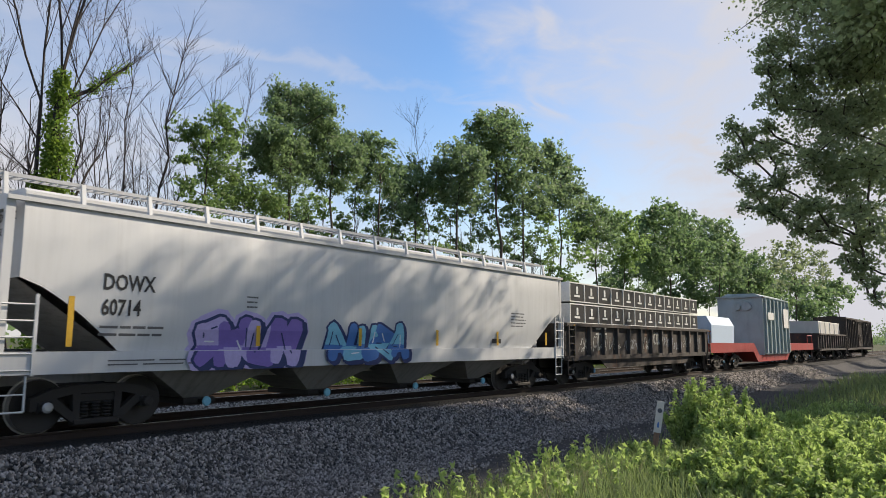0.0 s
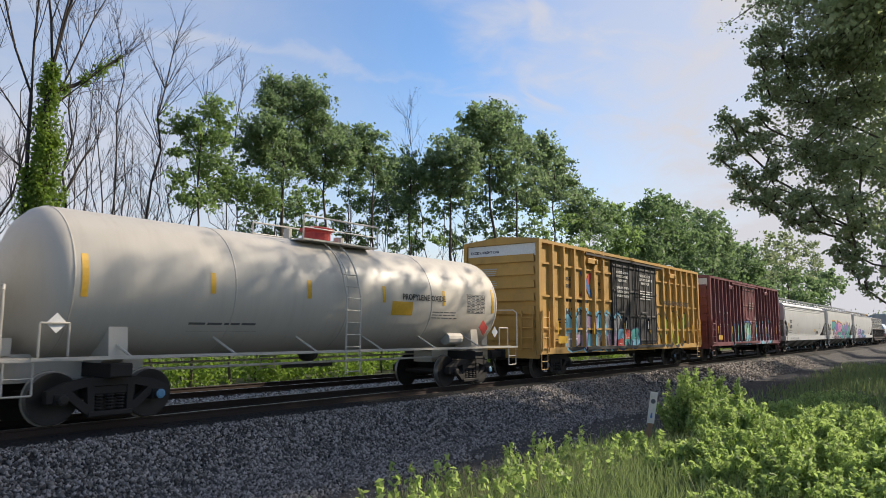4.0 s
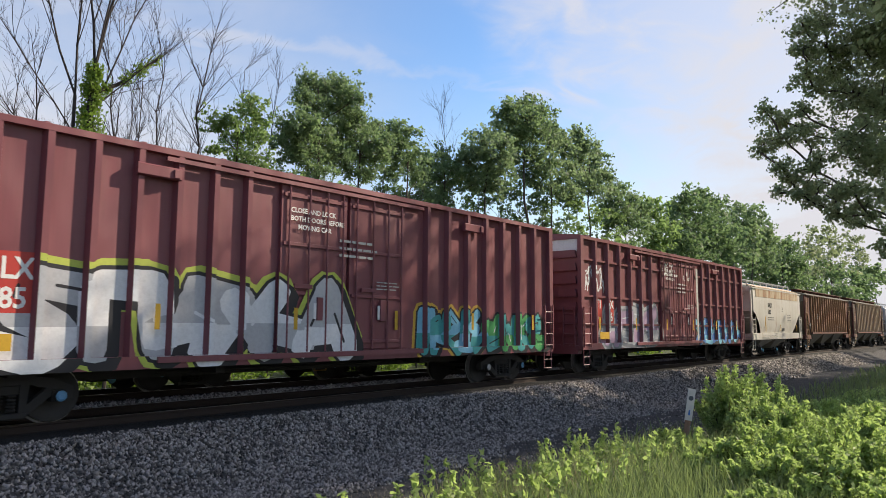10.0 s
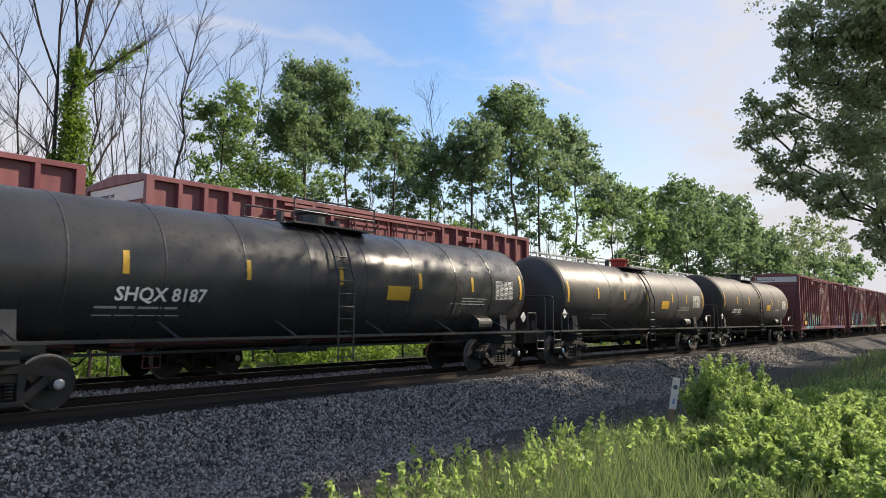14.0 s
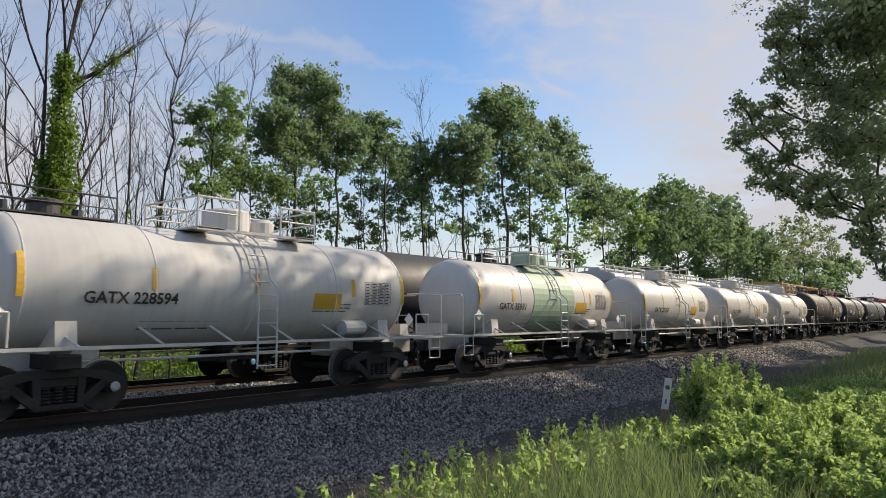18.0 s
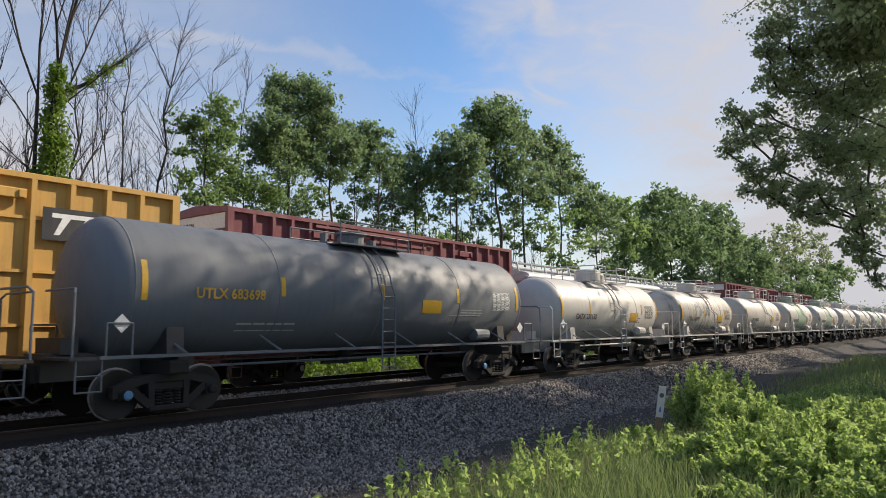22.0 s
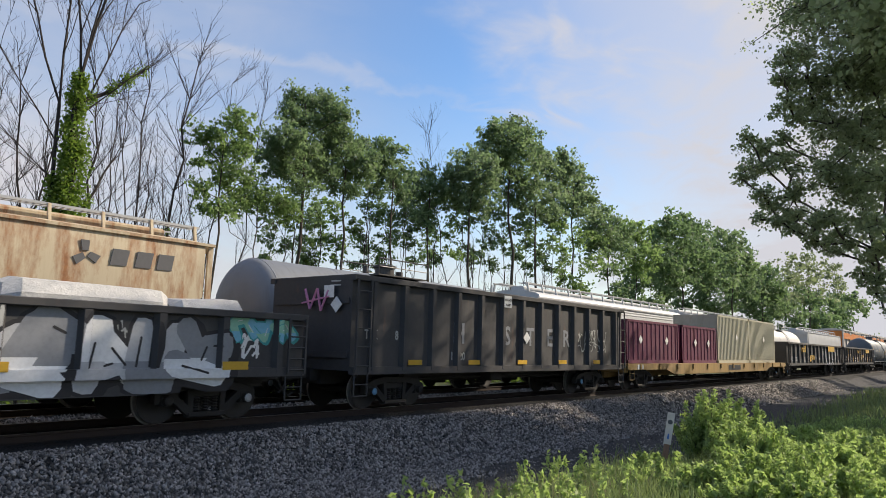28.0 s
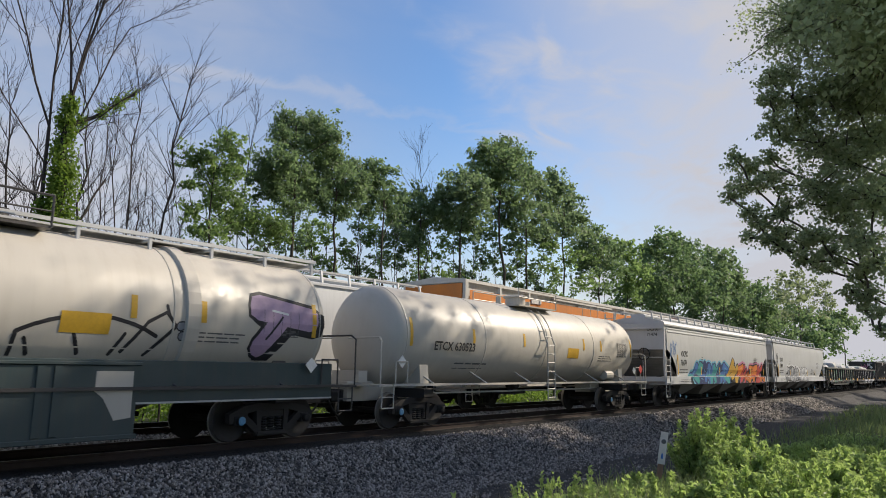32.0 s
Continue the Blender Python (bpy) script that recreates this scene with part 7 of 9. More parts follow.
def diamond(c, x, z, y, mat, size=0.17, name="hazard_placard"):
    part(name, Shape().plate([(x, z - size), (x + size, z), (x, z + size), (x - size, z)], y - 0.02, y - 0.012), mat, c, "diamond hazard placard")


def tank_marks(c, dark_body, marks=6, seed=0, notice=STRIPE, block=True):
    """Reflective strips, notices, print blocks and placards of a tank car."""
    rnd = random.Random(seed)
    h, zc, r = c["half"], c["zc"], c["r"]
    ink = DIMWHITE if dark_body else DIMBLACK
    for i in range(marks):
        x = -h + 1.35 + (2 * h - 2.7) * i / (marks - 1)
        if 1.35 < x < 2.65:
            x = 2.85
        tall = 0.75 if i in (0, marks - 1) else 0.42
        on_barrel(c, x - 0.06, zc + 0.05 - tall * 0.5 + 0.05, 0.12, tall, STRIPE, "reflector", "yellow reflective strip")
    on_barrel(c, 1.6, zc - 0.42, 0.85, 0.36, notice, "notice_plate", "yellow notice panel")
    bars(c, 1.66, zc - 0.385, 0.74, 0.33, 4, -r - 0.01, BLACK, seed)
    if block:
        data_table(c, h - 2.75, zc - 0.30, 0.95, 0.56, WHITE if dark_body else DIMBLACK, seed)
    if dark_body:
        data_table(c, h - 4.9, zc - 0.80, 0.55, 0.34, DIMWHITE, seed, 2, 2)
    y = -math.sqrt(max(0.1, r * r - 0.12))
    bars(c, -h + 3.5, zc - 0.86, 1.7, 0.26, 2, y - 0.012, ink, seed + 1)
    bars(c, h - 4.4, zc - 0.48, 1.2, 0.24, 3, y - 0.012, ink, seed + 2)
    diamond(c, h - 1.5, 1.62, -1.56, WHITE)
    diamond(c, -h + 0.9, 1.75, -1.45, WHITE)


def gondola(label, L, paint, train="cars of the near train", z1=2.35, posts=13, trim=None, seed=0, deep=0.0, cap=None):
    """Open gondola: ribbed sides with a top chord, drop ends, floor."""
    c = car_thing("gondola_car", label, "gondola car", train, L)
    trim, cap = trim or paint, cap or paint
    h, z0 = L / 2, 0.98
    part("floor", Shape().box(-h + 0.1, h - 0.1, -1.42, 1.42, z0, z0 + 0.10), paint, c)
    for k in (-1, 1):
        low = z0 - deep
        s = Shape().plate([(-h + 0.05, z0 - 0.05), (-h + 2.9, z0 - 0.05), (-h + 3.6, low - 0.02), (h - 3.6, low - 0.02), (h - 2.9, z0 - 0.05), (h - 0.05, z0 - 0.05), (h - 0.05, z1 - 0.1), (-h + 0.05, z1 - 0.1)], min(k * 1.43, k * 1.47), max(k * 1.43, k * 1.47))
        part("side_sheet", s, paint, c)
        part("top_chord", Shape().box(-h + 0.02, h - 0.02, min(k * 1.40, k * 1.60), max(k * 1.40, k * 1.60), z1 - 0.14, z1, 0.015), cap, c)
        part("side_sill", Shape().box(-h + 0.05, h - 0.05, min(k * 1.45, k * 1.58), max(k * 1.45, k * 1.58), z0 - 0.08, z0 + 0.1), paint, c)
        e = k * (h - 0.05)
        wall = part("end_wall", Shape().box(min(e, e - k * 0.06), max(e, e - k * 0.06), -1.45, 1.45, z0, z1 - 0.08), paint, c)
        for zr in (z0 + 0.3, z1 - 0.7):
            part("end_rib", Shape().box(min(e, e + k * 0.05), max(e, e + k * 0.05), -1.4, 1.4, zr, zr + 0.15, 0.02), paint, wall)
        part("end_chord", Shape().box(min(e, e - k * 0.14), max(e, e - k * 0.14), -1.5, 1.5, z1 - 0.14, z1 + 0.002), cap, c)
        ladder(c, trim, min(k * (h - 0.1), k * (h - 0.55)), max(k * (h - 0.1), k * (h - 0.55)), 0.95, z1 - 0.1, -1.63, 5)
        step(c, trim, k * (h - 0.34), -1.57, 0.95)
    post = shared(("gondola_post", paint.name, z1), lambda: Shape().add([(-0.13, -1.468, z0), (-0.07, -1.59, z0), (0.07, -1.59, z0), (0.13, -1.468, z0), (-0.13, -1.468, z1 - 0.13), (-0.07, -1.59, z1 - 0.13), (0.07, -1.59, z1 - 0.13), (0.13, -1.468, z1 - 0.13)], [(0, 1, 5, 4), (1, 2, 6, 5), (2, 3, 7, 6), (3, 2, 1, 0), (4, 5, 6, 7), (0, 4, 7, 3)]), paint)
    BANDS[c.name] = [(-h, h, [(z0 - deep, -1.472), (z0 - 0.081, -1.472), (z0 - 0.08, -1.582), (z0 + 0.1, -1.582), (z0 + 0.101, -1.472), (z1 - 0.14, -1.472)])]
    back = Shape()
    for i in range(posts):
        x = -h + 0.75 + (L - 1.5) * i / (posts - 1)
        part("side_post", post, paint, c, "", (x, 0, 0))
        BANDS[c.name].append((x - 0.066, x + 0.066, [(z0 + 0.1, -1.592), (z1 - 0.14, -1.592)]))
        back.box(x - 0.09, x + 0.09, 1.465, 1.59, z0, z1 - 0.13)
    part("back_post", back, paint, c, "", None, None, "stuff")
    part("centre_sill", Shape().box(-h + 0.2, h - 0.2, -0.32, 0.32, 0.62, 0.98), GEAR, c)
    part("brake_rigging", Shape().line([(-4, -0.6, 0.72), (4, -0.6, 0.72)], 0.03).box(-1.0, -0.4, -1.0, -0.5, 0.6, 0.9, 0.03), GEAR, c)
    for k in (-1, 1):
        add_truck(c, k * (h - 2.1))
    add_couplers(c, h)
    return c


# ---- paints of the cars ----
P_WHITE = car_paint("hopper_pale_grey", (0.52, 0.53, 0.535), 0.2, 0.0, 0.45, (0.22, 0.21, 0.20))
P_GREY = car_paint("hopper_light_grey", (0.50, 0.515, 0.53), 0.2, 0.0, 0.5, (0.20, 0.19, 0.18))
P_BLUEGREY = car_paint("hopper_cool_grey", (0.44, 0.47, 0.51), 0.2, 0.0, 0.5, (0.17, 0.17, 0.17))
P_BISQUE = car_paint("hopper_bone_grey", (0.50, 0.485, 0.44), 0.35, 0.18, 0.55, (0.24, 0.18, 0.12))
P_CREAM = car_paint("hopper_cream_rust_stained", (0.50, 0.42, 0.29), 0.3, 0.62, 0.6, (0.26, 0.15, 0.07))
P_MAROON = car_paint("boxcar_oxide_red", (0.190, 0.053, 0.063), 0.3, 0.03, 0.42, (0.075, 0.035, 0.032), 0.5, 0.24)
P_MAROON2 = car_paint("boxcar_brown_red", (0.198, 0.057, 0.065), 0.3, 0.04, 0.42, (0.085, 0.045, 0.04), 0.5, 0.24)
P_YELLOW = car_paint("boxcar_yellow", (0.52, 0.30, 0.075), 0.35, 0.08, 0.6)
P_BLACKDOOR = car_paint("boxcar_black_door", (0.022, 0.024, 0.030), 0.3, 0.0, 0.55)
P_BLUE = car_paint("boxcar_blue", (0.06, 0.16, 0.33), 0.3, 0.05, 0.6)
P_BLACK = car_paint("tank_black", (0.042, 0.040, 0.040), 0.45, 0.0, 0.45, (0.075, 0.06, 0.05))
P_GLOSS = car_paint("tank_clean_black", (0.030, 0.031, 0.034), 0.2, 0.0, 0.28, (0.06, 0.055, 0.05))
P_BROWNBLACK = car_paint("tank_dusty_brown_black", (0.034, 0.031, 0.031), 0.55, 0.08, 0.6, (0.085, 0.055, 0.045))
P_TANKWHITE = car_paint("tank_white", (0.55, 0.535, 0.51), 0.26, 0.02, 0.42, (0.30, 0.24, 0.18))
P_TANKSTAIN = car_paint("tank_white_stained", (0.53, 0.51, 0.48), 0.4, 0.16, 0.45, (0.20, 0.15, 0.12))
P_TANKBLOTCH = car_paint("tank_white_blotched", (0.52, 0.50, 0.47), 0.95, 0.1, 0.5, (0.12, 0.11, 0.11), 0.7)
P_TANKCREAM = car_paint("tank_cream", (0.48, 0.45, 0.395), 0.22, 0.0, 0.4, (0.30, 0.25, 0.2))
P_PALEGREEN = car_paint("band_pale_green", (0.31, 0.41, 0.31), 0.25, 0.0, 0.5)
P_TANKGREY = car_paint("tank_slate_grey", (0.135, 0.15, 0.17), 0.35, 0.0, 0.5, (0.09, 0.085, 0.08))
P_TANKGREY2 = car_paint("tank_mid_grey", (0.20, 0.215, 0.235), 0.35, 0.0, 0.5, (0.11, 0.10, 0.095))
P_RUST = car_paint("hopper_rust_brown", (0.105, 0.036, 0.030), 0.4, 0.42, 0.85, (0.06, 0.03, 0.025))
P_RUSTPOST = car_paint("post_bare_tan", (0.48, 0.37, 0.26), 0.3, 0.25, 0.8)
P_RUSTEDGE = car_paint("post_rusty_orange", (0.34, 0.20, 0.11), 0.35, 0.35, 0.85)
P_OLIVE = car_paint("bay_olive_grime", (0.17, 0.155, 0.125), 0.5, 0.08, 0.85)
P_GONDOLA = car_paint("gondola_black", (0.046, 0.045, 0.047), 0.45, 0.05, 0.7, (0.075, 0.065, 0.058))
P_GONRUST = car_paint("gondola_rusty_black", (0.038, 0.033, 0.031), 0.55, 0.2, 0.8, (0.085, 0.06, 0.05))
P_GONGREEN = car_paint("gondola_black_green", (0.040, 0.050, 0.046), 0.4, 0.1, 0.75)
P_PLUM = car_paint("container_plum", (0.13, 0.022, 0.058), 0.25, 0.02, 0.5)
P_BEIGE = car_paint("container_beige", (0.46, 0.44, 0.34), 0.25, 0.04, 0.55)
P_FLATYEL = car_paint("flat_weathered_yellow", (0.33, 0.21, 0.07), 0.6, 0.25, 0.75)
P_FLATRED = car_paint("flat_red", (0.36, 0.035, 0.03), 0.3, 0.02, 0.5)
P_XFMR = car_paint("transformer_grey_blue", (0.36, 0.44, 0.46), 0.35, 0.1, 0.5)
P_TARP = plain_paint("tarp_pale_blue", (0.50, 0.62, 0.78), 0.7)
P_TEALDARK = car_paint("tank_lower_teal", (0.028, 0.052, 0.055), 0.3, 0.0, 0.42)
P_STONE = stone_mat("load_pale_stone", (0.36, 0.36, 0.36), (0.56, 0.55, 0.53), 3.0, 0.9, False, 0.9, 0.05)
P_ORANGE = car_paint("reefer_orange", (0.62, 0.20, 0.03), 0.25, 0.03, 0.5)
P_REEFER = car_paint("reefer_white", (0.60, 0.58, 0.54), 0.25, 0.05, 0.5)
P_WRAP = plain_paint("wrap_black_white", (0.018, 0.018, 0.022), 0.5)
P_PALEHOP = car_paint("hopper_pale_green_grey", (0.43, 0.47, 0.44), 0.25, 0.02, 0.5)

NEAR, FAR = [], []
NEAR_SPEED, FAR_SPEED = 23.478, 20.0
NT, FT = "cars of the near train", "cars of the far train"


def near(ob, x0, x1):
    NEAR.append((ob, (x0 + x1) / 2))
    return ob


def far(ob, x0, x1):
    FAR.append((ob, (x0 + x1) / 2))
    return ob


def long(x0, x1):
    return x1 - x0


def hopper_marks(c, owner, number, ink=BLACK, seed=0, y=-1.60, size=0.40, dx=2.75, zz=2.62, stripes=6, wide=0.86):
    h = c["half"]
    if owner:
        lettering(c, owner, size, -h + dx, zz, y, ink, "lettering", wide)
        lettering(c, number, size, -h + dx, zz - size * 1.12, y, ink, "lettering", wide)
        end_letters(c, owner, 0.20, -h + 0.42, -0.62, 3.50, DIMBLACK)
        end_letters(c, number, 0.20, -h + 0.42, -0.62, 3.26, DIMBLACK)
    bars(c, -h + dx, zz - size * 1.12 - 0.36, 1.2, 0.26, 2, y + 0.01, DIMBLACK, seed)
    bars(c, -h + dx + 3.0, zz - 0.2, 0.28, 0.3, 3, y, DIMBLACK, seed + 3)
    bars(c, h - 3.6, 2.05, 0.9, 0.5, 5, y, DIMBLACK, seed + 4)
    for i in range(stripes):
        x = -h + 2.0 + (2 * h - 3.4) * i / (stripes - 1) if i else -h + dx - 0.55
        panel(c, x, 1.46, 0.10, 0.95 if i in (0,) else 0.42, y + 0.05, STRIPE, "reflector", "yellow reflective strip", 0.03)
    panel(c, h - 4.6, 1.52, 0.5, 0.3, y + 0.08, BLACK, "data_panel")
    bars(c, -h + 1.9, 1.14, 3.2, 0.14, 2, -1.64, DIMBLACK, seed + 5)


def box_marks(c, seed=0, ink=DIMWHITE):
    h = c["half"]
    bars(c, -h + 1.6, 1.95, 2.4, 0.24, 2, -1.60, ink, seed)
    panel(c, -h + 1.35, 1.22, 0.75, 0.26, -1.595, STRIPE, "notice_plate", "yellow notice panel")
    bars(c, -h + 1.4, 1.27, 0.62, 0.16, 2, -1.606, BLACK, seed + 1)
    for i in range(6):
        panel(c, -h + 1.3 + (2 * h - 2.6) * i / 5, 1.55, 0.10, 0.46, -1.595, STRIPE, "reflector", "yellow reflective strip")
    bars(c, -0.3, 3.2, 1.2, 0.5, 3, -1.605, ink, seed + 2)
    bars(c, 0.9, 2.5, 0.8, 0.24, 3, -1.605, ink, seed + 3)
    bars(c, h - 1.6, 1.6, 0.3, 0.4, 5, -1.60, ink, seed + 4)


def gondola_tags(c, z, seed, mats, height=0.9):
    h, r = c["half"], random.Random(seed)
    x = -h + 1.2
    while x < h - 1.8:
        w = r.uniform(0.9, 1.5)
        scrawl(c, x, z + r.uniform(0, 0.25), w, height * r.uniform(0.5, 1.0), -1.595, seed + int(x * 10), r.choice(mats), r.choice((5, 6, 7)), r.choice((0.025, 0.035, 0.05)))
        x += w + r.uniform(0.0, 0.5)


def build_near_train():
    # head of the visible train, far down the line when the clip starts
    x0, x1 = 86.5, 107.0
    c = near(box_car("dark weathered boxcar-bodied car near the head of the train", long(x0, x1), P_GONRUST, NT, None, (6, 6), 3.0, 1, (), False, P_GONRUST, 4.3), x0, x1)
    x0, x1 = 70.8, 86.0
    c = near(gondola("dark rusty gondola car with low sides", long(x0, x1), P_GONRUST, NT, 2.45, 12), x0, x1)
    bx = thing("crate", "large pale grey crate riding in a gondola", "crate", "")
    part("box", Shape().box(-5.6, 5.6, -1.25, 1.25, 0, 2.5, 0.03), P_REEFER, bx)
    for i in range(5):
        part("batten", Shape().box(-5.0 + i * 2.5, -4.85 + i * 2.5, -1.29, -1.25, 0.05, 2.45), P_GREY, bx)
    near(bx, x0, x1)
    bx["lift"] = 1.09
    # transformer on a depressed flat car
    x0, x1 = 40.0, 69.4
    c = near(car_thing("depressed_flat_car", "red depressed-centre flat car carrying a transformer", "flat car", NT, long(x0, x1)), x0, x1)
    h = (x1 - x0) / 2
    part("deck", Shape().plate([(-h + 0.2, 1.0), (-h + 0.2, 1.55), (-5.2, 1.55), (-3.9, 0.75), (3.9, 0.75), (5.2, 1.55), (h - 0.2, 1.55), (h - 0.2, 1.0), (5.4, 1.0), (4.3, 0.32), (-4.3, 0.32), (-5.4, 1.0)], -1.35, 1.35), P_FLATRED, c)
    for k in (-1, 1):
        for dx in (h - 2.2, h - 6.0):
            add_truck(c, k * dx)
        part("deck_rail", Shape().line([(k * (h - 0.4), -1.3, 1.55), (k * (h - 0.4), -1.3, 2.2), (k * (h - 2.4), -1.3, 2.2), (k * (h - 2.4), -1.3, 1.55)], 0.03), P_FLATRED, c)
    add_couplers(c, h)
    tr = thing("transformer", "large grey-blue power transformer riding on a flat car", "transformer", "")
    part("casing", Shape().box(-3.7, 3.7, -1.5, 1.5, 0.0, 3.9, 0.08), P_XFMR, tr)
    part("lid", Shape().box(-3.8, 3.8, -1.58, 1.58, 3.9, 3.98).prism([(-1.4, 3.98), (-0.9, 4.2), (0.9, 4.2), (1.4, 3.98)], -3.4, 3.4), P_XFMR, tr)
    for i in range(7):
        part("stiffener", Shape().box(-3.4 + i * 1.13, -3.28 + i * 1.13, -1.64, -1.5, 0.1, 3.85, 0.01), P_XFMR, tr)
    for i in range(2):
        part("flange", Shape().lathe([(-3.86, 0.0), (-3.86, 0.28), (-3.7, 0.28)], "x", 16, (0, -0.5 + i * 0.7, 3.3)), P_XFMR, tr)
    panel(tr, 1.6, 1.9, 1.5, 1.4, -1.66, WHITE, "sheet", "white hanging sheet")
    panel(tr, -3.0, 2.4, 1.6, 0.5, -1.66, WHITE, "sign")
    near(tr, x0 + 0.6, x1 + 0.6)
    tr["lift"] = 0.76
    tb = thing("tarpaulin", "pale blue tarpaulin drawn over equipment on a flat car", "tarpaulin", "")
    part("cover", Shape().prism([(-1.35, 0), (-1.38, 1.0), (-1.1, 1.5), (1.1, 1.5), (1.38, 1.0), (1.35, 0)], -2.2, 2.2), P_TARP, tb)
    near(tb, x0 + 0.6 - 12.6, x1 + 0.6 - 12.6)
    tb["lift"] = 1.56
    # gondola with wrapped bundles
    x0, x1 = 22.95, 39.4
    c = near(gondola("rusty black gondola car stacked high with wrapped bundles", long(x0, x1), P_GONRUST, NT, 2.27, 13, None, 0, 0.4), x0, x1)
    bars(c, -5.6, 1.85, 0.9, 0.42, 2, -1.475, DIMWHITE, 3, "stencil_bars")
    gondola_tags(c, 1.15, 31, [DIMWHITE, SPRAY["grey"]], 0.8)
    panel(c, -7.7, 1.1, 0.12, 1.1, -1.60, STRIPE, "reflector")
    n = 12
    for row in range(2):
        for i in range(n):
            b = thing("wrapped_bundle", "black and white plastic-wrapped bundle stacked in a gondola", "bundle", "bundles in the gondola")
            w = 1.22
            me = shared("bundle_core", lambda: Shape().box(-0.58, 0.58, -1.3, 1.3, 0.0, 0.72, 0.05), P_WRAP)
            part("core", me, P_WRAP, b)
            part("band", shared("bundle_band", lambda: Shape().box(-0.59, 0.59, -1.315, 1.315, 0.69, 0.735).box(-0.59, 0.59, -1.315, 1.315, -0.005, 0.03).box(-0.60, -0.55, -1.315, 1.315, 0, 0.73).box(-0.22, 0.22, -1.315, -1.29, 0.18, 0.26).box(-0.06, 0.08, -1.315, -1.29, 0.30, 0.58), WHITE), WHITE, b, "white wrap edge")
            near(b, x0 + 0.8 + i * w, x0 + 0.8 + i * w + w)
            b["lift"] = 2.28 + row * 0.80
    fl = thing("bundle_base", "pale timber bearers under wrapped bundles", "bearers", "")
    part("bearer", Shape().box(-7.2, 7.2, -1.25, 1.25, 0, 1.17), P_REEFER, fl)
    near(fl, x0, x1)
    fl["lift"] = 1.09
    # hoppers
    x0, x1 = 4.3, 22.8
    c = near(covered_hopper("pale grey covered hopper with purple and blue graffiti", long(x0, x1), P_WHITE, NT, HOPPER_FLAT, 4, False, None, None, 1, -0.14), x0, x1)
    hopper_marks(c, "DOWX", "60714", BLACK, 1, -1.605, 0.39, 1.75, 2.44, 6, 0.74)
    graffito(c, -5.6, 1.05, 2.45, 0.95, -1.665, 101, ["lilac", "purple"], "navy", 4, "lilac", "purple bubble-letter graffiti")
    graffito(c, -2.25, 1.12, 2.8, 0.88, -1.665, 102, ["sky", "blue"], "navy", 5, "", "blue graffiti")
    x0, x1 = -14.35, 2.95
    c = near(covered_hopper("pale grey covered hopper covered in teal, purple and ochre graffiti", long(x0, x1), P_WHITE, NT, HOPPER_FLAT, 4, False), x0, x1)
    hopper_marks(c, "CHVX", "890027", BLACK, 2, -1.605, 0.34, 1.3, 2.3)
    graffito(c, -5.7, 1.05, 5.8, 1.7, -1.67, 103, ["teal", "purple", "pink"], "navy", 3, "ochre", "teal and purple graffiti with ochre clouds", "purple")
    graffito(c, 0.8, 1.05, 5.6, 1.7, -1.67, 104, ["teal", "purple", "teal"], "navy", 3, "ochre", "teal and purple graffiti with ochre clouds", "pink")
    x0, x1 = -34.0, -15.5
    c = near(covered_hopper("plain light grey covered hopper with beaded eaves", long(x0, x1), P_GREY, NT, HOPPER_CURVED, 4, True), x0, x1)
    hopper_marks(c, "CPCX", "816320", BLACK, 3, -1.60, 0.36, 2.07, 2.4)
    panel(c, 3.6, 1.75, 0.5, 0.22, -1.52, STRIPE, "notice_plate")
    # boxcars
    x0, x1 = -52.9, -35.75
    c = near(box_car("oxide red boxcar with pale blue and green graffiti", long(x0, x1), P_MAROON, NT, None, (8, 7), 3.05, 1, (), True, P_MAROON, 4.84), x0, x1)
    box_marks(c, 4)
    for w, dx in (("BN", 0), ("SF", 1.42)):
        bars(c, -6.9 + dx, 2.75, 0.75, 0.36, 1, -1.475, WHITE, 7 + int(dx), "owner_mark")
    lettering(c, "761", 0.42, -7.0, 2.22, -1.47, WHITE)
    lettering(c, "926", 0.42, -5.5, 2.22, -1.47, WHITE)
    for i in range(4):
        x = 4.3 + i * 0.78
        part("owner_mark", Shape().plate([(x, 2.58), (x + 0.46, 2.58), (x + 0.48, 2.64), (x + 0.02, 2.64)], -1.474, -1.464).plate([(x + 0.1, 2.70), (x + 0.40, 2.70), (x + 0.50, 2.98), (x + 0.20, 2.98)], -1.474, -1.464), WHITE, c)
    bars(c, 5.95, 1.5, 0.42, 0.65, 7, -1.475, DIMWHITE, 12)
    bars(c, 6.6, 1.7, 0.42, 0.45, 5, -1.475, DIMWHITE, 13)
    panel(c, 6.65, 1.28, 0.42, 0.30, -1.466, DIMWHITE, "notice_card", "white-framed data card")
    graffito(c, -4.1, 0.92, 3.9, 1.35, -1.60, 105, ["sky", "mint"], "black", 4, "blue", "pale blue and green graffiti")
    graffito(c, 1.55, 0.90, 4.25, 1.4, -1.60, 106, ["sky", "mauve"], "black", 4, "sky", "blue graffiti")
    x0, x1 = -72.5, -54.95
    c = near(box_car("yellow boxcar with black doors and graffiti", long(x0, x1), P_YELLOW, NT, P_BLACKDOOR, (6, 6), 2.55, 2, (1.75, 2.9, 4.05), True, P_YELLOW, 4.86), x0, x1)
    box_marks(c, 5, BLACK)
    bars(c, -6.6, 2.75, 1.9, 0.3, 1, -1.475, BLACK, 4, "owner_mark")
    lettering(c, "64 20 63", 0.36, -6.6, 2.28, -1.47, BLACK)
    lettering(c, "next", 0.26, -6.6, 3.55, -1.47, BLACK)
    lettering(c, "load", 0.26, -6.6, 3.28, -1.47, BLACK)
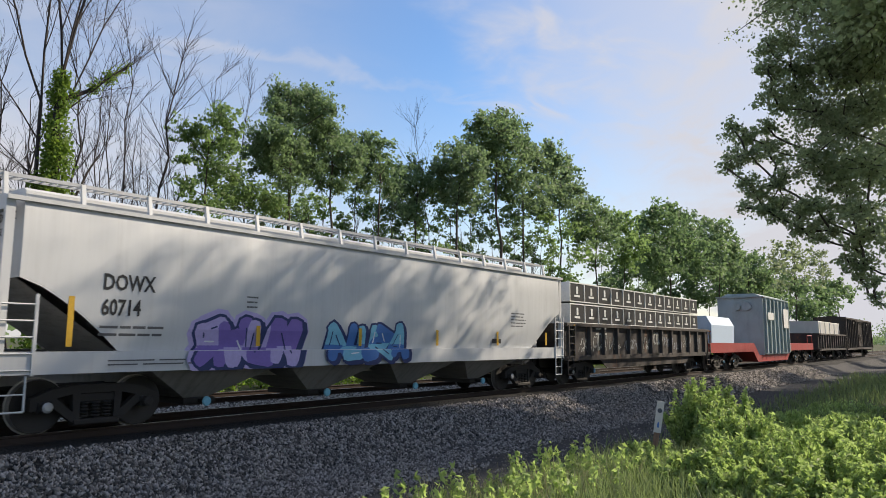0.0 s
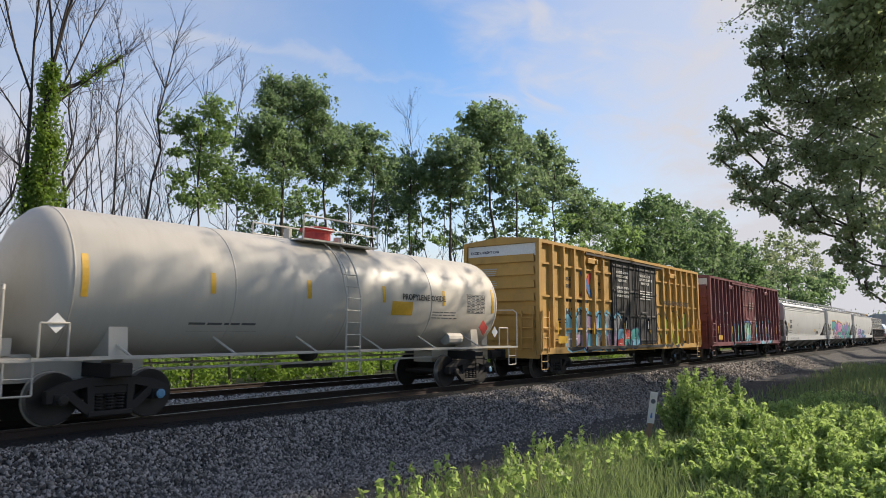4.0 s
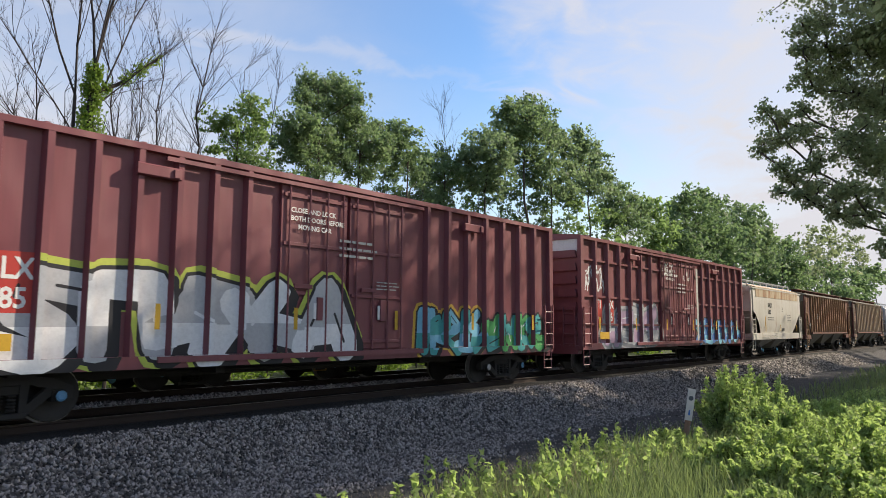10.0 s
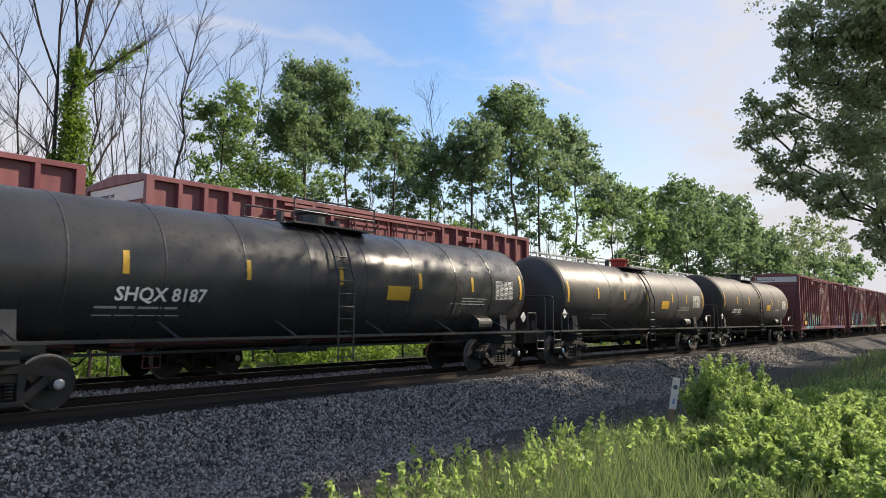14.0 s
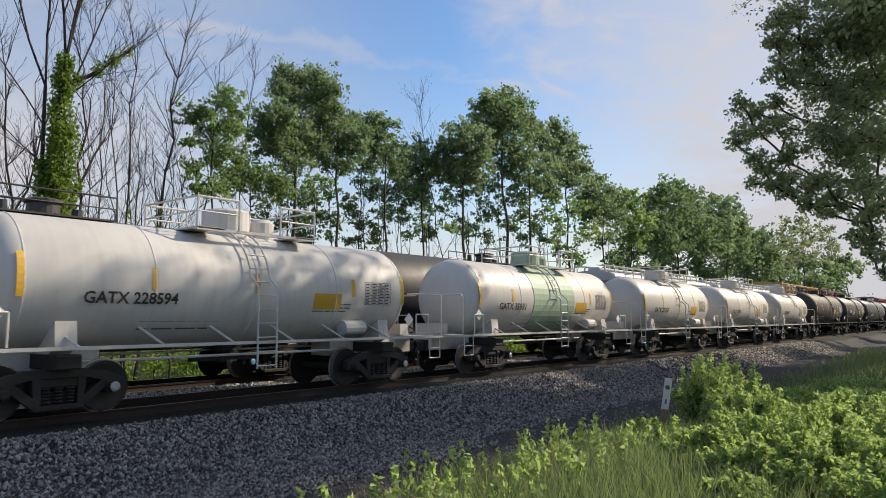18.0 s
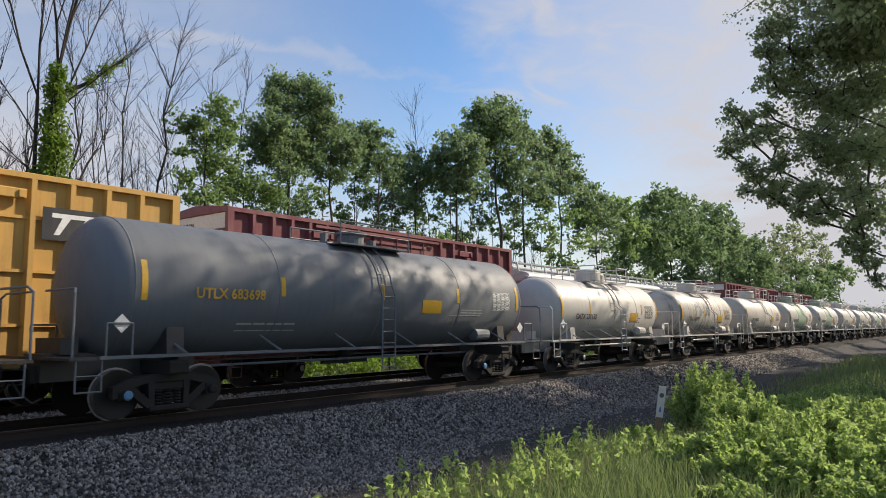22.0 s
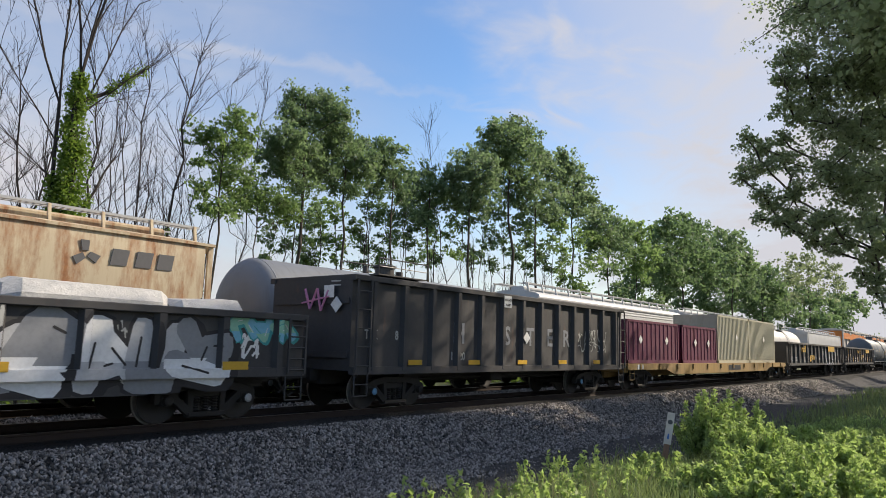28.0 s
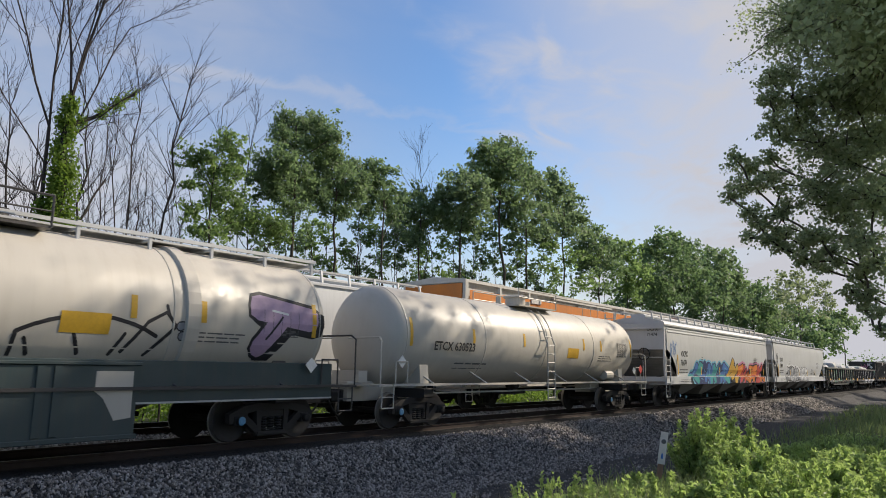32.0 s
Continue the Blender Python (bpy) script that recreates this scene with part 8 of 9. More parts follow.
    lettering(c, "any", 0.26, -3.7, 3.50, -1.47, BLACK)
    lettering(c, "road", 0.26, -3.7, 3.23, -1.47, BLACK)
    for k, m in ((0, "red"), (1, "blue")):
        part("emblem", Shape().plate([(-5.4, 3.0 + 0.95 * k), (-5.05, 3.0 + 0.95 * k), (-4.2, 3.95 - 0.95 * k), (-4.55, 3.95 - 0.95 * k)], -1.480 - 0.002 * k, -1.468), SPRAY[m], c, "crossed red and blue emblem")
    lettering(c, "RAILCAR POOLING EXPERTS", 0.28, 3.35, 2.95, -1.596, BLACK)
    for i, (a, b) in enumerate((("CLOSE THIS DOOR", "BEFORE CLOSING"), ("CLOSE AND LOCK", "BOTH DOORS BEFORE"))):
        lettering(c, a, 0.15, -2.2 + i * 2.55, 4.1, -1.60, WHITE)
        lettering(c, b, 0.15, -2.2 + i * 2.55, 3.93, -1.60, WHITE)
        lettering(c, ("MAIN DOOR", "MOVING CAR")[i], 0.15, -2.0 + i * 2.55, 3.76, -1.60, WHITE)
        if i == 0:
            for k, words in enumerate(("CIERRE ESTA PUERTA", "ANTES DE CERRAR", "LA PUERTA PRINCIPAL")):
                lettering(c, words, 0.14, -2.25 + 0.1 * (k == 1), 3.45 - 0.17 * k, -1.60, WHITE)
        else:
            bars(c, -2.2 + i * 2.55, 3.1, 1.5, 0.45, 4, -1.605, WHITE, 50 + i)
    graffito(c, -6.5, 1.0, 4.4, 1.35, -1.60, 107, ["sky", "grey", "mauve"], "black", 5, "sky", "blue and grey graffiti")
    graffito(c, 3.0, 1.02, 3.6, 1.6, -1.60, 108, ["ochre", "lime"], "black", 4, "", "black and lime graffiti on yellow", "lime")
    graffito(c, -2.2, 1.02, 2.3, 0.75, -1.64, 109, ["sky", "red", "teal"], "navy", 3, "", "blue and red graffiti")
    # tank and hoppers
    x0, x1 = -89.3, -73.8
    c = near(tank_car("cream-white tank car with a red hatch", long(x0, x1), P_TANKCREAM, NT, 1.42, P_TANKCREAM, "low", None, None, 0, None, 0.0, SPRAY["red"]), x0, x1)
    tank_marks(c, False, 6, 10)
    tank_print(c, "PROPYLENE OXIDE", 0.22, 2.0, c["zc"] + 0.0, BLACK)
    diamond(c, 5.6, 1.75, -1.57, REDPLATE, 0.24)
    x0, x1 = -108.2, -89.6
    c = near(covered_hopper("pale grey covered hopper with blue graffiti along the sill", long(x0, x1), P_WHITE, NT, HOPPER_FLAT, 4, False), x0, x1)
    hopper_marks(c, "GTX", "772637", BLACK, 11, -1.605, 0.36, 2.4, 2.55)
    graffito(c, -2.2, 1.15, 5.0, 1.0, -1.66, 110, ["blue", "sky", "grey"], "black", 6, "", "blue graffiti")
    scrawl(c, 4.2, 1.3, 3.6, 0.7, -1.66, 111, SPRAY["black"], 9, 0.05)
    x0, x1 = -127.7, -109.5
    c = near(covered_hopper("light grey covered hopper with black lettering", long(x0, x1), P_GREY, NT, HOPPER_CURVED, 4, False), x0, x1)
    hopper_marks(c, "IARX", "622753", BLACK, 12, -1.60, 0.38, 1.7, 2.46)
    x0, x1 = -147.3, -129.2
    c = near(covered_hopper("cool grey covered hopper with beaded eaves", long(x0, x1), P_BLUEGREY, NT, HOPPER_CURVED, 4, True), x0, x1)
    hopper_marks(c, "ECUX", "882598", BLACK, 13, -1.60, 0.38, 1.9, 2.46)
    x0, x1 = -164.6, -149.0
    c = near(ribbed_hopper("rust brown post-sided hopper with bare tan posts", long(x0, x1), P_RUST, NT, P_OLIVE, 17, P_RUSTPOST), x0, x1)
    lettering(c, "AEUX", 0.42, -5.4, 2.55, -1.475, DIMWHITE)
    lettering(c, "13 3007", 0.40, -5.4, 2.05, -1.475, DIMWHITE)
    x0, x1 = -181.4, -166.2
    c = near(ribbed_hopper("rust brown post-sided hopper streaked with rust", long(x0, x1), P_RUST, NT, P_OLIVE, 17, P_RUSTEDGE), x0, x1)
    scrawl(c, 2.2, 1.75, 1.6, 0.35, -1.475, 112, WHITE, 6, 0.03)
    for w, x in (("PM", -5.06), ("RX", -4.25)):
        panel(c, x, 2.36, 0.52, 0.36, -1.474, WHITE, "owner_panel", "white owner panel")
        lettering(c, w, 0.36, x + 0.03, 2.41, -1.481, BLACK, "lettering", 0.95)
    panel(c, -6.2, 1.86, 0.45, 0.16, -1.474, WHITE, "notice_card")
    panel(c, -6.2, 1.62, 0.40, 0.18, -1.474, BLACK, "data_panel")
    x0, x1 = -193.7, -182.7
    c = near(covered_hopper("short pale grey hopper with rust-stained roof", long(x0, x1), P_BISQUE, NT, HOPPER_FLAT, 2, False, None, None, 1, 0.0, 1.6), x0, x1)
    hopper_marks(c, "SHQX", "1882", BLACK, 14, -1.605, 0.36, 3.2, 2.9, 3)
    part("roof_stain", Shape().prism([(-1.605, 3.45), (-1.61, 3.8), (-1.62, 4.0), (-1.36, 4.085), (-0.95, 4.22), (-0.95, 4.21), (-1.34, 4.065), (-1.59, 3.86), (-1.59, 3.45)], -4.6, 4.6), P_CREAM, c, "rust-stained roof edge")
    # maroon boxcars
    for i, (x0, x1, num, fills, cloud) in enumerate(((-212.9, -195.1, ("6", "66", "5"), ["mauve", "pink", "silver"], "silver"), (-232.75, -214.75, ("66", "85", ""), ["silver", "lime"], "lime"),
                                                    (-252.4, -234.8, ("6", "66", "8"), ["sky", "lilac", "teal"], "ochre"), (-272.2, -254.5, ("66", "81", ""), ["teal", "mint", "green"], "mint"))):
        c = near(box_car("oxide red boxcar with %s graffiti along its sill" % ("mauve and silver", "silver and lime", "blue and orange", "mint green")[i], long(x0, x1), P_MAROON if i else P_MAROON2, NT, None, (8, 7) if i else (6, 6), 1.95, 2, (1.75, 2.75, 4.05) if i == 0 else (), True, None, 4.86), x0, x1)
        box_marks(c, 20 + i)
        h = c["half"]
        da, db = (1.28, 2.2) if i == 0 else (1.17, 1.91)
        for dx in (da - 0.02, db - 0.02):
            panel(c, -h + dx, 1.80, 0.52, 0.96, -1.466, REDPLATE, "owner_panel", "red owner panel")
        lettering(c, "TI", 0.48, -h + da, 2.34, -1.472, WHITE)
        lettering(c, "LX", 0.48, -h + db, 2.34, -1.472, WHITE, "lettering", 0.85)
        for t, dx in zip(num, (da, db, db + 0.74)):
            if t:
                lettering(c, t, 0.46, -h + dx, 1.88, -1.472, WHITE, "lettering", 0.9)
        lettering(c, "CLOSE AND LOCK", 0.15, -1.7, 4.05, -1.605, WHITE)
        lettering(c, "BOTH DOORS BEFORE", 0.15, -1.7, 3.87, -1.605, WHITE)
        lettering(c, "MOVING CAR", 0.15, -1.5, 3.69, -1.605, WHITE)
        if i == 0:
            graffito(c, -7.0, 0.92, 4.6, 1.5, -1.60, 120, ["silver", "mauve"], "grey", 4, "silver", "mauve and grey graffiti", "white")
            graffito(c, 2.25, 0.90, 6.3, 1.15, -1.60, 121, ["sky", "blue"], "black", 7, "", "bright blue graffiti")
            scrawl(c, -1.8, 3.85, 1.25, 0.6, -1.61, 122, WHITE, 5, 0.035)
            scrawl(c, 0.5, 3.75, 0.95, 0.42, -1.61, 161, WHITE, 5, 0.03)
            scrawl(c, -h + 0.4, 2.9, 1.8, 1.0, -1.60, 123, SPRAY["white"], 7, 0.05)
            panel(c, 2.02, 1.0, 0.22, 3.4, -1.60, DIMWHITE, "paint_run", "white paint run down the door post")
        elif i == 1:
            graffito(c, -7.3, 0.90, 7.4, 1.7, -1.60, 124, ["silver", "white"], "black", 5, "lime", "silver graffiti with lime edges")
            graffito(c, 2.6, 0.92, 2.6, 1.2, -1.60, 162, ["sky", "teal"], "black", 5, "ochre", "pale blue graffiti")
            graffito(c, 5.4, 0.92, 3.1, 1.1, -1.60, 125, ["green", "teal"], "black", 4, "", "green graffiti")
        elif i == 2:
            graffito(c, -7.3, 0.90, 5.9, 1.55, -1.60, 126, ["teal", "sky", "blue"], "black", 5, "ochre", "pale blue graffiti")
            graffito(c, 2.4, 0.92, 5.3, 1.15, -1.60, 127, ["teal", "mint"], "black", 5, "ochre", "teal graffiti with a rust halo")
            graffito(c, -h + 0.15, 2.65, 0.9, 1.1, -1.60, 128, ["sky", "white"], "navy", 2, "", "pale blue graffiti")
        else:
            graffito(c, -7.1, 0.90, 5.0, 1.3, -1.60, 129, ["mint", "sky", "teal"], "black", 4, "", "mint green graffiti")
            graffito(c, 4.0, 1.0, 3.8, 1.0, -1.60, 130, ["purple", "lilac", "ochre"], "navy", 5, "", "purple graffiti")
    # dark tank cars
    x0, x1 = -290.5, -274.1
    c = near(tank_car("dusty black tank car", long(x0, x1), P_BROWNBLACK, NT, 1.495, P_BLACK), x0, x1)
    tank_marks(c, True, 7, 30)
    tank_print(c, "LYBX 5055", 0.36, -5.55, c["zc"] - 0.62, WHITE)
    x0, x1 = -307.7, -291.0
    c = near(tank_car("black tank car with a red manway", long(x0, x1), P_BLACK, NT, 1.39, P_BLACK, "low", None, None, 0, None, 0.0, SPRAY["red"]), x0, x1)
    tank_marks(c, True, 7, 31)
    x0, x1 = -326.4, -308.15
    c = near(tank_car("clean glossy black tank car", long(x0, x1), P_GLOSS, NT, 1.39, P_GLOSS, rings=9), x0, x1)
    tank_marks(c, True, 7, 32)
    tank_print(c, "SHQX 8187", 0.36, -5.35, c["zc"] - 0.58, WHITE)
    x0, x1 = -341.2, -327.0
    c = near(tank_car("charcoal grey tank car with a white scrawl", long(x0, x1), P_BLACK, NT, 1.39, P_BLACK), x0, x1)
    tank_marks(c, True, 6, 33)
    tank_print(c, "882011", 0.40, -4.0, c["zc"] - 0.28, WHITE)
    scrawl(c, -2.1, 1.75, 1.5, 0.6, -1.34, 131, WHITE, 7, 0.035)
    x0, x1 = -356.35, -341.5
    c = near(tank_car("dusty brown-black tank car", long(x0, x1), P_BROWNBLACK, NT, 1.39, P_BROWNBLACK), x0, x1)
    tank_marks(c, True, 6, 34)
    # white pressure tank cars
    whites = ((-368.50, -357.00, "TILX", "101977", 0), (-381.30, -369.40, "TILX", "101936", 0), (-393.50, -382.20, "GATX", "231127", 0), (-406.30, -394.40, "GATX", "35931", 1), (-419.20, -407.20, "GATX", "228594", 0), (-431.50, -420.10, "TILX", "101935", 0), (-444.90, -432.40, "GATX", "36176", 1), (-456.90, -445.80, "GATX", "36175", 1), (-469.50, -457.80, "TILX", "100600", 0), (-481.80, -470.40, "TILX", "101939", 2), (-494.60, -482.70, "GATX", "231130", 0))
    for i, (x0, x1, own, num, kind) in enumerate(whites):
        c = near(tank_car(("white pressure tank car with a railed top platform", "white pressure tank car with a pale green middle band", "white tank car blotched with grey stains")[kind], long(x0, x1), P_TANKBLOTCH if kind == 2 else P_TANKSTAIN if i in (0, 8) else P_TANKWHITE, NT, 1.225, P_TANKWHITE, "high", P_PALEGREEN if kind == 1 else None, P_TANKSTAIN), x0, x1)
        tank_marks(c, False, 6 if kind else 5, 40 + i)
        if own:
            tank_print(c, own + " " + num, 0.30, -c["half"] + 2.35, c["zc"] - 0.36, BLACK)
        if kind == 2:
            scrawl(c, -2.4, 2.1, 3.0, 0.9, -1.22, 141, SPRAY["grey"], 9, 0.12)
    # grey and black tank cars
    x0, x1 = -510.95, -495.35
    c = near(tank_car("slate grey tank car", long(x0, x1), P_TANKGREY, NT, 1.39, P_TANKGREY, "low", None, P_BLACK), x0, x1)
    tank_marks(c, True, 5, 60, STRIPE)
    tank_print(c, "UTLX 683698", 0.29, -5.4, c["zc"] - 0.2, SPRAY["ochre"])
    x0, x1 = -527.7, -511.5
    c = near(tank_car("mid grey tank car", long(x0, x1), P_TANKGREY2, NT, 1.39, P_TANKGREY, "low", None, P_BLACK), x0, x1)
    tank_marks(c, True, 5, 61, STRIPE, False)
    scrawl(c, 4.6, 1.7, 1.0, 0.7, -1.33, 142, SPRAY["purple"], 6, 0.05)
    tank_print(c, "UTLX 206598", 0.24, -4.95, c["zc"] - 0.2, SPRAY["ochre"])
    x0, x1 = -543.4, -528.2
    c = near(tank_car("dusty black tank car with pale scrawls", long(x0, x1), P_BROWNBLACK, NT, 1.39, P_BLACK), x0, x1)
    tank_marks(c, True, 6, 62)
    tank_print(c, "FURX 123732", 0.34, -5.6, c["zc"] - 0.25, WHITE)
    tank_print(c, "FIBERGLASS INSULATION", 0.10, 1.45, c["zc"] + 0.12, DIMWHITE)
    scrawl(c, -0.6, 1.75, 3.0, 0.7, -1.34, 143, DIMWHITE, 10, 0.03)
    x0, x1 = -561.8, -543.9
    c = near(tank_car("plain slate grey tank car", long(x0, x1), P_TANKGREY, NT, 1.39, P_TANKGREY, "low", None, P_BLACK), x0, x1)
    tank_marks(c, True, 4, 63, STRIPE, False)
    tank_print(c, "ADMX 25770", 0.30, -6.0, c["zc"] - 0.16, DIMWHITE, 1.2)
    scrawl(c, 2.0, c["zc"] - 0.5, 1.2, 0.55, -1.39, 168, DIMWHITE, 5, 0.03)
    # gondolas
    x0, x1 = -581.2, -562.3
    c = near(gondola("black gondola car with an orange panel and white scrawls", long(x0, x1), P_GONDOLA, NT, 2.57, 14), x0, x1)
    panel(c, 3.7, 2.08, 2.4, 0.36, -1.597, SPRAY["ochre"], "owner_panel", "faded orange owner panel")
    bars(c, 3.95, 2.12, 1.9, 0.55, 1, -1.61, BLACK, 70, "owner_mark")
    lettering(c, "GNTX", 0.50, -7.40, 2.03, -1.476, SPRAY["ochre"], "lettering", 0.85)
    lettering(c, "2974", 0.46, -7.15, 1.58, -1.476, SPRAY["ochre"], "lettering", 0.9)
    lettering(c, "95", 0.46, -5.55, 1.58, -1.476, SPRAY["ochre"], "lettering", 0.9)
    for ch, dx, dz in zip("railgon", (-2.0, -1.25, -0.45, 0.2, 0.15, 0.95, 1.8), (2.02, 2.02, 2.02, 2.02, 1.55, 1.6, 1.6)):
        lettering(c, ch, 0.58, dx, dz, -1.597, SPRAY["ochre"], "lettering", 1.5)
    gondola_tags(c, 1.08, 71, [WHITE, DIMWHITE, SPRAY["silver"]], 1.0)
    scrawl(c, -9.0, 1.05, 1.5, 0.8, -1.597, 166, WHITE, 6, 0.04)
    for i in range(6):
        panel(c, -7.6 + i * 3.0, 1.12, 0.10, 0.5, -1.60, STRIPE, "reflector")
    x0, x1 = -603.1, -582.4
    c = near(gondola("black gondola car with faded orange letters and silver graffiti", long(x0, x1), P_GONDOLA, NT, 2.57, 15), x0, x1)
    panel(c, 3.9, 2.02, 2.8, 0.44, -1.60, SPRAY["ochre"], "owner_panel", "faded orange owner panel")
    bars(c, 4.1, 2.08, 2.4, 0.30, 1, -1.61, BLACK, 72, "owner_mark")
    for t, dx in (("rail", -6.2), ("gon", -3.4)):
        lettering(c, t, 0.7, dx, 1.9 if t == "rail" else 1.35, -1.60, SPRAY["ochre"], "lettering", 1.6)
    graffito(c, 2.2, 1.0, 6.0, 1.05, -1.60, 144, ["silver", "grey"], "black", 5, "grey", "silver graffiti")
    gondola_tags(c, 1.05, 73, [DIMWHITE, SPRAY["grey"]], 0.5)
    # container flat
    x0, x1 = -630.0, -603.6
    c = near(car_thing("flat_car", "long weathered yellow flat car carrying containers", "flat car", NT, long(x0, x1)), x0, x1)
    h = (x1 - x0) / 2
    part("deck", Shape().box(-h + 0.1, h - 0.1, -1.45, 1.45, 1.02, 1.10), P_FLATYEL, c)
    for k in (-1, 1):
        part("side_sill", Shape().plate([(-h + 0.1, 1.10), (-h + 0.1, 0.85), (-h + 4.2, 0.85), (-h + 5.2, 0.62), (h - 5.2, 0.62), (h - 4.2, 0.85), (h - 0.1, 0.85), (h - 0.1, 1.10)], min(k * 1.45, k * 1.52), max(k * 1.45, k * 1.52)), P_FLATYEL, c)
        add_truck(c, k * (h - 2.4))
        part("end_sill", Shape().box(min(k * h, k * (h - 0.3)), max(k * h, k * (h - 0.3)), -1.4, 1.4, 0.75, 1.06), P_FLATYEL, c)
        step(c, P_FLATYEL, k * (h - 0.5), -1.5, 1.0)
    part("centre_sill", Shape().box(-h + 0.3, h - 0.3, -0.35, 0.35, 0.5, 1.02), P_FLATYEL, c)
    for i in range(12):
        part("stake_pocket", Shape().box(-h + 1.2 + i * 2.15, -h + 1.36 + i * 2.15, -1.58, -1.5, 0.86, 1.08), P_FLATYEL, c)
    panel(c, -h + 1.0, 0.87, 0.6, 0.2, -1.53, WHITE, "card")
    panel(c, 0.2, 0.74, 2.2, 0.26, -1.53, BLACK, "owner_panel")
    add_couplers(c, h)

    def container(label, cx, length, height, paint, corrugations, plates):
        b = thing("freight_container", label, "container", "containers on the flat car")
        hl = length / 2
        part("box", Shape().box(-hl, hl, -1.19, 1.19, 0.0, height), paint, b)
        s = Shape()
        for x in (-hl, hl - 0.12):
            for y in (-1.23, 1.13):
                s.box(x, x + 0.12, y, y + 0.10, 0, height)
        s.box(-hl, hl, -1.23, -1.13, 0, 0.14).box(-hl, hl, -1.23, -1.13, height - 0.1, height).box(-hl, hl, 1.13, 1.23, height - 0.1, height)
        part("frame", s, paint, b)
        rib = shared(("corrugation", paint.name, height), lambda: Shape().add([(-0.09, -1.19, 0.14), (-0.05, -1.225, 0.14), (0.05, -1.225, 0.14), (0.09, -1.19, 0.14), (-0.09, -1.19, height - 0.1), (-0.05, -1.225, height - 0.1), (0.05, -1.225, height - 0.1), (0.09, -1.19, height - 0.1)], [(0, 1, 5, 4), (1, 2, 6, 5), (2, 3, 7, 6)]), paint)
        for i in range(corrugations):
            part("corrugation", rib, paint, b, "", (-hl + 0.3 + (length - 0.6) * i / (corrugations - 1), 0, 0))
        for dx in plates:
            diamond(b, dx, height * 0.55, -1.24, WHITE, 0.2)
        near(b, x0 + h + cx - hl, x0 + h + cx + hl)
        b["lift"] = 1.11

    container("plum red half-height container with a hazard diamond", -9.6, 6.0, 1.85, P_PLUM, 12, (-1.6, 1.4))
    container("plum red half-height container with a hazard diamond", -3.5, 5.2, 1.85, P_PLUM, 10, (-0.8, 1.2))
    container("beige corrugated freight container", 2.4, 6.06, 2.64, P_BEIGE, 22, (0.4,))
    container("beige corrugated freight container", 8.5, 6.06, 2.64, P_BEIGE, 22, (0.2,))
    # tall black gondola
    x0, x1 = -645.6, -630.4
    c = near(gondola("tall black gondola car with chalk-white capitals", long(x0, x1), P_GONDOLA, NT, 3.27, 13), x0, x1)
    for ch, dx in zip("HISTER", (-3.6, -2.3, -1.0, 0.3, 1.6, 2.7)):
        lettering(c, ch, 0.80, dx, 1.72, -1.475, SPRAY["grey"])
    lettering(c, "11-20", 0.3, -3.7, 1.25, -1.475, DIMWHITE)
    lettering(c, "TFX", 0.32, -7.1, 1.75, -1.475, DIMWHITE, "lettering", 0.8)
    lettering(c, "81 6", 0.32, -6.0, 1.75, -1.475, DIMWHITE, "lettering", 0.8)
    panel(c, -1.2, 2.85, 0.42, 0.36, -1.60, WHITE, "notice_card")
    lettering(c, "DO NOT", 0.10, -1.17, 3.05, -1.61, BLACK)
    lettering(c, "HUMP", 0.10, -1.13, 2.90, -1.61, BLACK)
    diamond(c, 0.1, 1.95, -1.60, WHITE, 0.2)
    e = -c["half"]
    part("notice_card", Shape().box(e - 0.066, e - 0.06, -0.95, -0.60, 2.72, 3.02), WHITE, c, "white card on the end wall")
    part("hazard_placard", Shape().prism([(-1.05, 2.35), (-1.25, 2.55), (-1.05, 2.75), (-0.85, 2.55)], e - 0.066, e - 0.06), WHITE, c, "diamond hazard placard")
    part("graffiti_scrawl", Shape().line([(e - 0.06, 0.1, 2.95), (e - 0.06, -0.1, 2.45), (e - 0.06, -0.35, 2.95), (e - 0.06, -0.5, 2.4), (e - 0.06, -0.75, 2.9)], 0.03).line([(e - 0.06, 0.2, 2.6), (e - 0.06, -0.8, 2.75)], 0.025), SPRAY["pink"], c, "pink sprayed zigzag")
    end_bars(c, e - 0.056, -1.0, 3.12, 0.4, 0.2, DIMWHITE, 9, 2)
    for i in range(5):
        panel(c, -5.6 + i * 2.6, 1.12, 0.55, 0.13, -1.60, STRIPE, "reflector")
    scrawl(c, 3.6, 1.5, 2.8, 0.9, -1.60, 145, DIMWHITE, 9, 0.035)
    # graffiti gondolas with stone
    for i, (x0, x1, paint) in enumerate(((-663.3, -646.95, P_GONDOLA), (-679.2, -663.6, P_GONGREEN))):
        c = near(gondola(("black gondola car with silver graffiti and stone blocks", "green and black gondola car covered in old graffiti")[i], long(x0, x1), paint, NT, 2.22, 12, None, 0, 0.35), x0, x1)
        h = c["half"]
        if i == 0:
            graffito(c, -1.5, 0.66, 7.6, 1.34, -1.60, 146, ["silver", "grey", "white"], "black", 8, "", "silver block graffiti", "black")
            graffito(c, -h + 0.3, 1.35, 1.3, 0.6, -1.60, 147, ["blue", "sky"], "navy", 2, "", "small blue graffiti")
            bars(c, -h + 2.9, 1.80, 3.2, 0.26, 1, -1.475, DIMWHITE, 77, "owner_mark")
            bars(c, -h + 2.9, 1.36, 3.4, 0.26, 1, -1.475, DIMWHITE, 78, "car_number")
            scrawl(c, -h + 0.7, 0.85, 1.2, 0.35, -1.60, 148, SPRAY["ochre"], 4, 0.035)
            scrawl(c, -h + 4.6, 0.85, 2.0, 0.5, -1.60, 149, SPRAY["grey"], 6, 0.03)
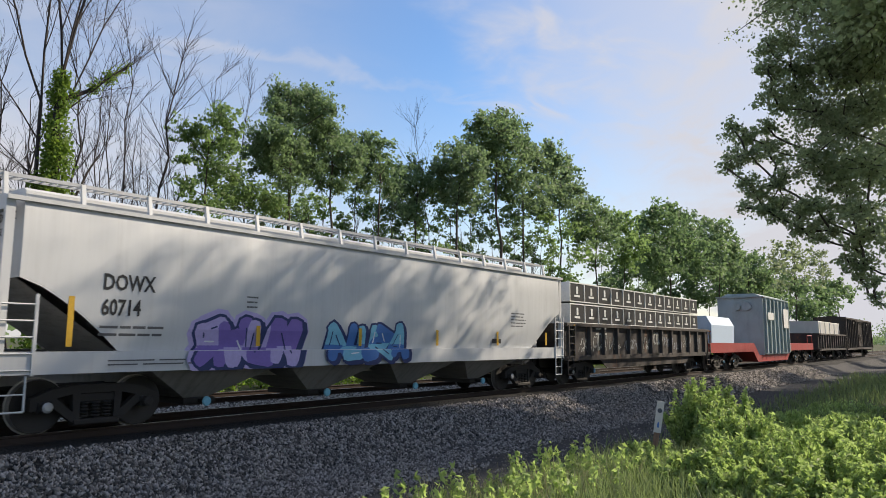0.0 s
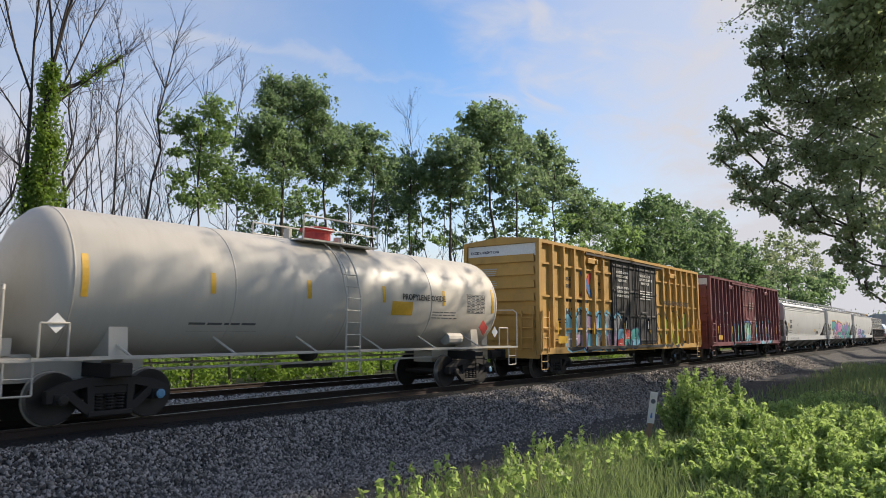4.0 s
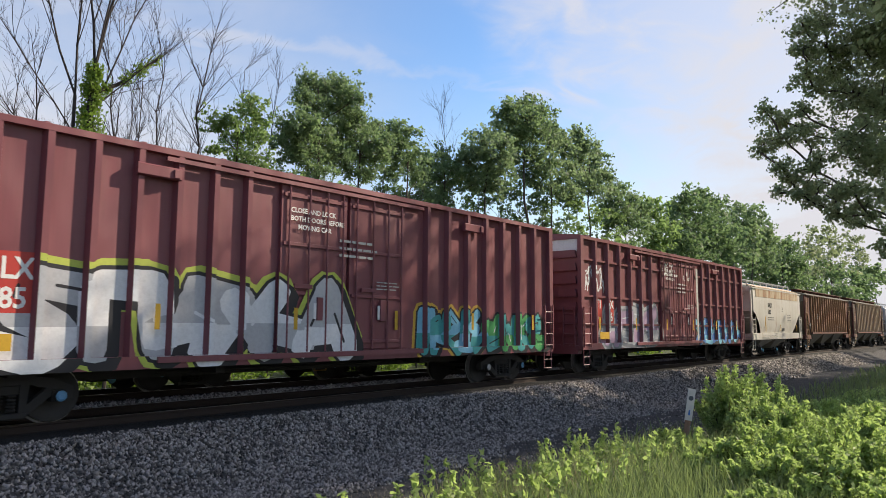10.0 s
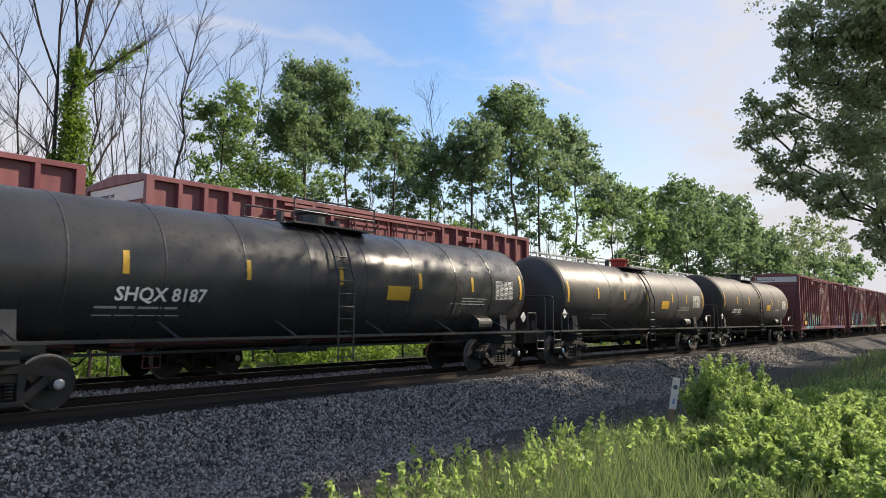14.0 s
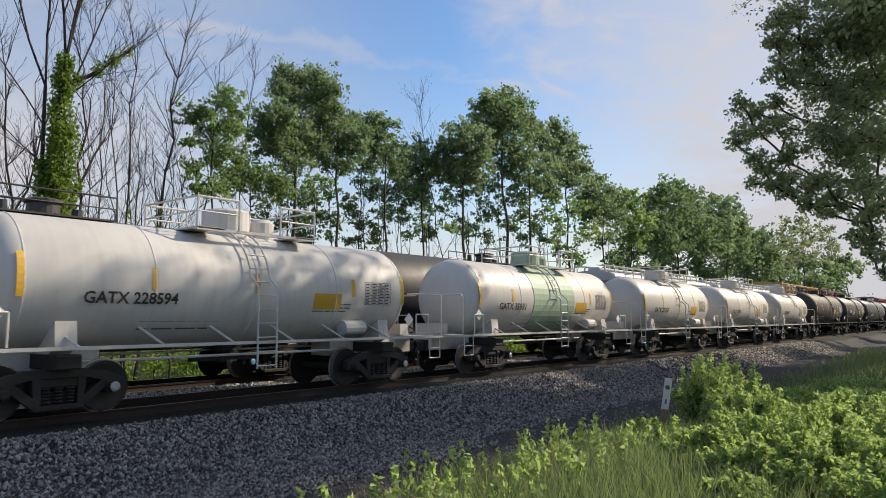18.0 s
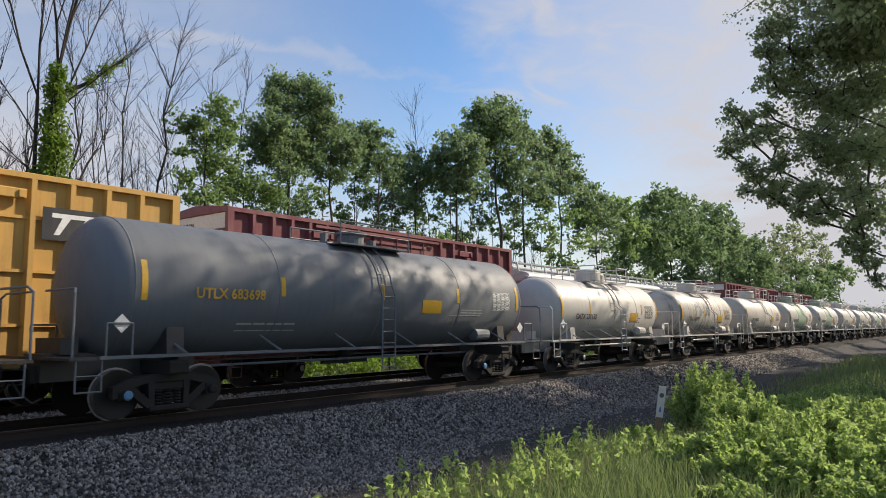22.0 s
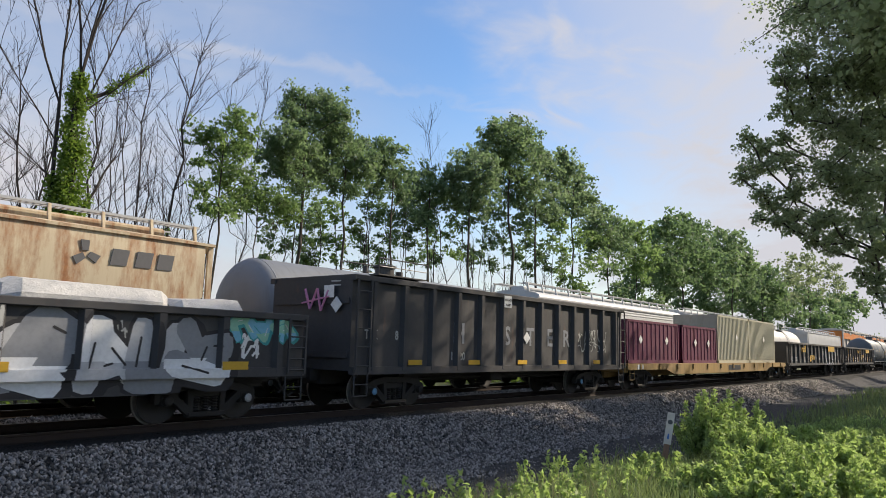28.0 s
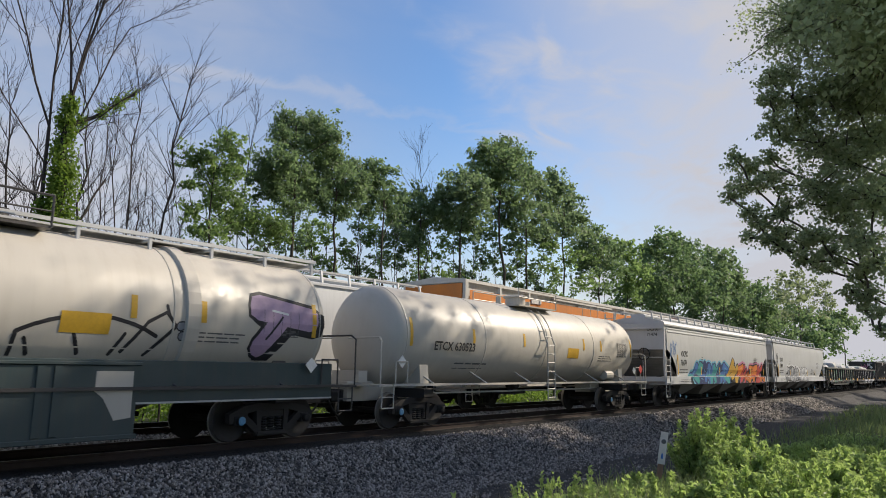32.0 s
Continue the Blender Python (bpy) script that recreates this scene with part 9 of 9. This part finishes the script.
            graffito(c, h - 1.9, 1.6, 1.5, 0.5, -1.60, 148, ["mint", "sky"], "teal", 3, "", "green and blue graffiti")
            gondola_tags(c, 1.05, 74, [WHITE, DIMWHITE])
        else:
            old_paint(c, -h + 0.3, h - 0.3, 0.75, 2.05, 167, ["moss", "moss", "rose", "grey", "sand", "black"])
            graffito(c, -3.4, 0.95, 5.6, 1.15, -1.60, 149, ["moss", "rose", "moss"], "black", 5, "", "green and pink graffiti", "sand")
            graffito(c, 3.0, 0.95, 4.2, 1.1, -1.60, 150, ["moss", "sand", "grey"], "black", 5, "", "green and ochre graffiti", "silver")
            bars(c, -h + 1.5, 1.85, 1.9, 0.32, 1, -1.475, STRIPE, 75, "owner_mark")
            lettering(c, "707 371", 0.34, -h + 1.5, 1.42, -1.475, STRIPE)
            gondola_tags(c, 1.05, 76, [WHITE, DIMWHITE])
        for j in range(4):
            panel(c, -h + 1.0 + j * 4.4, 1.05, 0.6, 0.16, -1.60, STRIPE, "reflector")
        rnd = random.Random(900 + i)
        load = ((-661.9, 1.0, 1.42), (-659.4, 1.15, 1.40), (-657.3, 0.7, 1.42), (-651.4, 1.5, 1.52), (-648.7, 0.8, 1.38)) if i == 0 else ((-676.4, 0.8, 1.42), (-675.0, 0.45, 1.36), (-670.4, 0.8, 1.68), (-668.5, 0.75, 1.26), (-666.2, 1.35, 1.46))
        for cx, w, hh in load:
            b = thing("stone_block", "rough pale stone block loaded in a gondola", "stone", "stone blocks in gondolas")
            d = rnd.uniform(0.75, 1.05)
            s = Shape()
            rows = []
            tilt, skew = rnd.uniform(-0.14, 0.14), rnd.uniform(-0.12, 0.12)
            for u in (-1, -0.82, 0.1, 0.86, 1):
                k = 0.86 if abs(u) == 1 else 1.0
                rows.append([(w * u + skew * (zz + 1) * rnd.uniform(0.8, 1.2), d * k * yy * rnd.uniform(0.94, 1.04), hh * (0.5 + 0.5 * zz * (k + tilt * u if zz > 0 else 1))) for yy, zz in ((-1, -1), (-1, 0.62), (-0.82, 0.93), (-0.1, 1), (0.8, 0.96), (1, 0.6), (1, -1))])
            s.grid(rows)
            for r_ in (rows[0], rows[-1]):
                s.add(r_, [tuple(range(7))])
            part("block", s, P_STONE, b)
            near(b, cx, cx)
            b["lift"] = 1.10
    # last hoppers and tanks
    x0, x1 = -698.9, -680.4
    c = near(covered_hopper("pale grey covered hopper with black outline graffiti", long(x0, x1), P_WHITE, NT, HOPPER_FLAT, 4, False, None, None, 0, -0.2), x0, x1)
    hopper_marks(c, "EQUX", "13899", BLACK, 80, -1.605, 0.38, 2.0, 2.44)
    graffito(c, -5.1, 1.05, 3.6, 1.05, -1.66, 151, ["silver", "grey"], "black", 5, "white", "black outline graffiti")
    graffito(c, -1.2, 1.1, 2.9, 0.95, -1.66, 163, ["white", "silver"], "grey", 5, "", "black outline graffiti")
    scrawl(c, 3.3, 1.5, 1.3, 0.5, -1.66, 152, SPRAY["black"], 5, 0.035)
    scrawl(c, -8.4, 2.15, 0.75, 0.9, -1.66, 164, SPRAY["black"], 4, 0.04)
    x0, x1 = -719.1, -700.15
    c = near(covered_hopper("pale grey covered hopper with blue and orange graffiti", long(x0, x1), P_WHITE, NT, HOPPER_CURVED, 4, True), x0, x1)
    hopper_marks(c, "OCPX", "71474", BLACK, 81, -1.60, 0.38, 2.29, 2.34)
    scrawl(c, -8.8, 2.2, 1.1, 0.9, -1.66, 165, SPRAY["blue"], 5, 0.035)
    graffito(c, -5.5, 1.02, 5.9, 1.05, -1.66, 153, ["blue", "teal", "navy"], "navy", 7, "sky", "blue and teal graffiti", "sky")
    graffito(c, 2.6, 1.02, 5.4, 1.05, -1.66, 154, ["orange", "red", "orange"], "black", 5, "pink", "orange graffiti with pink edges")
    graffito(c, 1.0, 1.02, 1.2, 1.3, -1.66, 155, ["ochre"], "black", 1, "", "yellow rounded sprayed shape")
    x0, x1 = -738.2, -721.1
    c = near(tank_car("cream-white tank car with a side ladder", long(x0, x1), P_TANKCREAM, NT, 1.39, P_TANKCREAM), x0, x1)
    tank_marks(c, False, 6, 82)
    diamond(c, c["half"] - 0.8, 1.68, -1.56, REDPLATE, 0.2)
    tank_print(c, "ETCX 630523", 0.34, -c["half"] + 2.3, c["zc"] - 0.35, BLACK)
    x0, x1 = -756.0, -739.0
    c = near(tank_car("cream barrel-shaped car with a dark teal skirt and graffiti", long(x0, x1), P_TANKCREAM, NT, 1.45, P_BLACK), x0, x1)
    r, zc, h = c["r"] + 0.012, c["zc"], c["half"]
    zt = zc + r
    for k in (-1, 1):
        a, b = min(k * 1.36, k * 1.44), max(k * 1.36, k * 1.44)
        part("lower_skirt", Shape().box(-h + 0.75, h - 0.75, a, b, 0.90, 1.66, 0.01), P_TEALDARK, c, "dark teal lower skirt")
        part("skirt_edge", Shape().box(-h + 0.75, h - 0.75, min(k * 1.44, k * 1.465), max(k * 1.44, k * 1.465), 0.88, 0.915), DIMWHITE, c)
    chest = part("equipment_chest", Shape().box(-3.0, 3.0, -1.50, 1.50, 0.30, 1.58, 0.03), P_TEALDARK, c, "dark teal box hung under the middle")
    part("chest_lid", Shape().box(-3.05, 3.05, -1.54, 1.54, 1.56, 1.62, 0.01), P_TEALDARK, chest)
    part("chest_sill", Shape().box(-3.05, 3.05, -1.53, -1.49, 0.30, 0.38, 0.01), P_TEALDARK, chest)
    for x in (-2.1, -1.75, 0.15, 1.35, 1.62):
        part("chest_rib", Shape().box(x - 0.06, x + 0.06, -1.53, -1.49, 0.40, 1.54, 0.01), P_TEALDARK, chest)
    part("pale_plate", Shape().plate([(2.25, 1.46), (2.92, 1.46), (2.92, 0.66), (2.62, 0.62), (2.40, 1.00), (2.25, 1.12)], -1.507, -1.498), P_TANKCREAM, chest, "pale painted plate")
    for x in (-4.05, 4.05):
        part("jacket_rib", Shape().lathe([(x - 0.17, r - 0.02), (x - 0.14, r + 0.05), (x + 0.14, r + 0.05), (x + 0.17, r - 0.02)], "x", 40, (0, 0, zc)), P_TANKCREAM, c)
    part("running_board", Shape().box(-h + 0.7, h - 0.7, -0.42, 0.42, zt + 0.05, zt + 0.09), P_WHITE, c, "pale roof walkway")
    for k in (-1, 1):
        part("roof_rail", Shape().box(-h + 0.7, h - 0.7, min(k * 0.62, k * 0.68), max(k * 0.62, k * 0.68), zt + 0.08, zt + 0.15), P_WHITE, c)
    post = shared("roof_rail_post", lambda: Shape().box(-0.03, 0.03, -0.66, -0.60, -0.20, 0.18).box(-0.03, 0.03, 0.60, 0.66, -0.20, 0.18).box(-0.03, 0.03, -0.60, 0.60, -0.01, 0.04), P_WHITE)
    for n in range(12):
        part("rail_post", post, P_WHITE, c, "", (-h + 0.8 + (2 * h - 1.6) * n / 11, 0, zt))
    tank_marks(c, False, 6, 83)
    arch = [(0.95 + 2.4 * u, 1.68 + 0.72 * math.sin(math.pi * min(1.0, 0.12 + 0.75 * u)) ** 0.6) for u in (0.0, 0.04, 0.10, 0.2, 0.35, 0.5, 0.65, 0.8, 0.9, 1.0)]
    coats = [(capsule(p, q, 0.035, 0.035), SPRAY["black"], 0.004) for p, q in zip([(0.93, 1.68)] + arch, arch)]
    for a, b in (((1.2, 1.72), (1.1, 1.98)), ((2.0, 1.75), (1.85, 2.1)), ((2.55, 1.75), (2.75, 2.12)), ((2.75, 1.8), (3.15, 2.35)), ((3.15, 2.35), (3.5, 2.55)), ((3.5, 2.55), (3.72, 2.3)), ((3.72, 2.3), (3.2, 1.75)), ((3.55, 2.5), (3.5, 2.68))):
        coats.append((capsule(a, b, 0.035, 0.03), SPRAY["black"], 0.004))
    for x, z in ((3.80, 2.30), (3.86, 2.12)):
        coats += [(capsule((x, z), (x + 0.08, z + 0.03), 0.10, 0.08), SPRAY["black"], 0.004), (capsule((x, z), (x + 0.08, z + 0.03), 0.075, 0.055), SPRAY["grey"], 0.006)]
    sprayed(c, "graffiti_scrawl", coats, -1.45, "black sprayed outline")
    graffito(c, 5.25, 1.72, 1.7, 1.3, -1.45, 157, ["mauve"], "black", 1, "", "mauve sprayed shape with a black outline")
    scrawl(c, 4.3, 1.30, 1.5, 0.3, -1.45, 158, SPRAY["white"], 6, 0.03)
    scrawl(c, 6.7, 1.30, 0.9, 0.3, -1.45, 159, SPRAY["sky"], 4, 0.03)
    scrawl(c, -0.5, 1.1, 1.4, 0.6, -1.51, 160, SPRAY["sky"], 3, 0.045)



def build_far_train():
    def hop(x0, x1, paint, label, prof=HOPPER_FLAT, beads=False, high=0.15):
        return far(covered_hopper(label, long(x0, x1), paint, FT, prof, 4 if x1 - x0 > 14 else 3, beads, None, None, 0, high), x0, x1)

    hop(195.5, 212.0, P_WHITE, "pale grey covered hopper on the far track")
    far(box_car("yellow boxcar on the far track", 17.6, P_YELLOW, FT, P_BLACKDOOR, (6, 6), 2.55, 2, (1.75, 2.9, 4.05), True, None, 5.0), 213.4, 231.0)
    hop(232.5, 249.6, P_GREY, "light grey covered hopper on the far track")
    far(box_car("blue boxcar with a white end panel", 17.0, P_BLUE, FT, None, (8, 8), 3.0, 1, (), True, None, 4.95), 251.1, 268.1)
    far(box_car("oxide red boxcar on the far track", 17.4, P_MAROON2, FT, None, (8, 7), 1.95, 2, (), True, None, 4.95), 269.8, 287.2)
    far(box_car("oxide red boxcar with a side vent on the far track", 17.4, P_MAROON2, FT, None, (8, 7), 1.95, 2, (), True, None, 5.0), 288.6, 306.0)
    hop(307.4, 323.0, P_WHITE, "pale covered hopper with a white railed roof walk", HOPPER_FLAT)
    hop(324.2, 339.6, P_GREY, "silver-grey covered hopper on the far track", HOPPER_FLAT)
    hop(340.8, 357.3, P_WHITE, "pale covered hopper with a white railed roof walk")
    for x0, x1 in ((358.6, 375.4), (377.0, 393.6)):
        c = far(tank_car("dusty black tank car on the far track", x1 - x0, P_BLACK, FT, 1.52, P_BLACK), x0, x1)
        tank_marks(c, True, 6, int(x0))
    hop(395.4, 412.2, P_GREY, "light grey covered hopper with beaded eaves on the far track", HOPPER_CURVED, True)
    hop(413.4, 432.0, P_GREY, "light grey covered hopper with beaded eaves on the far track", HOPPER_CURVED, True)
    c = far(box_car("weathered yellow boxcar with black doors on the far track", 17.0, P_YELLOW, FT, P_BLACKDOOR, (6, 6), 2.55, 2, (1.75, 2.9, 4.05), True, None, 5.0), 433.0, 450.0)
    box_marks(c, 90, BLACK)
    for k, m in ((0, "red"), (1, "blue")):
        part("emblem", Shape().plate([(-6.9, 3.8 + 0.75 * k), (-6.55, 3.8 + 0.75 * k), (-5.65, 4.55 - 0.75 * k), (-6.0, 4.55 - 0.75 * k)], -1.480 - 0.002 * k, -1.468), SPRAY[m], c, "crossed red and blue emblem")
    panel(c, 5.2, 3.6, 1.3, 0.72, -1.597, P_BLACKDOOR, "owner_panel", "black owner panel with white strokes")
    for k in range(2):
        part("owner_mark", Shape().plate([(5.45 + 0.5 * k, 3.72), (5.57 + 0.5 * k, 3.72), (5.80 + 0.5 * k, 4.1), (6.0 + 0.4 * k, 4.1), (6.0 + 0.4 * k, 4.2), (5.40 + 0.5 * k, 4.2), (5.40 + 0.5 * k, 4.1), (5.62 + 0.5 * k, 4.1)], -1.606 - 0.002 * k, -1.602), WHITE, c)
    far(box_car("oxide red boxcar on the far track", 14.4, P_MAROON, FT, None, (7, 6), 2.9, 1, (2.9, 4.0), True, None, 4.95), 451.4, 465.8)
    hop(467.0, 483.9, P_GREY, "grey covered hopper with a railed roof walk on the far track", HOPPER_CURVED, True)
    hop(485.2, 495.8, P_WHITE, "short pale covered hopper on the far track")
    c = far(box_car("oxide red boxcar with double doors on the far track", 17.4, P_MAROON2, FT, None, (7, 7), 1.95, 2, (), True, None, 5.0), 497.0, 514.5)
    sprayed(c, "round_patch", [([(7.25 + 0.33 * math.cos(radians(a)), 3.93 + 0.33 * math.sin(radians(a))) for a in range(0, 360, 20)], DIMWHITE, 0.003)], -1.6, "round pale paint patch")
    far(box_car("oxide red boxcar with a single door on the far track", 14.9, P_MAROON2, FT, None, (7, 6), 3.0, 1, (), True, None, 5.0), 516.0, 530.9)
    hop(532.4, 543.5, P_CREAM, "cream covered hopper streaked with rust")
    hop(544.8, 556.6, P_PALEHOP, "pale green-grey covered hopper on the far track")
    c = hop(557.8, 570.8, P_CREAM, "cream covered hopper with rusty roof and a dark emblem")
    for x in (3.6, 4.2, 4.75):
        part("owner_mark", Shape().plate([(x, 3.28), (x + 0.40, 3.28), (x + 0.46, 3.66), (x + 0.06, 3.66)], -1.622, -1.60), DIMBLACK, c)
    for a in (90, 210, 330):
        u, v = math.cos(radians(a)), math.sin(radians(a))
        part("emblem", Shape().plate([(3.05 + u * 0.06 - v * 0.09, 3.48 + v * 0.06 + u * 0.09), (3.05 + u * 0.30 - v * 0.14, 3.48 + v * 0.30 + u * 0.14), (3.05 + u * 0.30 + v * 0.06, 3.48 + v * 0.30 - u * 0.06), (3.05 + u * 0.06 + v * 0.05, 3.48 + v * 0.06 - u * 0.05)], -1.622, -1.60), DIMBLACK, c, "dark three-bladed emblem")
    c = far(tank_car("dusty grey tank car on the far track", 13.7, P_TANKGREY2, FT, 1.52, P_BLACK), 571.8, 585.5)
    c = hop(587.0, 605.4, P_WHITE, "pale covered hopper with beaded eaves on the far track", HOPPER_CURVED, True)
    lettering(c, "EQUX", 0.38, -7.0, 2.47, -1.60, BLACK)
    hop(607.0, 625.5, P_WHITE, "pale covered hopper on the far track")
    far(tank_car("white tank car on the far track", 12.9, P_TANKWHITE, FT, 1.5, P_TANKWHITE), 627.0, 639.9)
    hop(641.4, 660.6, P_WHITE, "pale covered hopper with a railed roof walk")
    for x0, x1 in ((662.2, 684.6), (686.2, 708.6)):
        c = far(box_car("white refrigerator car with orange band and ends", x1 - x0, P_REEFER, FT, P_REEFER, (3, 3), 3.2, 1, (), False, P_REEFER, 5.05), x0, x1)
        h = c["half"]
        panel(c, -h + 0.3, 3.9, 2 * h - 0.6, 0.75, -1.602, P_ORANGE, "orange_band", "orange band under the roof")
        for k in (-1, 1):
            part("end_cover", Shape().box(min(k * (h - 0.02), k * (h + 0.02)), max(k * (h - 0.02), k * (h + 0.02)), -1.45, 1.45, 1.1, 4.9), P_ORANGE, c, "orange end wall")


def build_bird():
    """A small dark bird, head along +x."""
    dark = plain_paint("bird_dark_feathers", (0.03, 0.028, 0.027), 0.8)
    b = thing("bird", "small dark bird flying over the tracks", "bird")
    part("body", Shape().lathe([(-0.11, 0.0), (-0.08, 0.022), (-0.02, 0.036), (0.04, 0.034), (0.075, 0.022), (0.10, 0.024), (0.12, 0.014), (0.14, 0.0)], "x", 10), dark, b, "", None, True)
    part("tail", Shape().add([(-0.09, -0.012, 0), (-0.09, 0.012, 0), (-0.19, 0.035, 0.004), (-0.19, -0.035, 0.004), (-0.14, 0, 0.012)], [(0, 1, 4), (1, 2, 4), (2, 3, 4), (3, 0, 4), (0, 3, 2, 1)]), dark, b)
    wings = []
    for k in (-1, 1):
        s = Shape().add([(0.05, 0, 0.005), (-0.05, 0, 0.003), (-0.035, k * 0.10, 0.004), (-0.075, k * 0.19, 0), (0.0, k * 0.13, 0.010), (0.045, k * 0.07, 0.014)], [(0, 1, 2, 5), (5, 2, 4), (4, 2, 3)])
        s.add([(0.05, 0, -0.002), (-0.05, 0, -0.003), (-0.035, k * 0.10, -0.002), (-0.075, k * 0.19, -0.001), (0.0, k * 0.13, 0.003), (0.045, k * 0.07, 0.005)], [(5, 2, 1, 0), (4, 2, 5), (3, 2, 4)])
        w = part("wing", s, dark, b)
        w.location = (0.0, k * 0.025, 0.012)
        wings.append((w, k))
    for ch in b.children:
        ch.data.transform(Matrix.Scale(0.62, 4))
    return b, wings


build_near_train()
build_far_train()
BIRD, WINGS = build_bird()


def motions():
    """Both trains run at their own even speed on straight track: the near one away, the far one towards the camera's side."""
    for cars, speed, y in ((NEAR, NEAR_SPEED, NEAR_Y), (FAR, -FAR_SPEED, FAR_Y)):
        for ob, x in cars:
            z = ob.get("lift", 0.0)
            walk(ob, [(t, pose(x + speed * t, y, z)) for t in (-1.0, 0.0, 32.0, 33.0)])
    # the bird crosses over the line near the end, beating its wings
    walk(BIRD, [(t, pose(20.8 - 5.77 * (t - 29), 11.5 + 7.22 * (t - 29), 13.65 - 0.19 * (t - 29), 0, 0, 128.6)) for t in (0.0, 32.0)])
    for w, k in WINGS:
        walk(w, [(0.0, pose(0, k * 0.025, 0.012))] + [(27.5 + 0.06 * i, pose(0, k * 0.025, 0.012, k * (38 if i % 2 else -22), 0, 0)) for i in range(76)])


motions()
